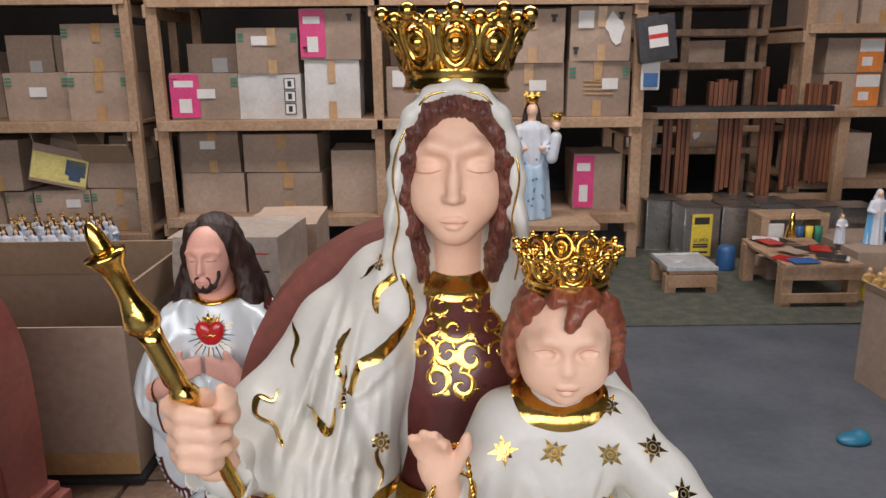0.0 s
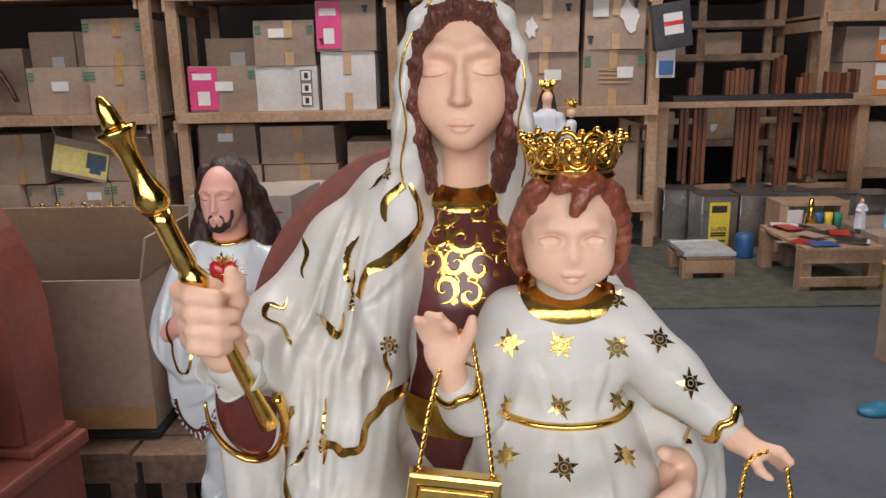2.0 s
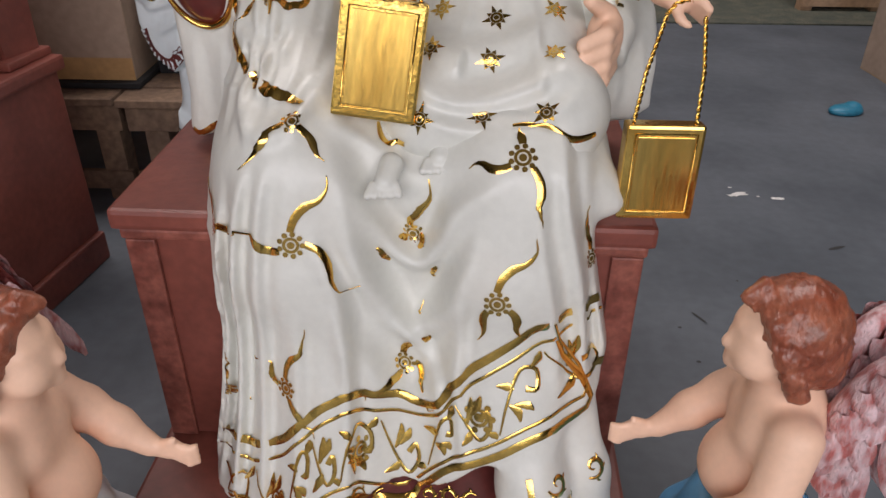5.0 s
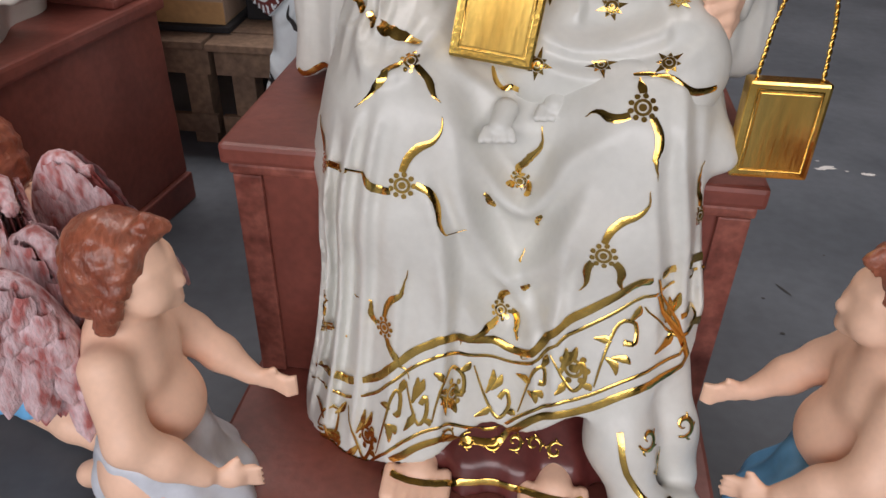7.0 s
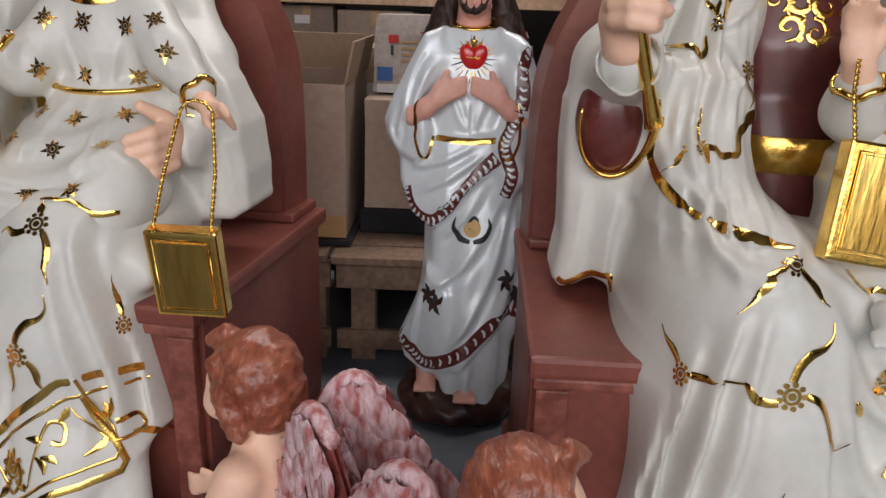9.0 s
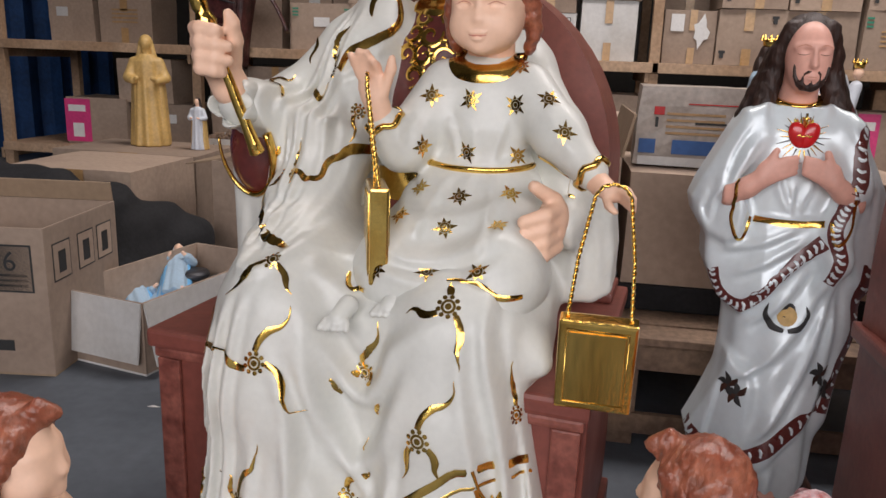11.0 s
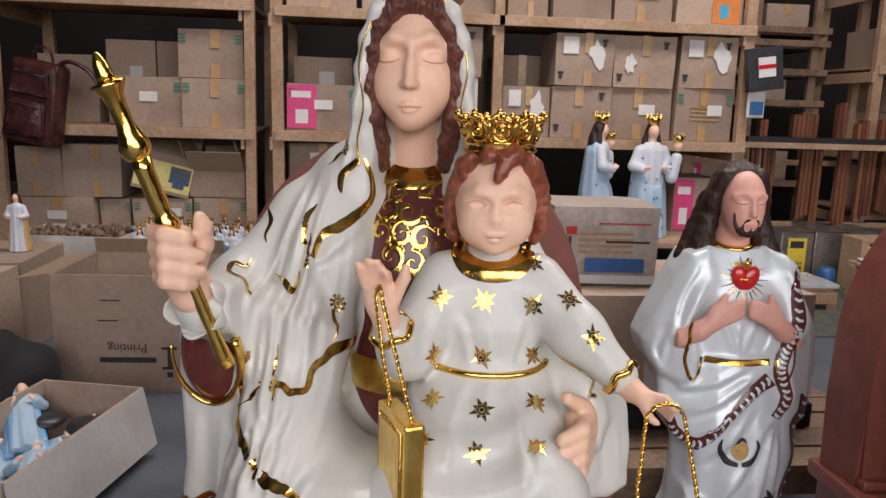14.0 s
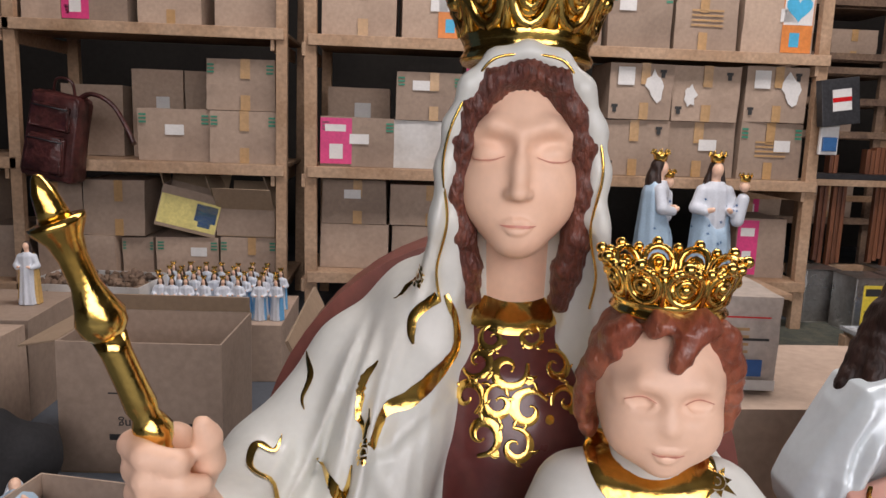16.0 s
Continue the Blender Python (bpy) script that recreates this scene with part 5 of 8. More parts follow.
def pendant(m, w, h, d, top, label, spread=0.022):
    """A gilt book on a cord; top is where the cord hangs, seen from the book's middle."""
    t = thing("book_pendant", label, "book", m)
    body = block("body", (-w / 2, w / 2, -d / 2, d / 2, -h / 2, h / 2), GOLD, t, bev=0.004)
    for s in (-1, 1):
        bm = bmesh.new()
        y0, y1 = (s * d / 2, s * (d / 2 + 0.0022))
        ix, iz = w * 0.36, h * 0.39
        bm_box(bm, -ix, ix, min(y0, y1), max(y0, y1), -iz, iz, bev=0.0009)
        part("panel", bm, GOLD_SCRATCHED, body, "scratched foil panel")
        bm = bmesh.new()
        c = [(-ix - 0.003, -iz - 0.003), (ix + 0.003, -iz - 0.003), (ix + 0.003, iz + 0.003), (-ix - 0.003, iz + 0.003), (-ix - 0.003, -iz - 0.003)]
        bm_tube(bm, [(x, s * (d / 2 + 0.0005), z) for x, z in c], 0.0013, 6, caps=False)
        part("bead", bm, GOLD, body)
    for s in (-1, 1):
        bm = bmesh.new()
        a, tp = Vector((s * w * 0.40, 0, h / 2)), Vector(top) + Vector((s * spread, 0, -0.012))
        mid = a.lerp(tp, 0.5) + Vector((s * 0.004, 0, -0.004))
        twisted(bm, [a, mid, tp, Vector(top) + Vector((s * spread * 0.6, 0, 0.0)), Vector(top) + Vector((0, 0, 0.004))], 0.0026)
        part("cord", bm, GOLD, t, "twisted gold cord")
    return t


MOTHER = mother_and_child()
one = MOTHER.build("madonna_statue", "cream and gold painted seated mother and child statue on a throne", "statue", SEAT_ONE, "enthroned statues")
two = copy_thing(one, SEAT_TWO)
for seat in (SEAT_ONE, SEAT_TWO):
    throne(seat if seat is SEAT_ONE else THRONE_TWO)
    sceptre(seat)
    crown(0.066, 0.096, 0.095, seat @ pose(0.024, 0.362, 1.212, -3), "large pierced gold crown with beaded crest")
    crown(0.046, 0.058, 0.046, seat @ pose(0.148, 0.178, 1.008, 2), "small pierced gold crown on the child's curls")
pendant(SEAT_ONE @ pose(0.010, 0.0, 0.668, -10, 8, 3), 0.094, 0.130, 0.026, (-0.006, 0.065, 0.195), "gold foil book pendant on a twisted cord", 0.014)
pendant(SEAT_ONE @ pose(0.332, 0.012, 0.541, -4, 1, 4), 0.090, 0.115, 0.026, (0.022, 0.055, 0.180), "gold foil book pendant on a twisted cord")
pendant(SEAT_TWO @ pose(0.038, 0.027, 0.648, 0, 0, 116), 0.094, 0.128, 0.026, (0.05, 0.012, 0.20), "gold foil book pendant turned edge-on", 0.012)
pendant(SEAT_TWO @ pose(0.352, -0.018, 0.522, 11, 0, 4), 0.096, 0.124, 0.026, (0.004, 0.088, 0.197), "gold foil book pendant on a twisted cord")


# ---- the standing statue between the thrones ----
def standing_statue():
    s = Sculpt()
    c = Carving((-0.26, -0.24, 0.03), (0.27, 0.18, 0.86), 0.0045)
    def hem(X, Y, Z):
        edge = np.interp(X, [-0.14, -0.074, 0.003, 0.073, 0.10, 0.15], [0.185, 0.115, 0.126, 0.20, 0.25, 0.32])
        return np.where(Y < 0.03, -0.010 / (1 + np.exp(-(Z - edge) / 0.0025)), 0)
    c.add(col([(0.05, 0.03, -0.05, 0.075, 0.095), (0.10, 0.025, -0.04, 0.090, 0.100), (0.16, 0.02, -0.03, 0.100, 0.098), (0.30, 0.02, -0.015, 0.100, 0.090), (0.42, 0.025, -0.005, 0.106, 0.088), (0.50, 0.02, 0.0, 0.114, 0.087), (0.58, 0.005, 0.0, 0.110, 0.083), (0.70, 0.0, 0.005, 0.118, 0.079), (0.77, 0.0, 0.01, 0.105, 0.07), (0.815, 0.0, 0.01, 0.06, 0.05)],
              [(9, 0.004, 0.0, 0.5, 0.25)], hem), 0.02)
    # wide sleeves, the cloak over the hip and its trailing end
    c.add(panel([(-0.06, 0.818), (-0.10, 0.805), (-0.138, 0.735), (-0.170, 0.675), (-0.186, 0.635), (-0.178, 0.605), (-0.15, 0.570), (-0.112, 0.556), (-0.086, 0.572), (-0.078, 0.62), (-0.098, 0.68), (-0.05, 0.76)],
                lambda X, Z: -0.100 + 0.60 * np.clip(-X - 0.095, 0, 1) + 0.30 * np.clip(Z - 0.68, 0, 1), 0.055, 0.016), 0.022)
    c.add(panel([(0.06, 0.818), (0.10, 0.805), (0.145, 0.735), (0.188, 0.66), (0.202, 0.60), (0.198, 0.53), (0.178, 0.478), (0.150, 0.495), (0.125, 0.55), (0.098, 0.575), (0.092, 0.62), (0.102, 0.68), (0.05, 0.76)],
                lambda X, Z: -0.095 + 0.55 * np.clip(X - 0.095, 0, 1) + 0.30 * np.clip(Z - 0.68, 0, 1), 0.055, 0.016), 0.022)
    c.add(panel([(-0.150, 0.58), (-0.146, 0.515), (-0.114, 0.452), (-0.067, 0.425), (-0.015, 0.474), (0.062, 0.556), (0.10, 0.60), (0.05, 0.62), (-0.06, 0.61)], lambda X, Z: -0.112 + 0.45 * np.clip(-X - 0.04, 0, 1) + 0.12 * np.clip(Z - 0.50, 0, 1), 0.05, 0.012), 0.012)
    c.chain([((0.10, -0.05, 0.77), 0.028), ((0.112, -0.075, 0.68), 0.026), ((0.088, -0.085, 0.60), 0.026), ((0.098, -0.085, 0.54), 0.028), ((0.085, -0.08, 0.50), 0.022)], 0.02)
    c.add(panel([(-0.08, 0.34), (-0.090, 0.28), (-0.124, 0.21), (-0.144, 0.165), (-0.130, 0.122), (-0.075, 0.095), (-0.03, 0.12), (-0.03, 0.30)], lambda X, Z: -0.118 + 0.50 * np.clip(-X - 0.03, 0, 1) + 0.0 * Z, 0.03, 0.012), 0.025)
    c.chain([((0.15, 0.0, 0.52), 0.035), ((0.13, -0.02, 0.40), 0.035), ((0.115, -0.03, 0.22), 0.03)], 0.04)
    robe = (([(0.09, 0.54), (0.05, 0.42), (-0.02, 0.33), (-0.075, 0.30)], 0.014, 0.008), ([(0.10, 0.52), (0.08, 0.38), (0.03, 0.25), (-0.04, 0.16)], 0.013, 0.009), ([(0.11, 0.50), (0.115, 0.35), (0.09, 0.22)], 0.011, 0.007), ([(0.06, 0.54), (0.0, 0.45), (-0.06, 0.40)], 0.012, 0.006),
            ([(-0.09, 0.79), (-0.125, 0.72), (-0.14, 0.64)], 0.009, 0.006), ([(-0.07, 0.76), (-0.105, 0.70), (-0.125, 0.63)], 0.008, 0.006), ([(-0.115, 0.68), (-0.145, 0.64), (-0.150, 0.585)], 0.009, 0.006), ([(-0.155, 0.66), (-0.168, 0.62), (-0.150, 0.58)], 0.008, 0.006),
            ([(0.09, 0.79), (0.13, 0.71), (0.15, 0.62)], 0.009, 0.006), ([(0.16, 0.68), (0.17, 0.60), (0.175, 0.51)], 0.010, 0.007), ([(-0.04, 0.74), (-0.03, 0.68), (0.0, 0.62)], 0.008, 0.004), ([(0.05, 0.74), (0.035, 0.68), (0.01, 0.62)], 0.008, 0.004), ([(0.0, 0.68), (0.002, 0.62)], 0.006, 0.004),
            ([(0.04, 0.585), (-0.03, 0.535), (-0.10, 0.50)], 0.010, 0.007), ([(0.02, 0.60), (-0.05, 0.565), (-0.12, 0.545)], 0.009, 0.006), ([(0.04, 0.55), (-0.02, 0.495), (-0.08, 0.455)], 0.009, 0.006), ([(-0.09, 0.30), (-0.105, 0.22), (-0.115, 0.15)], 0.009, 0.006), ([(0.03, 0.14), (0.02, 0.09), (0.015, 0.05)], 0.010, 0.005))
    c.warp(lambda X, Y, Z: crease(X, Z, robe) * np.clip((0.06 - Y) / 0.04, 0, 1))
    s.carve(c, PEARL)
    k = Carving((-0.13, -0.16, 0.03), (0.13, 0.08, 1.0), 0.0045)
    kh = Carving((-0.055, -0.115, 0.80), (0.075, 0.06, 0.985), 0.003)
    kh.add(ell((0.002, -0.036, 0.905), (0.042, 0.049, 0.058)), 0.01)
    kh.add(ell((0.002, -0.053, 0.872), (0.031, 0.031, 0.034)), 0.018)
    kh.add(rc((0.002, -0.082, 0.919), (0.002, -0.0905, 0.888), 0.0036, 0.0052), 0.008)
    kh.add(ell((0.002, -0.0915, 0.8855), (0.0058, 0.0060, 0.0046)), 0.004)
    for e in (-1, 1):
        kh.add(ell((0.002 + e * 0.0055, -0.086, 0.885), (0.0034, 0.0045, 0.0034)), 0.003)
        kh.add(rc((0.002 + e * 0.009, -0.082, 0.9185), (0.002 + e * 0.032, -0.068, 0.9165), 0.0040, 0.0030), 0.010)
        kh.cut(ell((0.002 + e * 0.0185, -0.0880, 0.9085), (0.012, 0.009, 0.0055)), 0.008)
        kh.add(ell((0.002 + e * 0.0185, -0.0700, 0.9070), (0.0110, 0.0085, 0.0060)), 0.003)
    for e in (-1, 1):
        kh.chain([((0.002 + e * x, kh.front(0.002 + e * x, z) + 0.0003, z), r) for x, z, r in ((0.0, 0.8690, 0.0018), (0.004, 0.8695, 0.0020), (0.010, 0.8675, 0.0010))], 0.002)
        kh.chain([((0.002 + e * x, kh.front(0.002 + e * x, z) + 0.0003, z), r) for x, z, r in ((0.0, 0.8635, 0.0026), (0.004, 0.8638, 0.0024), (0.009, 0.8660, 0.0011))], 0.002)
    for e in (-1, 1):
        # forearms and hands laid on the breast
        k.chain([((e * 0.118, -0.080, 0.650), 0.021), ((e * 0.088, -0.096, 0.668), 0.018), ((e * 0.066, -0.102, 0.686), 0.019)], 0.012)
        k.add(ell((e * 0.054, -0.106, 0.700), (0.024, 0.012, 0.021), (0, -e * 30, 0)), 0.008)
        for i in range(4):
            k.chain([((e * 0.055, -0.108, 0.712 - i * 0.010), 0.0075), ((e * 0.028, -0.110, 0.722 - i * 0.009), 0.007), ((e * 0.008, -0.108, 0.728 - i * 0.009), 0.0055)], 0.003)
        k.chain([((e * 0.058, -0.104, 0.712), 0.009), ((e * 0.046, -0.108, 0.738), 0.007)], 0.004)
    kh.add(rc((0.002, -0.01, 0.87), (0.0, 0.0, 0.80), 0.034, 0.038), 0.012)
    s.carve(kh, SKIN_PINK)
    for fx, fy in ((-0.075, -0.09), (0.02, -0.13)):
        k.chain([((fx, fy + 0.06, 0.10), 0.03), ((fx, fy, 0.075), 0.022)], 0.02)
        for i in range(5):
            k.add(rc((fx - 0.02 + i * 0.01, fy, 0.073), (fx - 0.022 + i * 0.011, fy - 0.025, 0.068), 0.0065, 0.0055), 0.003)
    s.carve(k, SKIN_PINK)
    h = Carving((-0.13, -0.12, 0.74), (0.13, 0.10, 1.0), 0.0036)
    h.add(ell((0.005, 0.002, 0.920), (0.056, 0.064, 0.060)), 0.01)
    for e in (-1, 1):
        h.chain([((0.004 + e * x, y, z), r) for x, y, z, r in ((0.038, -0.026, 0.950, 0.014), (0.050, -0.006, 0.905, 0.018), (0.056, 0.002, 0.86, 0.020), (0.066, -0.010, 0.82, 0.021), (0.080, -0.034, 0.785, 0.017), (0.076, -0.056, 0.755, 0.010))], 0.012)
        h.chain([((0.004 + e * x, y, z), 0.022) for x, y, z in ((0.05, 0.02, 0.90), (0.07, 0.02, 0.84), (0.095, 0.01, 0.79))], 0.012)
    h.cut(ell((0.002, -0.085, 0.895), (0.0435, 0.066, 0.060)), 0.004)
    h.cut(rc((0.002, -0.07, 0.87), (0.002, -0.07, 0.80), 0.038, 0.03), 0.004)
    # beard and moustache
    on_face = lambda x, z, r: ((0.002 + x, kh.front(0.002 + x, z) + r * 0.15, z), r)
    for e in (-1, 1):
        h.chain([on_face(e * x, z, r) for x, z, r in ((0.0020, 0.8760, 0.0022), (0.008, 0.8750, 0.0029), (0.0140, 0.8705, 0.0028), (0.0155, 0.8620, 0.0030), (0.0125, 0.8530, 0.0052))], 0.002)
        h.chain([on_face(e * x, z, r) for x, z, r in ((0.0, 0.8480, 0.0070), (0.0110, 0.8495, 0.0066), (0.0190, 0.8550, 0.0054), (0.0260, 0.8660, 0.0044), (0.0310, 0.8840, 0.0040))], 0.003)
    h.chain([on_face(x, z, r) for x, z, r in ((0.0, 0.8585, 0.0020), (0.0, 0.8530, 0.0040))], 0.002)
    h.warp(lambda X, Y, Z: 0.0009 * np.sin(260 * (X + 0.6 * Y) + 6 * np.sin(36 * Z)) + 0.0004 * np.sin(260 * Z + 120 * X))
    s.carve(h, HAIR_DARK)
    r = Carving((-0.19, -0.24, -0.01), (0.19, 0.18, 0.14), 0.008)
    r.add(ell((0.0, -0.02, 0.03), (0.145, 0.15, 0.055)), 0.02).add(ell((0.06, -0.03, 0.05), (0.08, 0.09, 0.05)), 0.03).add(ell((-0.06, -0.07, 0.035), (0.07, 0.08, 0.035)), 0.02)
    r.warp(lambda X, Y, Z: 0.006 * np.sin(60 * X + 40 * Y) * np.sin(70 * Z + 30 * X))
    r.D[:, :, r.ax[2] < 0.003] = 0.1
    s.carve(r, ROCK)
    s.ground()
    eye = (-0.1, -1.2, 0.8)
    on = lambda p: s.onto(p, eye)[0]
    bm = bmesh.new()
    bm_tube(bm, [(0.042 * math.cos(a), 0.0 + 0.044 * math.sin(a), 0.826 + 0.012 * math.sin(a)) for a in [2 * math.pi * i / 30 for i in range(31)]], 0.0085, 8, caps=False, flat=0.6)
    s.raw(bm, GOLD)
    s.ribbon([on((x, -0.1, 0.613 - 0.006 * math.cos(x * 20))) for x in (-0.066, -0.03, 0.01, 0.045, 0.062)], 0.013, GOLD, 5)
    for e in (-1, 1):
        s.ribbon([on((e * x, -0.1, z)) for x, z in ((0.104, 0.682), (0.109, 0.65), (0.110, 0.615), (0.102, 0.585), (0.090, 0.572), (0.080, 0.585), (0.074, 0.615))], 0.007, GOLD, 5)
    # flaming heart with rays
    p, n = s.onto((0.003, -0.1, 0.762), eye)
    bm = bmesh.new()
    for e in (-1, 1):
        bmesh.ops.create_icosphere(bm, subdivisions=3, radius=1, matrix=Matrix.Translation(p + Vector((e * 0.0100, -0.003, 0.004))) @ Matrix.Rotation(e * 0.5, 4, "Y") @ Matrix.Diagonal((0.0170, 0.009, 0.025, 1)))
    s.raw(bm, RED)
    bm = bmesh.new()
    bm_tube(bm, [p + Vector((x, -0.0125 + x * x * 12, 0.003 + 0.002 * math.sin(x * 500))) for x in [-0.022 + 0.0044 * i for i in range(11)]], 0.0018, 6)
    bm_tube(bm, [p + Vector((0, -0.006, z)) for z in (0.018, 0.043)], 0.0025, 6)
    bm_tube(bm, [p + Vector((x, -0.006, 0.034)) for x in (-0.008, 0.008)], 0.0025, 6)
    s.raw(bm, GOLD)
    for i in range(22):
        a = 2 * math.pi * i / 22
        d = Vector((math.cos(a), 0, math.sin(a)))
        s.ribbon([p + d * 0.024, p + d * (0.042 if i % 2 else 0.05)], [0.0028, 0.0008], GOLD if i % 3 else INK, 3)
    for i in range(7):
        a = radians(50 + 80 * i / 6)
        s.ribbon([p + Vector((math.cos(a) * 0.012, 0, 0.012)), p + Vector((math.cos(a) * 0.03, 0, 0.036))], [0.009, 0.002], ORANGE if i % 2 else YELLOW, 3)
    # painted brows, lids and lips
    fo = lambda x, z: s.onto((0.002 + x, -0.085, z), (0.002, -0.8, z))[0]
    for e in (-1, 1):
        s.ribbon([fo(e * 0.008, 0.9175), fo(e * 0.019, 0.9205), fo(e * 0.031, 0.9165)], (0.0010, 0.0019, 0.0006), BLUSH, 5, 0.0004)
        s.ribbon([fo(e * 0.009, 0.9055), fo(e * 0.0185, 0.9035), fo(e * 0.0285, 0.9055)], (0.0006, 0.0014, 0.0006), HAIR, 5, 0.0004)
    s.ribbon([fo(-0.009, 0.8668), fo(0.0, 0.8664), fo(0.009, 0.8668)], (0.0006, 0.0016, 0.0006), BLUSH, 5, 0.0004)
    # patterned borders of the cloak
    bands = ([(-0.140, -0.08, 0.505), (-0.112, -0.1, 0.468), (-0.067, -0.1, 0.444), (-0.015, -0.1, 0.492), (0.03, -0.1, 0.542), (0.066, -0.1, 0.578)], [(0.095, -0.1, 0.806), (0.108, -0.1, 0.75), (0.112, -0.1, 0.68), (0.092, -0.1, 0.635), (0.082, -0.1, 0.595), (0.101, -0.1, 0.545), (0.085, -0.1, 0.50)],
             [(0.19, -0.1, 0.53), (0.15, -0.1, 0.45), (0.135, -0.1, 0.34), (0.12, -0.1, 0.25)], [(-0.138, -0.06, 0.190), (-0.11, -0.08, 0.150), (-0.074, -0.1, 0.130), (0.003, -0.1, 0.142), (0.073, -0.1, 0.217), (0.105, -0.1, 0.268)])
    for b in bands:
        line = [on(q) for q in b]
        s.ribbon(line, 0.030, MAROON, 8, 0.0010)
        fine = smooth_line(line, 4)
        for i in range(len(fine) - 1):
            q, w = fine[i], (fine[i + 1] - fine[i]).normalized()
            v = w.cross(Vector((0, 1, 0))).normalized()
            s.ribbon([q - v * 0.008 - w * 0.002, q + w * 0.004, q + v * 0.008 + w * 0.003], [0.004, 0.0065, 0.004], PEARL, 3, 0.0022)
    # dark painted motifs
    p, n = s.onto((0.02, -0.1, 0.432), eye)
    for e in (-1, 1):
        t, b = s.plane(p, n)
        s.ribbon([p + t * e * 0.034 + b * 0.022, p + t * e * 0.040, p + t * e * 0.028 - b * 0.020, p + t * e * 0.004 - b * 0.028], [0.001, 0.011, 0.014, 0.008], INK, 5)
    s.disc(p, n, 0, 0.0, 0.019, OCHRE, 14)
    s.disc(p, n, 0, 0.012, 0.015, INK, 12, lift=0.002)
    for x, z in ((-0.072, 0.285), (0.10, 0.325), (-0.055, 0.265), (0.115, 0.30)):
        p, n = s.onto((x, -0.1, z), eye)
        t, b = s.plane(p, n)
        for i in range(5):
            a = 0.5 + i * 1.1
            s.ribbon([p, p + (t * math.cos(a) + b * math.sin(a)) * 0.013, p + (t * math.cos(a + 0.3) + b * math.sin(a + 0.3)) * 0.026], [0.007, 0.013, 0.001], INK if i % 3 else ROCK, 3)
    return s.build("sacred_heart_statue", "standing robed statue in pearl white with a red heart", "statue", pose(-0.012, 1.865, 0, 0, 0, -3) @ Matrix.Diagonal((0.92, 0.95, 1, 1)))


standing_statue()


# ---- kneeling cherubs ----
def wing(s, side):
    """A feathered wing: a thick leading edge with rows of overlapping feathers hanging from it."""
    rnd = random.Random(3 + side)
    root = Vector((-0.045, side * 0.020, 0.325))
    out = Vector((-0.90, side * 0.42, 0.10)).normalized()
    up = (Vector((0, 0, 1)) - out * out.z).normalized()
    nrm = out.cross(up) * (1 if side > 0 else -1)
    def edge(f):
        return root + out * (0.100 * f) + up * (0.112 * math.sin(min(1.0, f * 1.15) * 2.2))
    for face in (1, -1):
        bm = bmesh.new()
        def feather(p, d, ln, wd, lift):
            d = d.normalized()
            sd = nrm.cross(d).normalized()
            M = Matrix((sd, nrm, d)).transposed().to_4x4()
            M.translation = p + nrm * lift * face
            rows = ((0.0, 0.55), (0.25, 0.9), (0.55, 1.0), (0.82, 0.75), (1.0, 0.15))
            V = []
            for t, k in rows:
                V.append([bm.verts.new(M @ Vector((wd * k * x, face * (0.0062 * (1 - x * x) * (1 - 0.4 * t) + 0.004 * t), ln * t))) for x in (-1, -0.45, 0, 0.45, 1)])
            for a, b in zip(V, V[1:]):
                for i in range(4):
                    f = bm.faces.new((a[i], a[i + 1], b[i + 1], b[i]))
        for row in range(5, -1, -1):
            n = 7
            for i in range(n):
                f = (i + (0.5 if row % 2 else 0.0)) / n
                reach = 0.030 + 0.115 * (0.35 + 0.65 * f) * row / 5
                d = -up * (1.0 - 0.25 * f) + out * (0.05 + 0.30 * f)
                d = d + Vector((rnd.uniform(-0.1, 0.1), 0, rnd.uniform(-0.08, 0.08)))
                feather(edge(f) + d.normalized() * (reach - 0.032), d, 0.040 + (0.055 if row == 5 else 0.018 if row == 4 else 0.0), 0.0150 if row < 4 else 0.0160, 0.004 + 0.0024 * (5 - row))
        s.raw(bm, FEATHER)
    bm = bmesh.new()
    for i in range(14):
        a, b = edge(i / 14), edge((i + 1) / 14)
        drop = [(-up * (1.0 - 0.25 * f) + out * (0.05 + 0.30 * f)).normalized() * (0.05 + 0.09 * (0.35 + 0.65 * f)) for f in (i / 14, (i + 1) / 14)]
        for sgn in (1, -1):
            q = [bm.verts.new(p + nrm * 0.0035 * sgn) for p in (a, b, b + drop[1], a + drop[0])]
            bm.faces.new(q if sgn > 0 else q[::-1])
    s.raw(bm, FEATHER_GAP)
    bm = bmesh.new()
    bm_tube(bm, [edge(i / 14) for i in range(15)], [0.016 - 0.007 * (i / 14) for i in range(15)], 10)
    for v in bm.verts:
        v.co += nrm * 0.0015 * math.sin(v.co.z * 500 + v.co.x * 400)
    s.raw(bm, FEATHER)


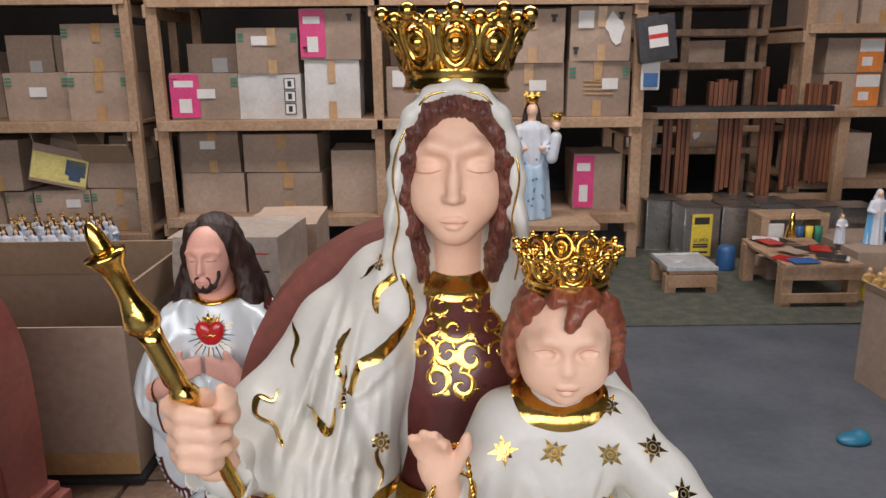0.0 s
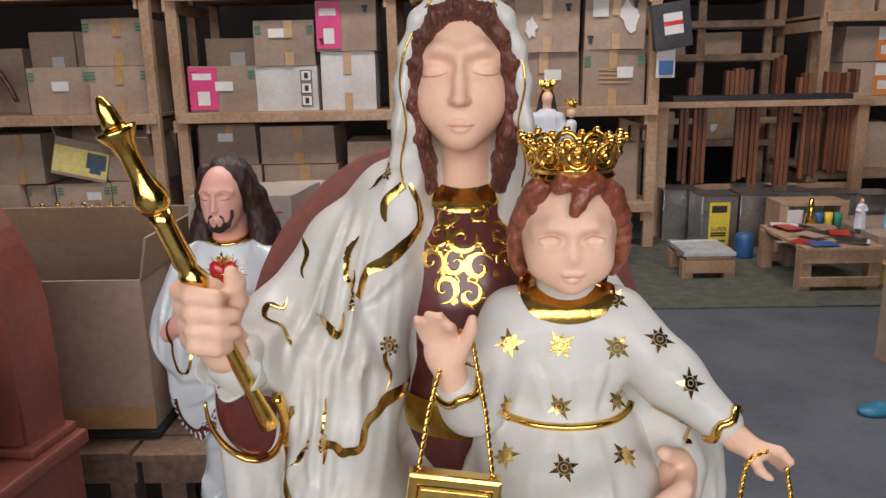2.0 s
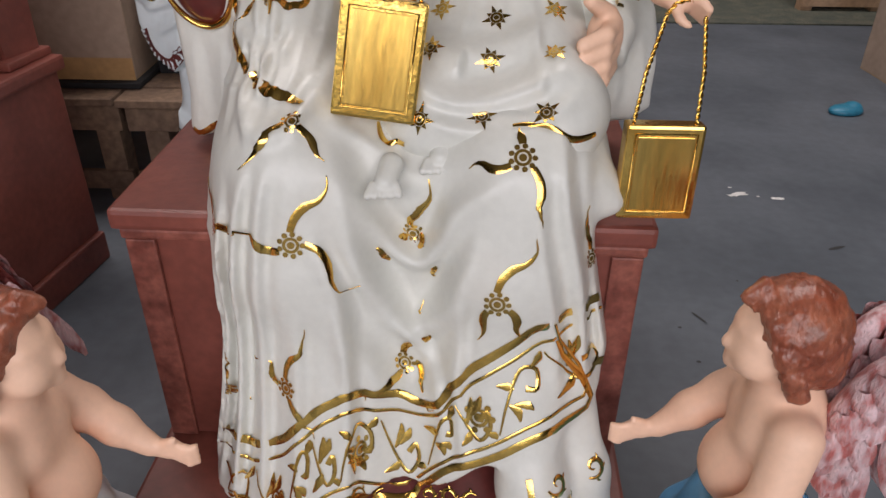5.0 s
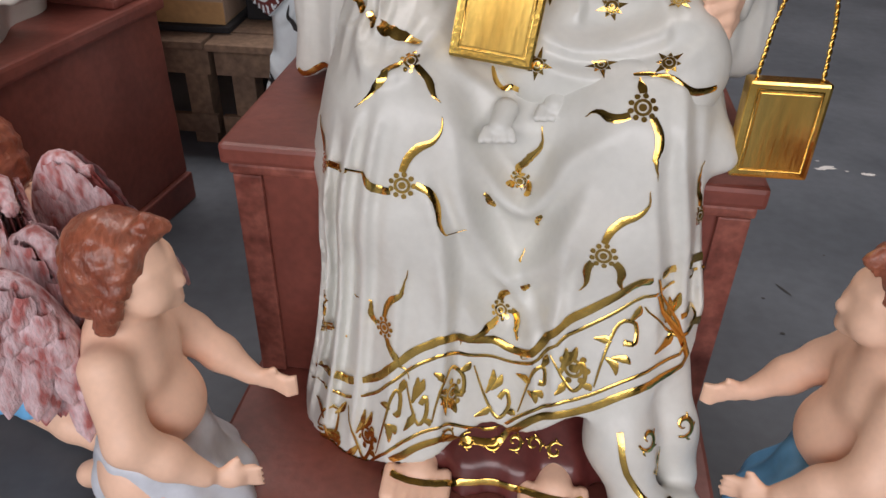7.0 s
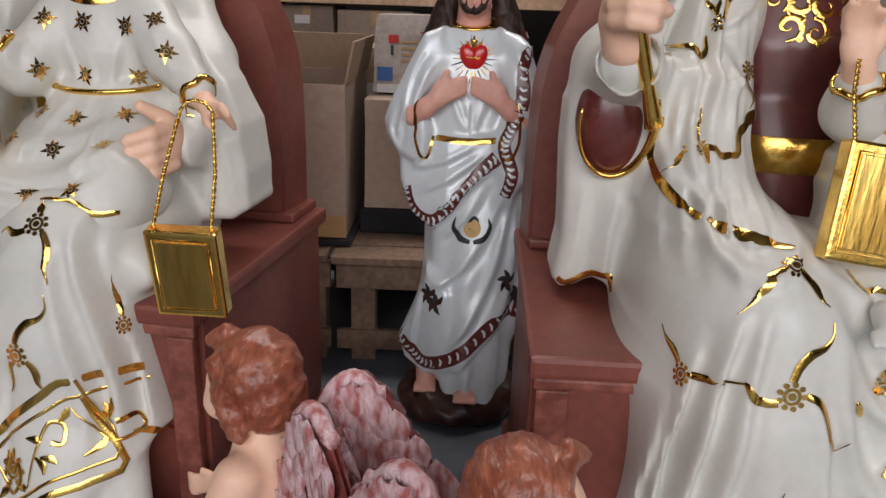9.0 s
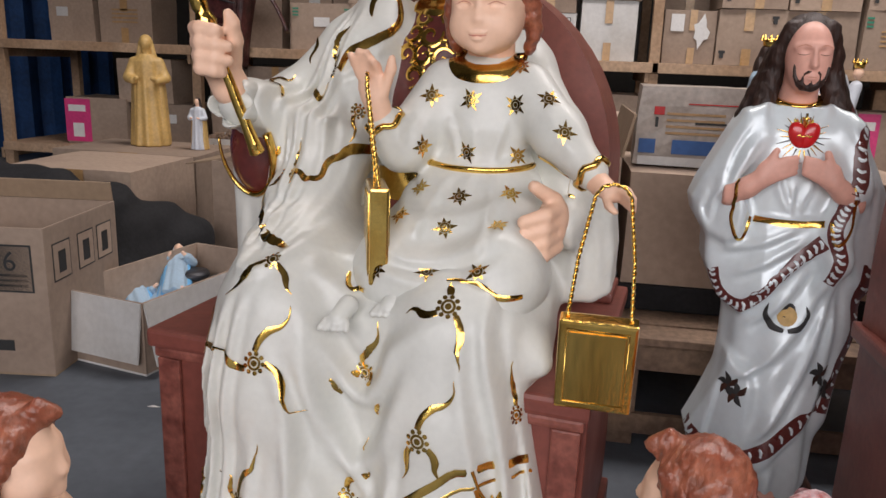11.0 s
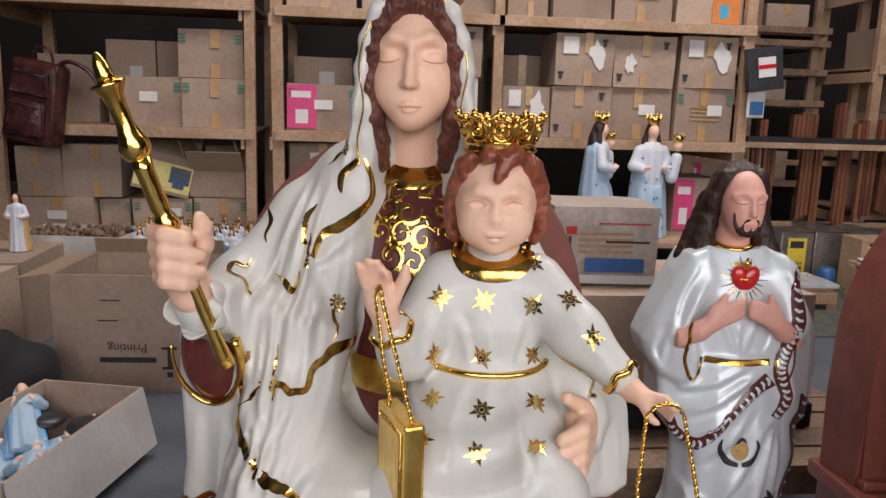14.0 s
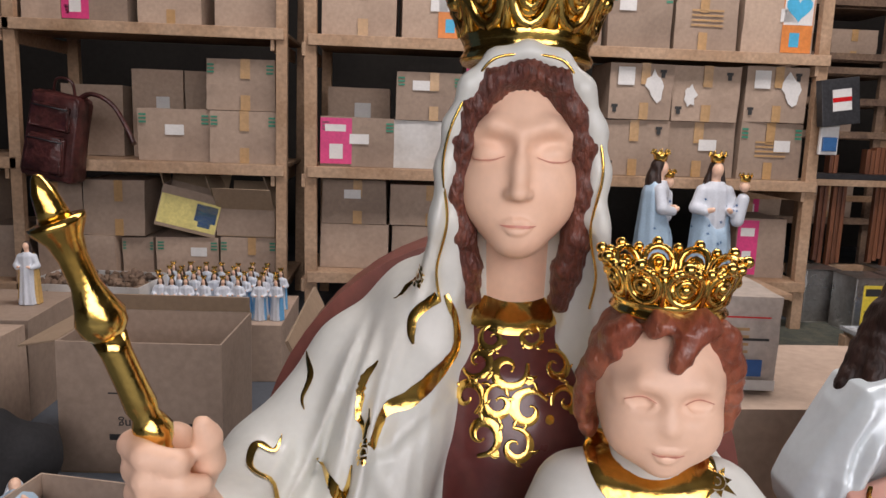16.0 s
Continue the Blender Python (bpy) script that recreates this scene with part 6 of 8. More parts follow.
def cherub(cloth_paint, low):
    s = Sculpt()
    k = Carving((-0.20, -0.14, 0.0), (0.24, 0.14, 0.52), 0.0048)
    k.add(ell((0.022, 0, 0.435), (0.047, 0.043, 0.052)), 0.01)
    k.add(ell((0.045, 0, 0.410), (0.026, 0.034, 0.030)), 0.02)
    k.add(rc((0.068, 0, 0.432), (0.076, 0, 0.415), 0.004, 0.007), 0.007)
    k.add(ell((0.066, 0, 0.392), (0.010, 0.012, 0.009)), 0.01)
    k.add(rc((0.068, -0.007, 0.403), (0.068, 0.007, 0.403), 0.0045, 0.0045), 0.004)
    for e in (-1, 1):
        k.add(ell((0.050, e * 0.022, 0.408), (0.018, 0.016, 0.017)), 0.012)
        k.add(rc((0.064, e * 0.008, 0.441), (0.056, e * 0.028, 0.441), 0.005, 0.004), 0.01)
        k.add(ell((0.060, e * 0.019, 0.430), (0.007, 0.010, 0.006)), 0.004)
    k.add(rc((0.012, 0, 0.40), (0.0, 0, 0.35), 0.028, 0.032), 0.02)
    k.add(ell((-0.002, 0, 0.315), (0.046, 0.062, 0.06)), 0.03)
    k.add(ell((0.012, 0, 0.245), (0.052, 0.055, 0.06)), 0.03)
    k.add(ell((0.032, 0, 0.232), (0.040, 0.046, 0.042)), 0.02)
    for e in (-1, 1):
        k.add(ell((0.026, e * 0.026, 0.312), (0.020, 0.026, 0.022)), 0.02)
    k.add(ell((-0.012, 0, 0.165), (0.055, 0.062, 0.05)), 0.03)
    for e in (-1, 1):
        if e == low:
            shoulder, elbow, wrist, palm = (0.0, e * 0.058, 0.340), (0.018, e * 0.090, 0.262), (0.088, e * 0.078, 0.196), (0.112, e * 0.070, 0.182)
        else:
            shoulder, elbow, wrist, palm = (0.0, e * 0.055, 0.345), (0.040, e * 0.080, 0.275), (0.114, e * 0.060, 0.225), (0.138, e * 0.056, 0.220)
        k.chain([(shoulder, 0.029), (elbow, 0.025), (tuple(0.5 * (a + b) for a, b in zip(elbow, wrist)), 0.0225), (wrist, 0.0145)], 0.012)
        px, py, pz = palm
        k.add(ell(palm, (0.019, 0.010, 0.015)), 0.008)
        for i in range(4):
            k.chain([((px + 0.010, py - e * 0.004, pz + 0.011 - i * 0.0075), 0.0056), ((px + 0.025, py - e * 0.009, pz + 0.007 - i * 0.008), 0.0050), ((px + 0.035, py - e * 0.007, pz + 0.009 - i * 0.0085), 0.0042)], 0.003)
        k.chain([((px - 0.002, py - e * 0.002, pz + 0.012), 0.0065), ((px + 0.010, py - e * 0.008, pz + 0.022), 0.0052)], 0.003)
        k.chain([((-0.01, e * 0.04, 0.15), 0.045), ((0.055, e * 0.052, 0.055), 0.042)], 0.02)
        k.chain([((0.055, e * 0.052, 0.048), 0.038), ((-0.09, e * 0.055, 0.04), 0.028), ((-0.135, e * 0.055, 0.03), 0.020)], 0.015)
    k.D[:, :, k.ax[2] < 0.004] = 0.1
    s.carve(k, SKIN)
    h = Carving((-0.06, -0.08, 0.36), (0.12, 0.08, 0.52), 0.004)
    h.add(ell((0.010, 0, 0.448), (0.052, 0.052, 0.052)), 0.01)
    h.add(ell((-0.012, 0, 0.415), (0.034, 0.046, 0.038)), 0.015)
    for e in (-1, 1):
        for x, y, z, r in ((0.028, 0.045, 0.435, 0.014), (0.018, 0.048, 0.412, 0.014), (0.008, 0.046, 0.392, 0.014), (0.04, 0.035, 0.462, 0.014)):
            h.add(ell((x, e * y, z), (r, r * 0.8, r)), 0.006)
    h.chain([((0.05, 0.0, 0.485), 0.014), ((0.066, 0.008, 0.478), 0.009)], 0.006)
    h.cut(ell((0.082, 0, 0.424), (0.042, 0.041, 0.048)), 0.005)
    h.warp(lambda X, Y, Z: 0.0016 * np.sin(170 * Y + 60 * np.sin(40 * X + 30 * Z)) + 0.001 * np.sin(210 * Z + 120 * X))
    s.carve(h, HAIR_RED)
    c = Carving((-0.12, -0.12, 0.03), (0.14, 0.12, 0.26), 0.005)
    c.add(col([(0.05, 0.018, 0, 0.104, 0.104), (0.10, 0.012, 0, 0.094, 0.096), (0.16, 0.0, 0, 0.074, 0.080), (0.195, 0.0, 0, 0.064, 0.069)], [(11, 0.005, 0.001, 0, 0.3)], lambda X, Y, Z: 0.003 * np.sin(90 * Z + 25 * X)), 0.01)
    s.carve(c, cloth_paint)
    for e in (-1, 1):
        wing(s, e)
    return s


white_cherub, blue_cherub = cherub(ICE, -1), cherub(LIGHTBLUE, 1)
kneel = "kneeling cherub statue with pink-washed wings and a %s loincloth"
white_cherub.build("cherub_statue", kneel % "pale blue", "statue", pose(0.018, 0.895, 0, 0, 0, 6), "cherubs")
b1 = blue_cherub.build("cherub_statue", kneel % "bright blue", "statue", pose(-0.25, 1.10, 0, 0, 0, 158), "cherubs")
copy_thing(b1, pose(0.868, 0.945, 0, 0, 0, 172))
white_cherub.build("cherub_statue", kneel % "pale blue", "statue", pose(-1.03, 1.02, 0.0, 0, 0, 8), "cherubs")


# ---- the store behind: racks, cartons, benches ----
rng = random.Random(11)


def planks(name, dims, m, parent, bev=0.002):
    return block(name, dims, m, parent, bev=bev)


def storage_rack(x_posts, y0, y1, levels, top, label):
    t = thing("storage_rack", label, "rack", group="storage racks")
    for x in x_posts:
        for y in (y0, y1):
            w = 0.032 + rng.uniform(-0.003, 0.004)
            bm = bmesh.new()
            bm_box(bm, -w, w, -0.025, 0.025, 0, top, bev=0.003)
            part("post", bm, WOOD, t, m=pose(x, y, 0, rng.uniform(-0.4, 0.4), rng.uniform(-0.5, 0.5), 0))
        for z in levels:
            block("bearer", (x - 0.055, x - 0.034, y0 - 0.03, y1 + 0.03, z - 0.12, z - 0.045), WOOD, t, bev=0.003)
    for z in levels:
        for a, b in zip(x_posts, x_posts[1:]):
            if b - a < 0.4:
                continue
            block("front_rail", (a - 0.02, b + 0.02, y0 - 0.052, y0 - 0.027, z - 0.062, z - 0.001), WOOD, t, bev=0.004)
            n = 5
            for i in range(n):
                d = (y1 - y0 + 0.04) / n
                block("shelf_board", (a - 0.01, b + 0.01, y0 - 0.024 + i * d, y0 - 0.03 + (i + 1) * d, z - 0.022, z + rng.uniform(-0.002, 0.0)), WOOD, t, bev=0.003)
    return t


storage_rack([-4.3, -2.86, -1.42], 5.14, 5.95, [0.20, 0.90, 1.64, 2.40], 2.7, "rough pine storage rack packed with cartons")
storage_rack([-1.25, 0.075, 1.655], 5.14, 5.95, [0.30, 0.90, 1.62, 2.40], 2.7, "rough pine storage rack packed with cartons")
storage_rack([2.96, 4.4], 5.75, 6.5, [0.40, 0.90, 1.46, 2.05], 2.6, "rough pine storage rack packed with cartons")


def carton(x0, x1, z0, z1, style="", y=5.2, d=0.42, turn=0.0, lean=0.0, body=None, name="carton", label=""):
    """A closed carton; style letters: t tape, l label, g green bars, a arrows, p pink panel, b blue heart panel, o orange panel, f handling frames, r torn paper, q print lines."""
    w, h = x1 - x0, z1 - z0
    what = {"p": "with a pink printed panel", "b": "with a printed heart panel", "o": "with an orange printed panel", "f": "with handling marks", "r": "with torn paper on it"}
    extra = next((v for c, v in what.items() if c in style), "sealed with brown tape" if "t" in style else "with creased edges")
    t = thing(name, label or ("%s carton %s" % ("white" if body is CARD_WHITE else "brown cardboard", extra)), "carton", pose((x0 + x1) / 2, y + d / 2, z0 + 0.001, 0, lean, turn), "cartons")
    bm = bmesh.new()
    v = bm_box(bm, -w / 2, w / 2, -d / 2, d / 2, 0, h)
    for q in bm.verts:
        q.co += Vector((rng.uniform(-0.006, 0.006), rng.uniform(-0.004, 0.004), rng.uniform(-0.004, 0.002) if q.co.z > 0 else 0))
    bmesh.ops.subdivide_edges(bm, edges=list(bm.edges), cuts=3, use_grid_fill=True)
    for q in bm.verts:
        if q.co.z > 0.01:
            q.co += Vector((rng.uniform(-0.0015, 0.0015), rng.uniform(-0.003, 0.003), rng.uniform(-0.002, 0.002)))
    part("body", bm, body or CARD, t)
    f = -d / 2 - 0.0065
    def patch(n, a, b, c, e, m, lab="", k=0.0, on=None):
        bm = bmesh.new()
        bm_box(bm, a * w - w / 2, b * w - w / 2, f - 0.001 - k, f - k, c * h, e * h)
        return part(n, bm, m, on or t, lab)
    def scrap(cu, cz, ru, rz):
        bm = bmesh.new()
        n = 14
        a = [(cu * w - w / 2 + ru * w * math.cos(2 * math.pi * i / n) * q, cz * h + rz * h * math.sin(2 * math.pi * i / n) * q) for i, q in enumerate([rng.uniform(0.55, 1.1) for _ in range(n)])]
        lo = [bm.verts.new((x, f - 0.0002, z)) for x, z in a]
        hi = [bm.verts.new((x, f - 0.0018, z)) for x, z in a]
        bm.faces.new(hi)
        bm.faces.new(lo[::-1])
        for i in range(n):
            bm.faces.new((lo[i], lo[i - 1], hi[i - 1], hi[i]))
        bmesh.ops.recalc_face_normals(bm, faces=list(bm.faces))
        part("torn_paper", bm, PAPER, t)
    if "t" in style and "r" not in style and rng.random() < 0.22:
        scrap(rng.uniform(0.2, 0.35), rng.uniform(0.4, 0.6), 0.11, 0.22)
    if "t" in style:
        u = rng.uniform(0.42, 0.58)
        patch("tape", u - 0.07, u + 0.07, 0.62, 1.0, TAPE)
        patch("tape", u - 0.07, u + 0.07, 0.0, 0.3, TAPE)
    if "l" in style:
        u, z = rng.uniform(0.15, 0.6), rng.uniform(0.45, 0.65)
        patch("paper_label", u, u + 0.26, z, z + 0.2, PAPER, k=0.0012)
    if "g" in style:
        for u in (0.02, 0.88):
            for i in range(3):
                patch("print_bar", u, u + 0.1, 0.72 + i * 0.07, 0.755 + i * 0.07, GREEN)
    if "a" in style:
        for u, z in ((0.06, 0.12), (0.8, 0.75)):
            patch("arrow_print", u, u + 0.06, z, z + 0.1, INK)
            patch("arrow_print", u - 0.02, u + 0.08, z + 0.09, z + 0.14, INK)
    if "r" in style:
        scrap(0.72, 0.6, 0.17, 0.32)
        patch("paper_label", 0.12, 0.38, 0.6, 0.92, PAPER, k=0.0012)
    if "q" in style:
        for i in range(4):
            patch("print_line", 0.25, 0.75, 0.4 + i * 0.08, 0.43 + i * 0.08, TAPE)
    if "p" in style:
        pan = patch("printed_panel", 0.0, 0.42, 0.05, 0.97, PINK)
        patch("print_mark", 0.06, 0.34, 0.7, 0.84, PAPER, k=0.0012, on=pan)
        patch("print_mark", 0.12, 0.30, 0.15, 0.45, PAPER, k=0.0012, on=pan)
    def heart(cu, cz, r, m, on):
        bm = bmesh.new()
        n = 22
        a = [(cu * w - w / 2 + r * 0.062 * 16 * math.sin(q) ** 3, cz * h + r * 0.062 * (13 * math.cos(q) - 5 * math.cos(2 * q) - 2 * math.cos(3 * q) - math.cos(4 * q))) for q in [2 * math.pi * i / n for i in range(n)]]
        ring = [[bm.verts.new((x, f - y, z)) for x, z in a] for y in (0.0022, 0.0034)]
        bm.faces.new(ring[1])
        for i in range(n):
            bm.faces.new((ring[0][i - 1], ring[0][i], ring[1][i], ring[1][i - 1]))
        bmesh.ops.recalc_face_normals(bm, faces=list(bm.faces))
        part("heart_print", bm, m, on)
    for key, base in (("b", ORANGE), ("o", ORANGE)):
        if key in style:
            pan = patch("printed_panel", 0.55, 0.98, 0.03, 0.97, base)
            patch("print_mark", 0.56, 0.97, 0.46 if key == "b" else 0.6, 0.95, PAPER, k=0.0012, on=pan)
            if key == "b":
                heart(0.765, 0.72, 0.19 * w, SKYBLUE, pan)
                patch("print_mark", 0.66, 0.80, 0.12, 0.34, SKYBLUE, k=0.0012, on=pan)
            else:
                patch("print_mark", 0.62, 0.80, 0.2, 0.45, PAPER, k=0.0012, on=pan)
    if "f" in style:
        for i in range(3):
            pan = patch("handling_frame", 0.72, 0.90, 0.1 + i * 0.28, 0.35 + i * 0.28, INK)
            patch("handling_mark", 0.735, 0.885, 0.12 + i * 0.28, 0.33 + i * 0.28, PAPER, k=0.0012, on=pan)
            patch("handling_mark", 0.78, 0.84, 0.16 + i * 0.28, 0.29 + i * 0.28, INK, k=0.0024, on=pan)
    return t


# middle shelf, three bays
for row in ((-2.23, -1.83, 0.90, 1.19, "gl"), (-1.82, -1.45, 0.90, 1.19, "gt"), (-1.84, -1.46, 1.193, 1.475, "gt"), (-1.21, -0.79, 0.90, 1.18, "plg"), (-0.79, -0.40, 0.90, 1.17, "f", CARD_WHITE), (-0.78, -0.41, 1.173, 1.44, "glt"),
            (-0.38, -0.05, 0.90, 1.25, "t", CARD_WHITE), (-0.39, -0.03, 1.253, 1.55, "pa"), (0.115, 0.41, 0.90, 1.21, "tr"), (0.42, 0.80, 0.90, 1.22, "ta"), (0.81, 1.21, 0.90, 1.22, "tl"), (1.22, 1.60, 0.90, 1.23, "gqtl"), (0.42, 0.79, 1.223, 1.54, "rta"), (0.81, 1.20, 1.223, 1.54, "ta"), (1.24, 1.60, 1.233, 1.55, "rta")):
    carton(row[0], row[1], row[2], row[3], row[4], 5.15 + rng.uniform(0, 0.06), 0.38, rng.uniform(-2, 2), body=row[5] if len(row) > 5 else None)
# behind them, in the dark
for row in ((-2.36, -2.06, 0.90, 1.42, "l"), (-2.05, -1.87, 0.90, 1.42, ""), (-2.78, -2.42, 0.90, 1.32, "l"), (-1.2, -0.82, 0.90, 1.36, "l"), (0.12, 0.5, 0.90, 1.42, "t"), (-4.2, -3.85, 0.90, 1.22, "l"), (-3.8, -3.4, 0.90, 1.25, "tq")):
    carton(*row, y=5.54, d=0.36)
# top shelf
for row in ((-2.82, -2.62, 1.64, 1.95, "l"), (-2.61, -2.26, 1.64, 1.98, "pa"), (-2.2, -1.86, 1.64, 1.92, "t"), (-1.79, -1.46, 1.64, 1.97, "g"), (-1.20, -0.79, 1.62, 1.95, "gt"), (-0.77, -0.40, 1.62, 1.95, "bl"), (-0.37, 0.03, 1.62, 1.92, "gt"), (0.115, 0.37, 1.62, 1.94, "t"), (0.39, 0.76, 1.62, 1.97, "gl"), (0.78, 1.15, 1.62, 1.96, "tq"), (1.19, 1.60, 1.62, 1.98, "bl"),
            (-4.2, -3.8, 1.64, 1.98, "b"), (-3.75, -3.35, 1.64, 1.95, "p"), (-3.3, -2.92, 1.64, 1.98, "b")):
    carton(*row, y=5.16 + rng.uniform(0, 0.05), d=0.4, turn=rng.uniform(-2, 2))
# low shelf
for row in ((-2.80, -2.36, 0.20, 0.46, "lt"), (-2.54, -2.20, 0.463, 0.78, "t"), (-2.82, -2.56, 0.463, 0.76, "t"), (-2.34, -2.16, 0.20, 0.45, "g"), (-2.15, -1.80, 0.20, 0.46, "gl"), (-1.79, -1.47, 0.20, 0.47, "gt"), (-1.20, -0.80, 0.30, 0.56, ""), (-1.19, -0.82, 0.563, 0.82, "tl"), (-0.78, -0.30, 0.30, 0.56, "t"), (-0.80, -0.32, 0.563, 0.80, "t"),
            (-0.26, 0.04, 0.30, 0.70, ""), (1.30, 1.60, 0.30, 0.66, "p"), (-3.4, -2.95, 0.20, 0.50, "l"), (-3.9, -3.45, 0.20, 0.52, "p"), (-3.5, -3.1, 0.503, 0.80, "")):
    carton(*row, y=5.2 + rng.uniform(0, 0.05), d=0.42, turn=rng.uniform(-3, 3))
# rack further back at the side
for row in ((3.02, 3.30, 1.46, 1.74, "t"), (3.33, 3.66, 1.46, 1.76, "lt"), (3.12, 3.52, 0.90, 1.13, "o"), (3.12, 3.52, 1.133, 1.37, "o"), (3.56, 3.9, 0.90, 1.2, "t"), (3.05, 3.5, 0.40, 0.72, ""), (3.05, 3.45, 2.05, 2.3, "t")):
    carton(*row, y=5.8, d=0.45)


def open_carton(name, label, w, d, h, m, inside, flaps, body=None, marks=()):
    """An open carton with walls, a floor and flaps: (side, angle from upright, length)."""
    t = thing(name, label, "carton", m)
    th = 0.006
    body = body or CARD
    bm = bmesh.new()
    bm_box(bm, -w / 2, w / 2, -d / 2, d / 2, 0, th)
    part("base", bm, inside, t)
    for x0, x1, y0, y1 in ((-w / 2, w / 2, -d / 2, -d / 2 + th), (-w / 2, w / 2, d / 2 - th, d / 2), (-w / 2, -w / 2 + th, -d / 2 + th, d / 2 - th), (w / 2 - th, w / 2, -d / 2 + th, d / 2 - th)):
        bm = bmesh.new()
        bm_box(bm, x0, x1, y0, y1, th, h)
        part("wall", bm, body, t)
    for side, ang, ln in flaps:
        bm = bmesh.new()
        wide = w if side in "fb" else d
        bm_box(bm, -wide / 2 + 0.004, wide / 2 - 0.004, -0.003, 0.003, 0.0015, ln)
        rz, px, py = {"f": (0, 0, -d / 2), "b": (180, 0, d / 2), "l": (-90, -w / 2, 0), "r": (90, w / 2, 0)}[side]
        part("flap", bm, inside, t, m=pose(px, py, h, 0, 0, rz) @ pose(0, 0, 0, ang, 0, 0))
    for x0, x1, z0, z1, mm in marks:
        bm = bmesh.new()
        bm_box(bm, x0, x1, -d / 2 - 0.0016, -d / 2 - 0.0004, z0, z1)
        part("print_mark", bm, mm, t)
    return t


open_carton("open_carton", "tilted open carton with yellow and blue print", 0.34, 0.3, 0.24, pose(-2.0, 5.34, 0.50, 0, 14, 8), CARD_IN, (("l", 30, 0.12), ("b", -20, 0.14)), CARD, ((-0.165, 0.165, 0.02, 0.19, YELLOW_PALE), (0.035, 0.155, 0.075, 0.175, DARKBLUE), (0.06, 0.13, 0.045, 0.075, DARKBLUE), (0.05, 0.14, 0.115, 0.135, SKYBLUE)))
open_carton("open_carton", "open carton with loose flaps on a shelf", 0.34, 0.3, 0.16, pose(-1.62, 5.36, 0.475, 0, 0, -6), CARD_IN, (("f", 35, 0.15), ("l", 20, 0.2), ("r", -20, 0.2), ("b", 5, 0.14)))


def pallet_table(name, label, x0, x1, y0, y1, h, wood, n=6, lower=True, group="benches"):
    t = thing(name, label, "bench", pose((x0 + x1) / 2, (y0 + y1) / 2, 0), group)
    w, d = (x1 - x0) / 2, (y1 - y0) / 2
    for i in range(n):
        a = -d + i * 2 * d / n
        block("slat", (-w + rng.uniform(-0.01, 0.01), w + rng.uniform(-0.01, 0.01), a + 0.004, a + 2 * d / n - 0.004, h - 0.02, h - rng.uniform(0, 0.004)), wood, t, bev=0.002)
    for sx in (-1, 1):
        for sy in (-1, 1):
            block("leg", (sx * w * 0.86 - 0.03, sx * w * 0.86 + 0.03, sy * d * 0.8 - 0.03, sy * d * 0.8 + 0.03, 0, h - 0.021), wood, t, bev=0.003)
    for sy in (-1, 1):
        block("apron", (-w, w, sy * (d * 0.8 + 0.031) - 0.009, sy * (d * 0.8 + 0.031) + 0.009, h - 0.09, h - 0.022), wood, t, bev=0.002)
        if lower:
            block("rail", (-w, w, sy * (d * 0.8 + 0.031) - 0.009, sy * (d * 0.8 + 0.031) + 0.009, h * 0.12, h * 0.12 + 0.05), wood, t, bev=0.002)
    return t


pallet_table("pallet_bench", "low weathered pallet-wood bench under a carton", -0.95, -0.33, 2.0, 2.62, 0.285, WOOD_OLD)
pallet_table("pallet_bench", "low weathered pallet-wood bench under a carton", -0.315, 0.6, 1.99, 2.7, 0.285, WOOD_OLD, 7)
pallet_table("pallet_table", "pallet-wood work table strewn with papers", 2.16, 2.56, 4.08, 4.66, 0.24, WOOD, 7)
pallet_table("low_stool", "small wooden stool covered with clear plastic", 1.66, 1.92, 4.36, 4.66, 0.13, WOOD, 4, False)
tagged(block("black_board", (-0.97, -0.285, 2.07, 2.60, 0.2855, 0.30), BLACK_CLOTH), "thin black sheet lying on a low bench", "sheet")
open_carton("open_carton", "large open brown carton on a low bench", 0.60, 0.44, 0.37, pose(-0.60, 2.31, 0.302), CARD_IN, (("b", -8, 0.1), ("l", 25, 0.12), ("r", 12, 0.1)), CARD, ((-0.3, 0.3, 0.0, 0.055, TAPE),))
tagged(block("black_crate", (-0.28, 0.42, 2.19, 2.66, 0.2855, 0.35), BLACK_CLOTH, bev=0.006), "flat black crate under a carton on a bench", "crate")
carton(-0.27, 0.40, 0.351, 0.63, "t", 2.2, 0.44, label="large plain brown carton on a low bench")
sb = carton(-0.245, 0.03, 0.634, 0.83, "q", 2.30, 0.26, turn=-4, body=CARD_GREY, label="crumpled printed carton with blue lettering bars")
for x0, x1, z0, z1, mm in ((-0.13, -0.09, 0.03, 0.065, BLUE), (-0.05, 0.10, 0.03, 0.065, BLUE), (-0.02, 0.11, 0.152, 0.155, RED), (-0.10, -0.075, 0.125, 0.145, RED), (0.0, 0.11, 0.105, 0.110, INK), (-0.13, 0.13, 0.0, 0.022, PAPER), (-0.095, -0.088, 0.095, 0.12, INK)):
    block("print_bar", (x0, x1, -0.1385, -0.137, z0, z1), mm, sb, bev=0)
for x, z in ((-0.42, 0.62), (-0.18, 0.66)):
    carton(x, x + 0.22, 0.0, z + 0.1, "l", 2.75, 0.3, label="brown carton standing on the floor")


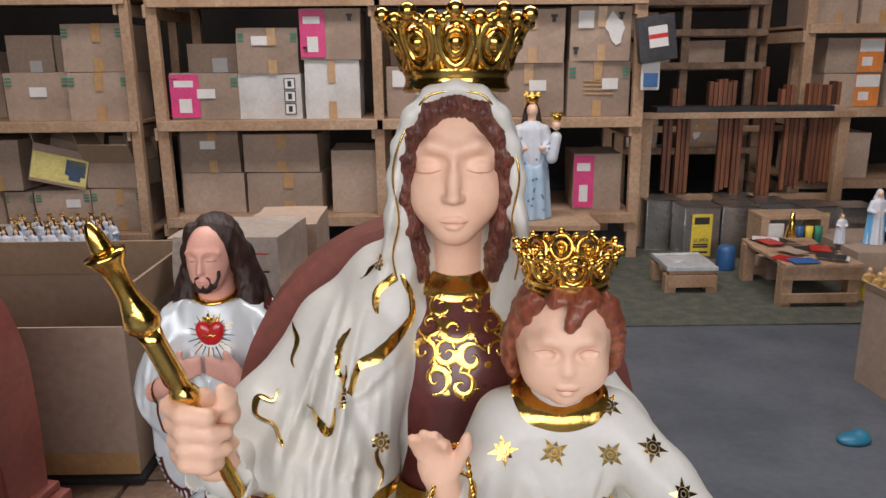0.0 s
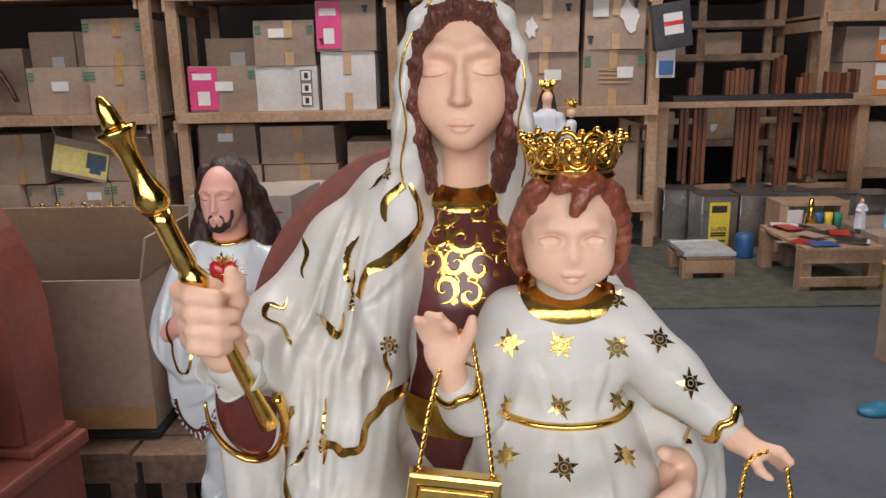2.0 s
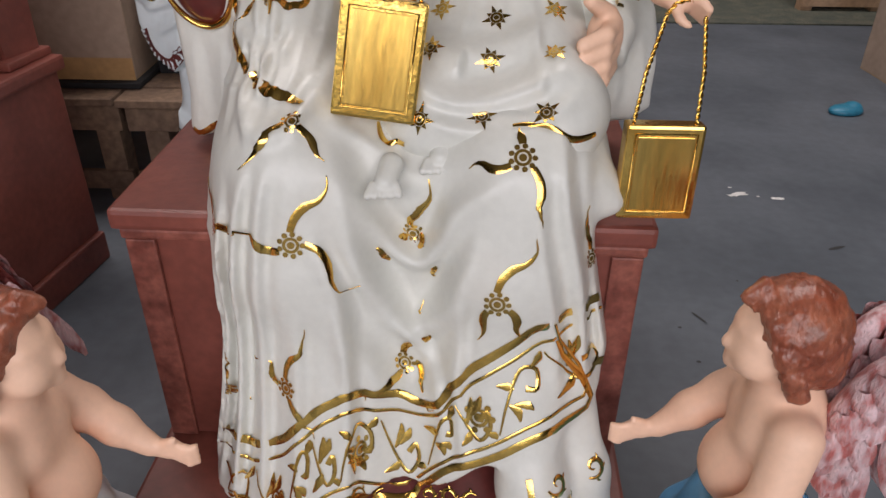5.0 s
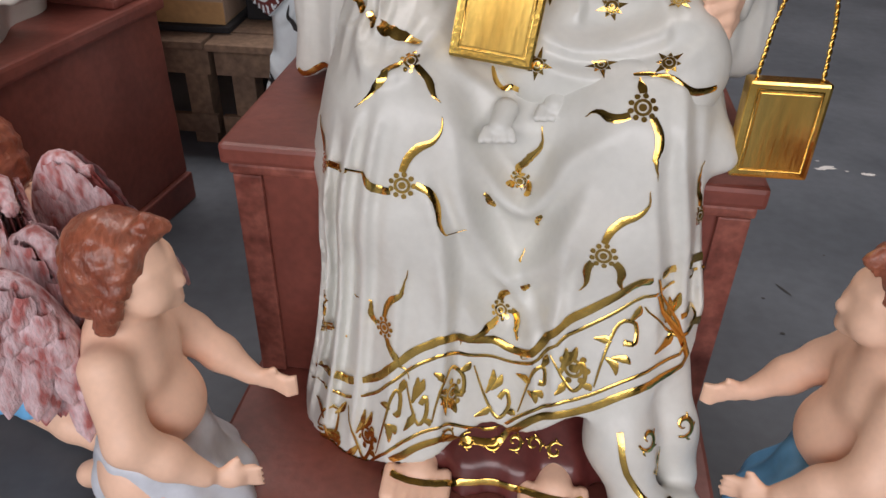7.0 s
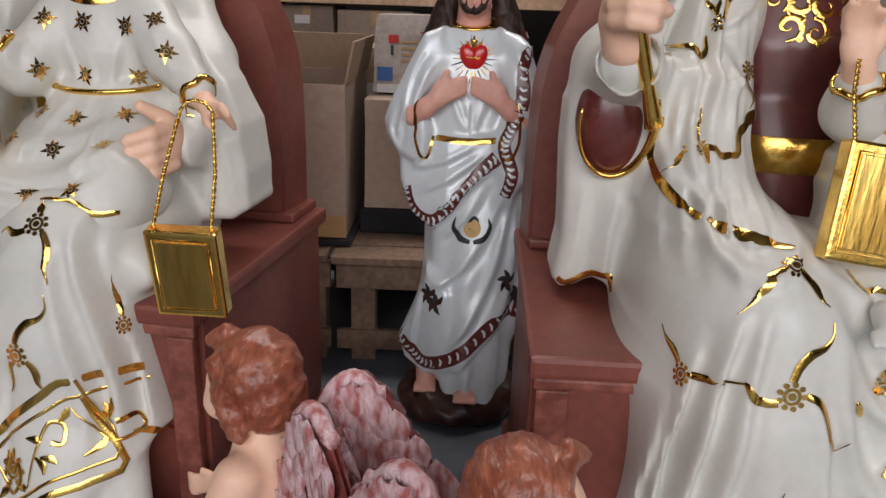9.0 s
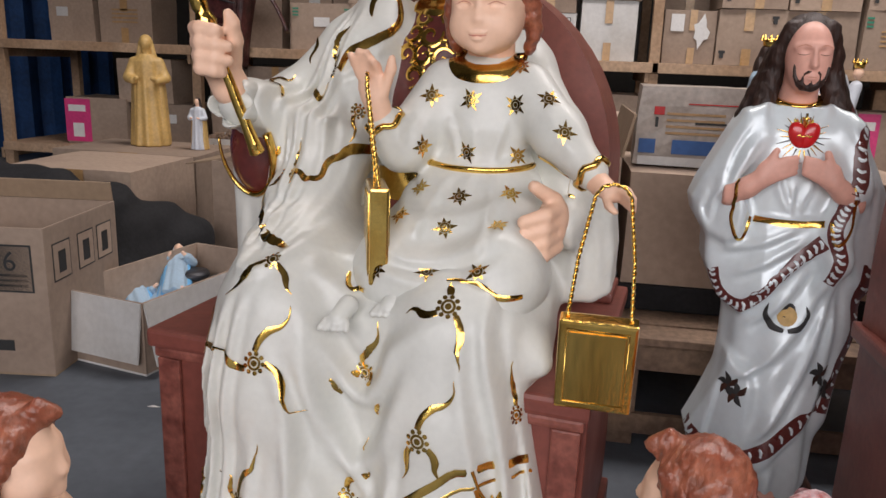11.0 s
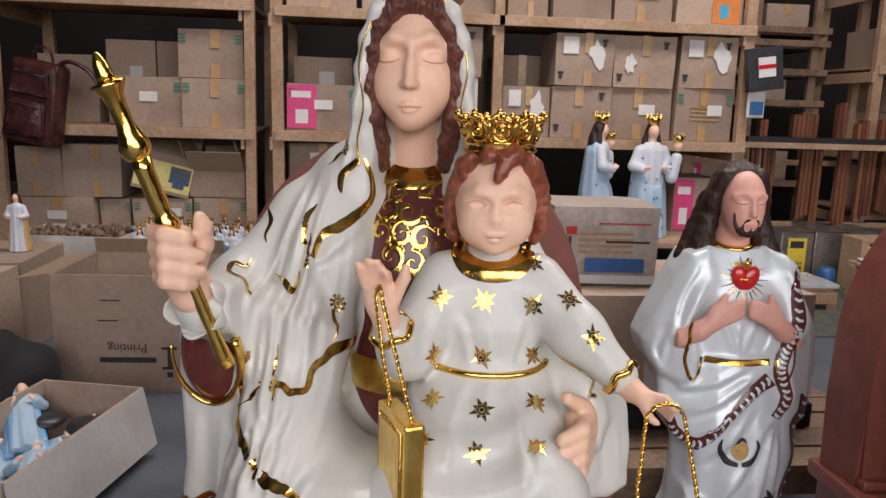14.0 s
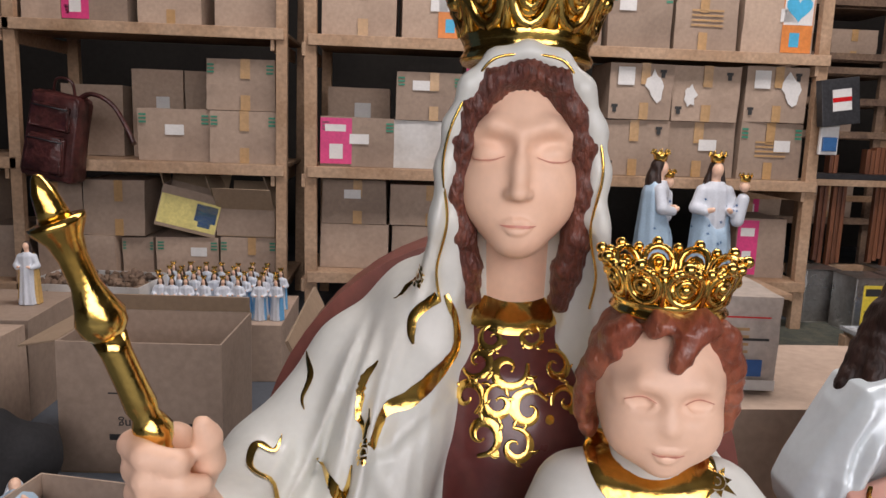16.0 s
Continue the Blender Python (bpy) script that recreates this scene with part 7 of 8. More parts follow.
# ---- small statues ----
def figurine(h, robe, cloak, hair, crown_on=True, child=False, skin=SKIN, opening=(0.40, 0.42)):
    s = Sculpt()
    g = h / 70
    c = Carving((-0.28 * h, -0.2 * h, -0.01 * h), (0.28 * h, 0.2 * h, 0.85 * h), g)
    c.add(col([(0.0, 0, 0, 0.145 * h, 0.12 * h), (0.3 * h, 0, 0, 0.12 * h, 0.10 * h), (0.55 * h, 0, 0, 0.105 * h, 0.085 * h), (0.72 * h, 0, 0, 0.11 * h, 0.08 * h), (0.78 * h, 0, 0, 0.06 * h, 0.055 * h)], [(9, 0.012 * h, 0.002 * h, 0.3, 0.2)]), 0.02 * h)
    for e in (-1, 1):
        c.chain([((e * 0.10 * h, 0, 0.71 * h), 0.045 * h), ((e * 0.15 * h, -0.02 * h, 0.58 * h), 0.042 * h), ((e * 0.10 * h, -0.10 * h, 0.56 * h), 0.035 * h)], 0.02 * h)
    if child:
        c.chain([((0.15 * h, -0.09 * h, 0.50 * h), 0.05 * h), ((0.18 * h, -0.09 * h, 0.66 * h), 0.046 * h)], 0.01 * h)
    s.carve(c, robe)
    m = Carving((-0.26 * h, -0.2 * h, -0.01 * h), (0.26 * h, 0.22 * h, 1.0 * h), g)
    m.add(col([(0.0, 0, 0.03 * h, 0.165 * h, 0.13 * h), (0.4 * h, 0, 0.03 * h, 0.145 * h, 0.11 * h), (0.70 * h, 0, 0.03 * h, 0.125 * h, 0.085 * h), (0.78 * h, 0, 0.02 * h, 0.07 * h, 0.06 * h)], [(7, 0.014 * h, 0.002 * h, 1.3, 0.3)]), 0.02 * h)
    if opening[0] > 0.5:
        m.add(col([(0.0, 0, 0, 0.165 * h, 0.145 * h), (0.35 * h, 0, 0, 0.14 * h, 0.125 * h), (0.52 * h, 0, 0, 0.115 * h, 0.09 * h)], [(9, 0.014 * h, 0.002 * h, 0.3, 0.2)]), 0.02 * h)
    m.cut(ell((0.02 * h, -0.13 * h, opening[0] * h), (0.10 * h, 0.14 * h, opening[1] * h)), 0.02 * h)
    s.carve(m, cloak)
    k = Carving((-0.2 * h, -0.2 * h, 0.5 * h), (0.26 * h, 0.15 * h, 1.0 * h), g * 0.8)
    k.add(ell((0, -0.015 * h, 0.865 * h), (0.045 * h, 0.05 * h, 0.06 * h)), 0.01 * h).add(rc((0, 0, 0.83 * h), (0, 0, 0.76 * h), 0.035 * h, 0.035 * h), 0.01 * h)
    for e in (-1, 1):
        k.chain([((e * 0.10 * h, -0.10 * h, 0.56 * h), 0.022 * h), ((e * 0.06 * h, -0.14 * h, 0.58 * h), 0.02 * h)], 0.01 * h)
    if child:
        k.add(ell((0.18 * h, -0.10 * h, 0.755 * h), (0.038 * h, 0.038 * h, 0.045 * h)), 0.01 * h)
    s.carve(k, skin)
    r = Carving((-0.12 * h, -0.12 * h, 0.6 * h), (0.2 * h, 0.16 * h, 1.02 * h), g * 0.8)
    r.add(ell((0, 0.012 * h, 0.88 * h), (0.055 * h, 0.056 * h, 0.06 * h)), 0.01 * h)
    for e in (-1, 1):
        r.chain([((e * 0.045 * h, 0.012 * h, 0.87 * h), 0.018 * h), ((e * 0.06 * h, 0.01 * h, 0.76 * h), 0.024 * h), ((e * 0.06 * h, 0.03 * h, 0.66 * h), 0.018 * h)], 0.01 * h)
    r.add(ell((0, 0.055 * h, 0.74 * h), (0.075 * h, 0.045 * h, 0.13 * h)), 0.02 * h)
    r.cut(ell((0, -0.07 * h, 0.86 * h), (0.04 * h, 0.05 * h, 0.06 * h)), 0.005 * h)
    s.carve(r, hair)
    if crown_on:
        for x, z, q in ((0, 0.92, 1.0), (0.18, 0.79, 0.75)) if child else ((0, 0.92, 1.0),):
            bm = bmesh.new()
            y = 0.0 if x == 0 else -0.10 * h
            bm_lathe(bm, [(0.046 * h * q, z * h), (0.052 * h * q, (z + 0.03 * q) * h), (0.062 * h * q, (z + 0.06 * q) * h), (0.058 * h * q, (z + 0.06 * q) * h), (0.04 * h * q, z * h)], 16, c=(x * h, y))
            for i in range(8):
                a = 2 * math.pi * i / 8
                bmesh.ops.create_cone(bm, segments=5, radius1=0.018 * h * q, radius2=0.002 * h, depth=0.04 * h * q, matrix=Matrix.Translation((x * h + 0.058 * h * q * math.cos(a), y + 0.058 * h * q * math.sin(a), (z + 0.07 * q) * h)))
            s.raw(bm, GOLD)
    return s


def spangle(s, h, eye, n, m, r):
    """Small painted stars over a robe."""
    s.ground()
    rr = random.Random(4)
    for i in range(n):
        s.star((rr.uniform(-0.15, 0.15) * h, -0.1 * h, rr.uniform(0.05, 0.7) * h), r, eye, m)


blue_fig = figurine(0.73, ICE, PALEBLUE, HAIR_DARK, True, True, opening=(0.62, 0.20))
spangle(blue_fig, 0.73, (0, -1.5, 0.6), 26, DARKBLUE, 0.011)
tagged(block("display_plank", (0.45, 1.34, 4.62, 5.05, 0.30, 0.33), WOOD), "pine plank carrying two crowned figures", "plank")
for x in (0.52, 1.26):
    tagged(block("plank_support", (x - 0.05, x + 0.05, 4.66, 5.0, 0.0, 0.299), WOOD_OLD), "rough wooden block under a plank", "block", "plank blocks")
blue_fig.build("crowned_figure", "crowned statue with child in pale blue starred robe", "statue", pose(0.97, 4.86, 0.331, 0, 0, 0), "crowned figures")
blue_fig.build("crowned_figure", "crowned statue with child in pale blue starred robe", "statue", pose(0.645, 4.84, 0.331, 0, 0, 78), "crowned figures")

mini = figurine(0.20, ICE, LIGHTBLUE, HAIR_DARK, True).build("miniature_figure", "tiny crowned figure in white and light blue", "figurine", pose(-1.80, 4.16, 0.261), "miniature figures")
tagged(block("carton_stand", (-1.92, -1.26, 4.08, 4.66, 0, 0.26), CARD, bev=0.004), "low brown carton carrying rows of tiny figures", "carton")
for i in range(31):
    copy_thing(mini, pose(-1.86 + 0.075 * (i % 8) + rng.uniform(-0.012, 0.012) + 0.03, 4.16 + 0.105 * (i // 8) + rng.uniform(-0.01, 0.01), 0.261, 0, 0, rng.uniform(-25, 25))) if i else None

ochre = figurine(0.58, OCHRE, OCHRE, OCHRE, False, False, OCHRE).build("ochre_statue", "unpainted ochre veiled statue on a carton", "statue", pose(-2.50, 3.9, 0.392, 0, 0, 20))
figurine(0.27, ICE, OCHRE, HAIR_DARK, False).build("robed_figure", "small robed figure in ochre with blue rays", "figurine", pose(-2.22, 3.86, 0.392))
carton(-2.85, -2.12, 0.0, 0.39, "t", 3.62, 0.5, label="wide brown carton carrying ochre figures")
carton(-2.62, -2.08, 0.0, 0.40, "t", 3.02, 0.5, label="brown carton behind a black cloth")

# printed carton with handwriting and upside-down print bars
printed = open_carton("open_carton", "open brown carton with upside-down print", 0.52, 0.42, 0.44, pose(-1.565, 3.40, 0, 0, 0, -2), CARD_IN, (("b", -10, 0.06), ("l", 100, 0.12)), CARD,
            ((-0.10, 0.10, 0.115, 0.135, INK), (0.14, 0.155, 0.09, 0.17, INK), (0.12, 0.175, 0.165, 0.175, INK), (0.12, 0.175, 0.09, 0.10, INK), (0.137, 0.158, 0.06, 0.08, INK), (-0.10, -0.03, 0.27, 0.275, INK), (-0.09, -0.02, 0.345, 0.35, INK)))
# white box of painted figures
open_carton("white_box", "open white-lined box holding painted figures", 0.32, 0.60, 0.21, pose(-1.60, 2.44, 0, 0, 0, -13), CARD_WHITE, (("f", 172, 0.17), ("r", 168, 0.18)), CARD)
fig = figurine(0.34, PALEBLUE, LIGHTBLUE, ICE, False)
f0 = fig.build("painted_figure", "small blue and white painted figure lying in a box", "figurine", pose(-1.66, 2.34, 0.045, -80, 0, 8), "figures in the box")
for x, y, z, r in ((-1.62, 2.42, 0.075, -4), (-1.52, 2.30, 0.075, 14), (-1.68, 2.56, 0.13, 25), (-1.55, 2.52, 0.12, -22), (-1.80, 2.48, 0.08, 40)):
    copy_thing(f0, pose(-1.60 + (x + 1.64) * 0.55, y - 0.08, z - 0.03, -80 + r * 0.3, 0, r))
bm = bmesh.new()
for x, y in ((-1.63, 2.62), (-1.50, 2.58)):
    bm_lathe(bm, [(0.05, 0.13), (0.056, 0.14), (0.05, 0.152), (0.02, 0.155)], 20, c=(x, y))
tagged(part("round_bases", bm, DARK_METAL), "dark round statue bases in a box", "bases", kind="stuff")
# cartons beside it
six = open_carton("marked_carton", "tall open carton marked with a number and handling signs", 0.45, 0.40, 0.41, pose(-1.99, 2.225, 0, 0, 0, 7), CARD_IN, (("b", -10, 0.06), ("l", 70, 0.12)), CARD, ((0.07, 0.19, 0.235, 0.365, INK), (0.075, 0.185, 0.24, 0.36, CARD), (0.085, 0.175, 0.250, 0.257, INK), (0.085, 0.175, 0.264, 0.271, INK), (0.085, 0.175, 0.278, 0.285, INK), (0.05, 0.12, 0.07, 0.10, INK)))
for y in (-0.12, 0.01, 0.12):
    for y0, y1, z0, z1, q, mm in ((-0.045, 0.045, 0.255, 0.36, 0.0006, INK), (-0.041, 0.041, 0.259, 0.356, 0.0012, CARD), (-0.018, 0.018, 0.275, 0.335, 0.0018, INK)):
        block("handling_mark", (0.2252, 0.2254 + q, y + y0, y + y1, z0, z1), mm, six, bev=0)


def lettering(text, size, m, parent, mtx, name="lettering"):
    cu = bpy.data.curves.new(name, "FONT")
    cu.body, cu.size, cu.extrude, cu.align_x = text, size, 0.0006, "CENTER"
    cu.materials.append(m)
    ob = new(name, cu)
    ob.parent, ob.matrix_basis = parent, mtx
    return ob


lettering("Printing", 0.045, INK, printed, pose(0.0, -0.2125, 0.185, 90, 0, 0) @ pose(0, 0, 0, 0, 0, 180))
lettering("6", 0.075, INK, six, pose(0.13, -0.2025, 0.295, 90))

# draped black cloth over cartons
c = Carving((-2.7, 2.3, 0.0), (-1.65, 3.25, 0.55), 0.016)
c.add(rc((-2.5, 2.75, 0.28), (-2.05, 2.72, 0.22), 0.20, 0.19), 0.05).add(rc((-2.05, 2.75, 0.2), (-1.86, 2.95, 0.16), 0.17, 0.13), 0.08).add(ell((-2.2, 2.8, 0.08), (0.46, 0.4, 0.16)), 0.1)
c.warp(lambda X, Y, Z: 0.012 * np.sin(16 * X + 9 * Y + 5 * np.sin(9 * Z)) + 0.006 * np.sin(37 * X - 21 * Z))
c.D[:, :, c.ax[2] < 0.008] = 0.1
sc = Sculpt().carve(c, BLACK_CLOTH)
sc.build("black_cloth", "heavy black cloth draped over cartons", "cloth", Matrix.Identity(4))
# shallow box of cast ornaments
open_carton("ornament_box", "white box filled with small cast ornaments", 0.52, 0.34, 0.20, pose(-2.1, 4.25, 0.22, 0, 0, -6), CARD_WHITE, (), CARD_WHITE)
tagged(block("carton_stand", (-2.42, -1.78, 4.03, 4.47, 0, 0.219), CARD, bev=0.004), "low carton under a box of ornaments", "carton")
bm = bmesh.new()
for i in range(170):
    bmesh.ops.create_icosphere(bm, subdivisions=1, radius=1, matrix=Matrix.Translation((-2.1 + rng.uniform(-0.23, 0.23), 4.25 + rng.uniform(-0.14, 0.14), 0.40 + rng.uniform(-0.02, 0.025))) @ Matrix.Rotation(rng.uniform(0, 6), 4, "X") @ Matrix.Diagonal((rng.uniform(0.012, 0.022), 0.014, rng.uniform(0.01, 0.03), 1)))
tagged(part("cast_ornaments", bm, WOOD_OLD), "heap of small cast ornaments in a box", "ornaments", kind="stuff")

# leather rucksack hanging from the shelf
def rucksack(m):
    t = thing("leather_rucksack", "dark red creased leather rucksack hanging on a rack", "bag", m)
    def cushion(name, dims, bev, seed):
        x0, x1, y0, y1, z0, z1 = dims
        bm = bmesh.new()
        bm_box(bm, *dims, bev=bev)
        bmesh.ops.subdivide_edges(bm, edges=list(bm.edges), cuts=2, use_grid_fill=True)
        r = random.Random(seed)
        for v in bm.verts:
            v.co += Vector((r.uniform(-1, 1), r.uniform(-1, 1), r.uniform(-1, 1))) * 0.0045
            v.co.x *= 1 - 0.10 * (v.co.z - z0) / (z1 - z0)
        for fc in bm.faces:
            fc.smooth = True
        return part(name, bm, LEATHER, t)
    cushion("body", (-0.15, 0.15, -0.07, 0.08, -0.34, 0.12), 0.035, 1)
    cushion("pocket", (-0.105, 0.105, -0.115, -0.068, -0.30, -0.10), 0.018, 2)
    cushion("upper_pocket", (-0.11, 0.11, -0.10, -0.068, -0.07, 0.06), 0.014, 3)
    for z in (-0.125, 0.045):
        bm = bmesh.new()
        bm_tube(bm, [(-0.095, -0.117 if z < 0 else -0.102, z), (0.095, -0.117 if z < 0 else -0.102, z)], 0.004, 6)
        part("zip", bm, DARK_METAL, t, "dark metal zip")
    for pts in (((0.09, 0.0, 0.10), (0.16, -0.01, 0.15), (0.27, 0.0, 0.12), (0.36, 0.01, 0.02), (0.42, 0.0, -0.06)), ((-0.06, 0.02, 0.11), (-0.04, 0.0, 0.19), (0.04, 0.0, 0.19), (0.06, 0.02, 0.11))):
        bm = bmesh.new()
        bm_tube(bm, smooth_line(pts, 5), 0.024 if pts[0][0] > 0 else 0.012, 8, flat=0.5)
        part("strap", bm, LEATHER, t)


rucksack(pose(-2.56, 5.0, 1.13, 0, 10, -8))

# ---- moulding rack, tins and the work corner ----
t = thing("moulding_rack", "pine frame hung with stained wooden mouldings", "rack")
for x in (1.80, 3.10):
    for y in (5.45, 6.2):
        block("post", (x - 0.035, x + 0.035, y - 0.03, y + 0.03, 0, 0.86 if y < 6 else 2.1), WOOD, t)
block("top_rail", (1.74, 3.16, 5.40, 5.48, 0.8605, 0.90), WOOD, t)
block("back_rail", (1.74, 3.16, 6.16, 6.24, 0.70, 0.74), WOOD, t)
block("low_rail", (1.74, 3.16, 5.52, 5.56, 0.28, 0.34), WOOD, t)
block("black_board", (1.86, 3.02, 5.42, 5.60, 0.9005, 0.935), DARK_METAL, t, "black painted boards lying on the rail")
for x0, n, z0 in ((1.93, 2, 0.36), (2.02, 3, 0.34), (2.30, 3, 0.38), (2.40, 2, 0.34), (2.58, 3, 0.22), (2.74, 4, 0.38), (2.90, 7, 0.42)):
    for i in range(n):
        x = x0 + i * 0.031
        block("moulding", (x, x + 0.026, 5.484, 5.52, z0 + rng.uniform(-0.02, 0.02), 0.87 + rng.uniform(0, 0.02)), WOOD_RED, t, bev=0.003)
for x0, n, h in ((1.98, 2, 0.12), (2.22, 6, 0.17), (2.55, 2, 0.24), (2.70, 3, 0.12), (2.88, 7, 0.14)):
    for i in range(n):
        x = x0 + i * 0.031
        block("offcut", (x, x + 0.026, 5.50, 5.56, 0.9355, 0.9355 + h + rng.uniform(-0.02, 0.02)), WOOD_RED, t, bev=0.002)
t = thing("slatted_frame", "weathered wooden slatted rack behind the mouldings", "rack")
for x in (1.86, 2.30, 2.80):
    block("upright", (x - 0.03, x + 0.03, 6.30, 6.34, 0, 2.6), WOOD_OLD, t)
for z in (0.52, 1.16, 1.40, 1.62, 1.72, 2.1):
    block("slat", (1.78, 2.90, 6.26, 6.296, z, z + 0.05), WOOD_OLD, t)
    block("shelf_board", (1.78, 2.90, 6.345, 6.9, z - 0.01, z + 0.01), WOOD_OLD, t)
for row in ((1.84, 2.10, 1.41, 1.58, "t"), (2.35, 2.62, 1.17, 1.37, ""), (1.9, 2.2, 1.17, 1.36, "l"), (2.4, 2.75, 1.73, 1.95, "t"), (1.9, 2.2, 1.73, 1.98, ""), (2.34, 2.70, 0.53, 0.80, "t"), (1.85, 2.15, 0.53, 0.78, "p"), (1.9, 2.25, 2.11, 2.4, "l"), (2.3, 2.6, 2.11, 2.35, "t")):
    carton(*row, y=6.37, d=0.4)


def tin_can(x, y, turn, print_on):
    t = thing("tin_can", "square tinplate can with a yellow label" if print_on else "plain square tinplate can", "can", pose(x, y, 0, 0, 0, turn), "tin cans")
    block("body", (-0.115, 0.115, -0.115, 0.115, 0.004, 0.345), TIN, t, bev=0.008)
    for z in (0.002, 0.337):
        bm = bmesh.new()
        bm_tube(bm, [(x, y, z + 0.004) for x, y in ((-0.116, -0.116), (0.116, -0.116), (0.116, 0.116), (-0.116, 0.116), (-0.116, -0.116))], 0.004, 6, caps=False)
        part("rim", bm, TIN, t)
    if print_on:
        lab = block("label", (-0.065, 0.065, -0.1168, -0.1155, 0.03, 0.30), YELLOW, t, "yellow printed label", bev=0)
        lettering("SUPER", 0.036, INK, lab, pose(0, -0.1172, 0.12, 90))
        for z in (0.05, 0.085, 0.10, 0.235):
            block("print_bar", (-0.05, 0.045, -0.1176, -0.1170, z, z + 0.012 if z < 0.2 else z + 0.045), INK, t, bev=0)
    return t


for x, y, r, on in ((2.07, 5.16, 2, True), (2.325, 5.18, -2, False), (1.90, 5.42, 4, False), (3.03, 5.1, -3, False), (2.80, 5.16, 3, True), (2.58, 5.30, 0, False), (2.42, 5.45, 0, False)):
    tin_can(x, y, r, on)


def tube_set():
    t = thing("paint_shelf", "small wooden box stand with hanging paint tubes", "stand", pose(2.52, 4.86, 0))
    for dims in ((-0.20, -0.15, -0.1, 0.1, 0, 0.32), (0.15, 0.20, -0.1, 0.1, 0, 0.32), (-0.2, 0.2, -0.1, 0.1, 0.3205, 0.345)):
        block("board", dims, WOOD, t)
    block("tray", (-0.22, 0.02, -0.28, -0.11, 0.0, 0.12), CARD, t)
    for i, m in enumerate((RED, DARKBLUE, YELLOW, GREEN)):
        bm = bmesh.new()
        bm_lathe(bm, [(0.013, 0.0), (0.013, 0.018), (0.019, 0.024), (0.022, 0.07), (0.024, 0.118)], 12, squash=(1, 0.7))
        part("paint_tube", bm, m, t, m=pose(-0.04 + i * 0.055, -0.13, 0.17))
    block("palette", (-0.16, -0.07, -0.115, -0.102, 0.20, 0.30), PAPER, t)
    return t


tube_set()
bm = bmesh.new()
bm_lathe(bm, [(0.035, 0), (0.045, 0.01), (0.02, 0.05), (0.032, 0.12), (0.018, 0.19), (0.012, 0.26)], 16)
tagged(part("gilt_ornament", bm, GOLD, m=pose(2.46, 4.68, 0.121)), "gilt turned ornament on a tray", "ornament")
bm = bmesh.new()
bm_lathe(bm, [(0.05, 0), (0.055, 0.02), (0.055, 0.12), (0.045, 0.15), (0.02, 0.16)], 16)
tagged(part("paint_pot", bm, DARKBLUE, m=pose(2.15, 4.82, 0)), "dark blue paint-smeared pot on the floor", "pot")
figurine(0.33, ICE, LIGHTBLUE, ICE, False).build("veiled_figure", "small veiled figure in light blue cloak on the table", "figurine", pose(2.84, 4.50, 0.235))
tagged(block("carton_stand", (2.66, 3.2, 4.32, 4.9, 0, 0.234), CARD, bev=0.004), "low carton carrying painted figures", "carton")
figurine(0.64, ICE, DARKBLUE, HAIR, False).build("winged_figure", "tall figure in white and deep blue robes", "statue", pose(3.06, 4.62, 0.275))
tagged(block("name_plinth", (2.94, 3.19, 4.48, 4.76, 0.2345, 0.274), INK), "black statue plinth with a pale label bar", "plinth")
figurine(0.18, ICE, ICE, OCHRE, False).build("white_figure", "small white angel figure beside paint pots", "figurine", pose(2.66, 4.52, 0.235))
yl = figurine(0.20, OCHRE, YELLOW, OCHRE, False).build("yellow_figure", "small yellow painted figure in a row", "figurine", pose(2.66, 4.02, 0), "yellow figures")
for i in range(1, 24):
    copy_thing(yl, pose(2.66 + 0.085 * (i % 8), 4.02 + 0.09 * (i // 8), 0, 0, 0, rng.uniform(-20, 20)))
rr = random.Random(8)
for i in range(14):
    x, y = rr.uniform(2.2, 2.5), rr.uniform(4.12, 4.6)
    tagged(block("printed_sheet", (-0.05, 0.05, -0.07, 0.07, 0, 0.0012), rr.choice((PAPER, INK, BLUE, CARD, RED, DARK_METAL)), m=pose(x, y, 0.2405 + 0.0014 * i, 0, 0, rr.uniform(0, 180)), bev=0), "loose printed sheet on the work table", "paper", "papers")
bm = bmesh.new()
bm_box(bm, 1.65, 1.93, 4.35, 4.67, 0.1305, 0.15, bev=0.006)
bmesh.ops.subdivide_edges(bm, edges=list(bm.edges), cuts=3, use_grid_fill=True)
for v in bm.verts:
    if v.co.z > 0.14:
        v.co.z += rng.uniform(-0.004, 0.008)
tagged(part("plastic_sheet", bm, PLASTIC), "crumpled clear plastic on a low stool", "plastic")
bm = bmesh.new()
bm_box(bm, 1.30, 3.9, 3.86, 5.35, 0.0005, 0.008)
tagged(part("carpet", bm, CARPET), "worn dark green carpet on the floor", "carpet")
open_carton("open_carton", "tall brown carton standing open on the floor", 0.70, 0.62, 0.38, pose(2.44, 2.95, 0, 0, 0, 4), CARD_IN, (("l", 15, 0.03), ("f", 12, 0.03)), CARD)
c = Carving((-0.14, -0.09, -0.01), (0.14, 0.09, 0.07), 0.006)
c.add(ell((0, 0, 0.012), (0.11, 0.055, 0.025)), 0.01).add(ell((0.05, 0.01, 0.025), (0.05, 0.04, 0.02)), 0.01)
c.D[:, :, c.ax[2] < 0.002] = 0.1
Sculpt().carve(c, TEAL).build("blue_slipper", "bright blue rubber slipper on the floor", "slipper", pose(1.80, 2.74, 0, 0, 0, 10) @ Matrix.Diagonal((0.55, 0.7, 0.8, 1)))
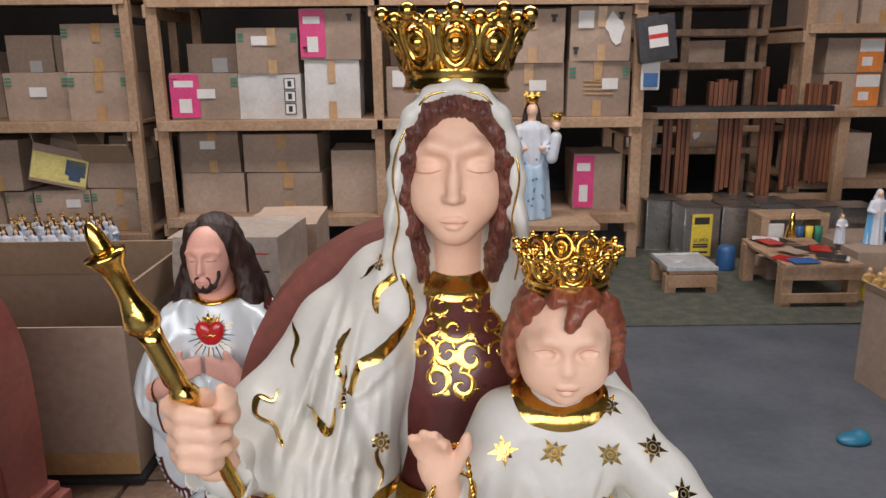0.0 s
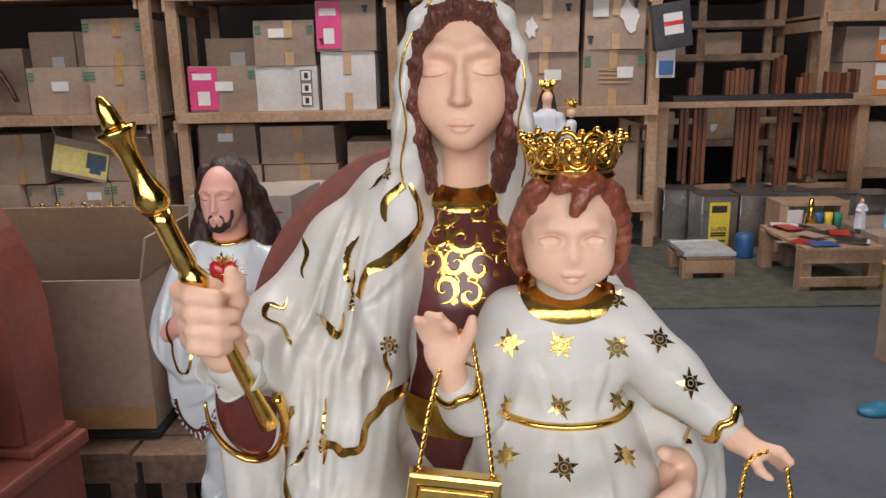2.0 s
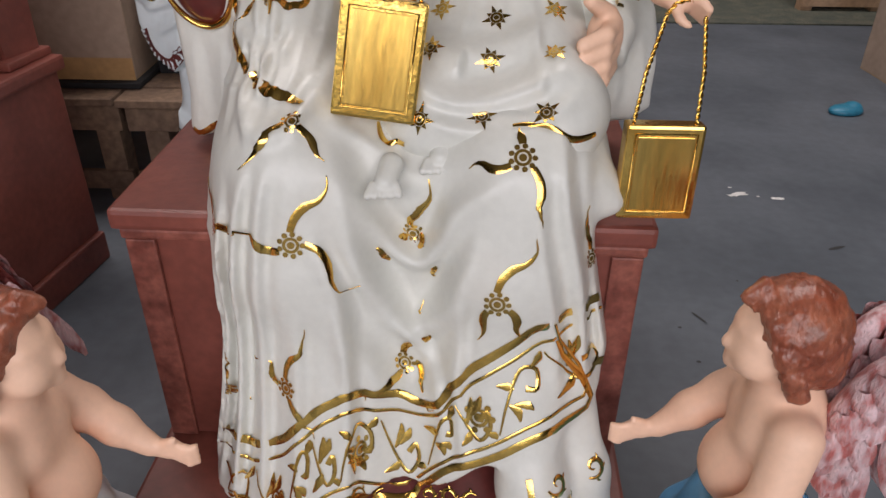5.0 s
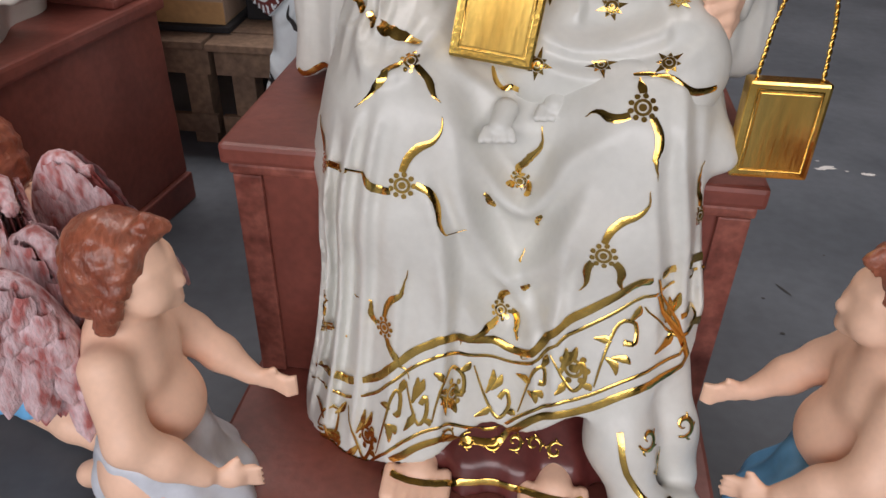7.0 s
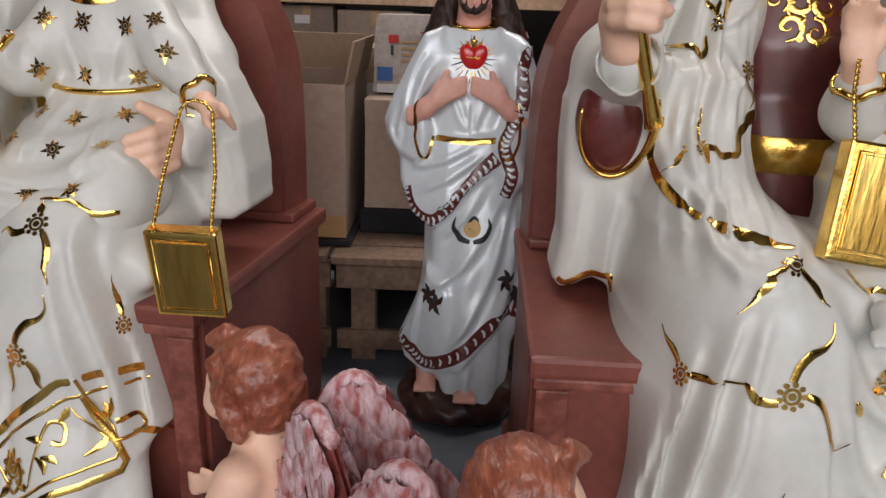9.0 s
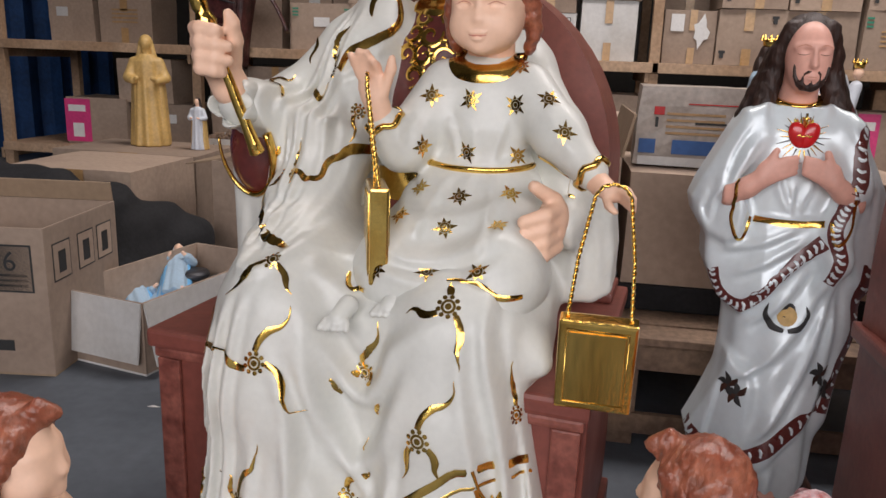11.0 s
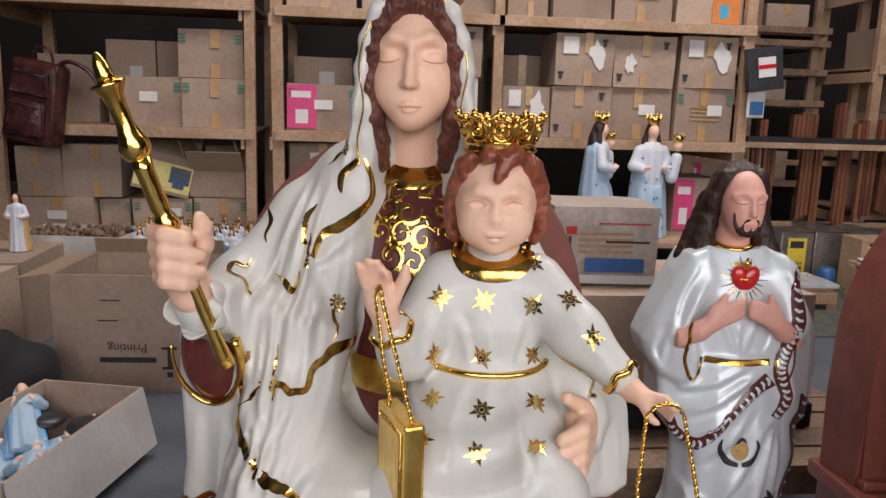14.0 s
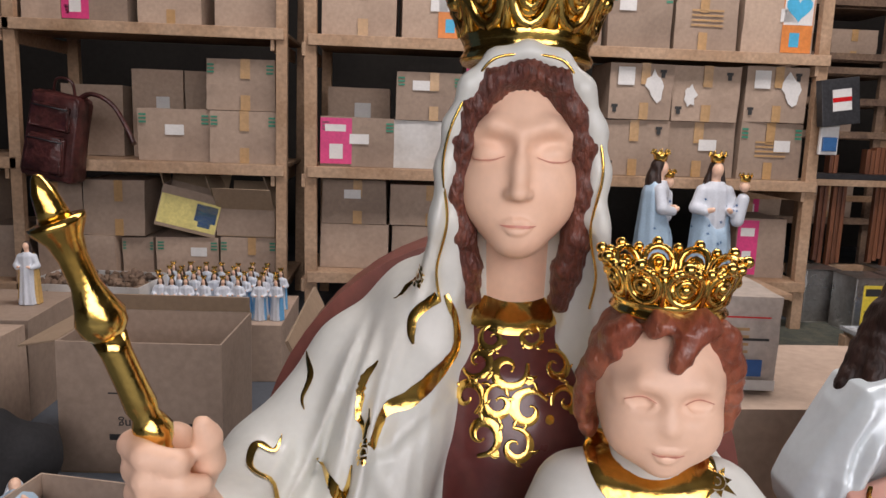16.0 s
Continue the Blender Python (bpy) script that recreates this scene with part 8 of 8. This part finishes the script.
# notices on the rack post
t = thing("post_notice", "black framed notice hanging on the rack post", "notice", pose(1.73, 5.04, 1.25, 0, -8, 0))
block("frame", (-0.11, 0.11, -0.03, 0.03, -0.02, 0.24), DARK_METAL, t)
block("paper", (-0.05, 0.06, -0.0345, -0.0305, 0.06, 0.18), PAPER, t, bev=0)
block("print_bar", (-0.05, 0.06, -0.0355, -0.0348, 0.11, 0.135), RED, t, bev=0)
t = thing("hanging_pack", "small blue and white blister pack on the post", "pack", pose(1.70, 5.08, 1.06))
block("card", (-0.055, 0.055, -0.02, 0.0, 0.0, 0.17), PAPER, t)
block("blister", (-0.042, 0.042, -0.034, -0.0205, 0.02, 0.10), DARKBLUE, t)
# tarpaulin at the far side
bm = bmesh.new()
grid = bmesh.ops.create_grid(bm, x_segments=60, y_segments=2, size=1)
for v in bm.verts:
    v.co = Vector((-5.2 + 0.06 * math.sin(v.co.x * 40), 5.2 + v.co.x * 2.6, 1.4 + v.co.y * 1.4))
ob = part("tarpaulin", bm, BLUETARP)
tagged(ob, "blue tarpaulin hanging in folds", "tarpaulin")
so = ob.modifiers.new("thickness", "SOLIDIFY")
so.thickness = 0.004
# flecks of paint on the floor
for x, y, w, d, r in ((1.25, 2.12, 0.05, 0.02, 20), (1.35, 2.1, 0.035, 0.012, -8), (1.30, 2.11, 0.012, 0.006, 0), (1.24, 2.16, 0.012, 0.006, 0), (-1.40, 1.95, 0.03, 0.012, 5), (-1.33, 1.9, 0.02, 0.01, 30)):
    bm = bmesh.new()
    bmesh.ops.create_circle(bm, cap_ends=True, segments=14, radius=1, matrix=pose(x, y, 0.0012, 0, 0, r) @ Matrix.Diagonal((w / 2, d / 2, 1, 1)))
    for v in bm.verts:
        v.co += Vector((rng.uniform(-0.2, 0.2) * w, rng.uniform(-0.2, 0.2) * d, 0))
    tagged(part("paint_fleck", bm, PAPER), "splash of dried white paint on the floor", "fleck", kind="stuff")
for x, y, w, d, r in ((1.0, 1.56, 0.045, 0.006, -60), (0.952, 1.526, 0.008, 0.006, 0), (0.962, 1.42, 0.01, 0.007, 0), (1.12, 1.7, 0.006, 0.005, 0), (1.4, 1.85, 0.05, 0.01, 20), (0.95, 1.30, 0.01, 0.005, 30)):
    bm = bmesh.new()
    bmesh.ops.create_circle(bm, cap_ends=True, segments=10, radius=1, matrix=pose(x, y, 0.0012, 0, 0, r) @ Matrix.Diagonal((w / 2, d / 2, 1, 1)))
    tagged(part("scuff", bm, INK), "dark scuff mark on the floor", "scuff", kind="stuff")
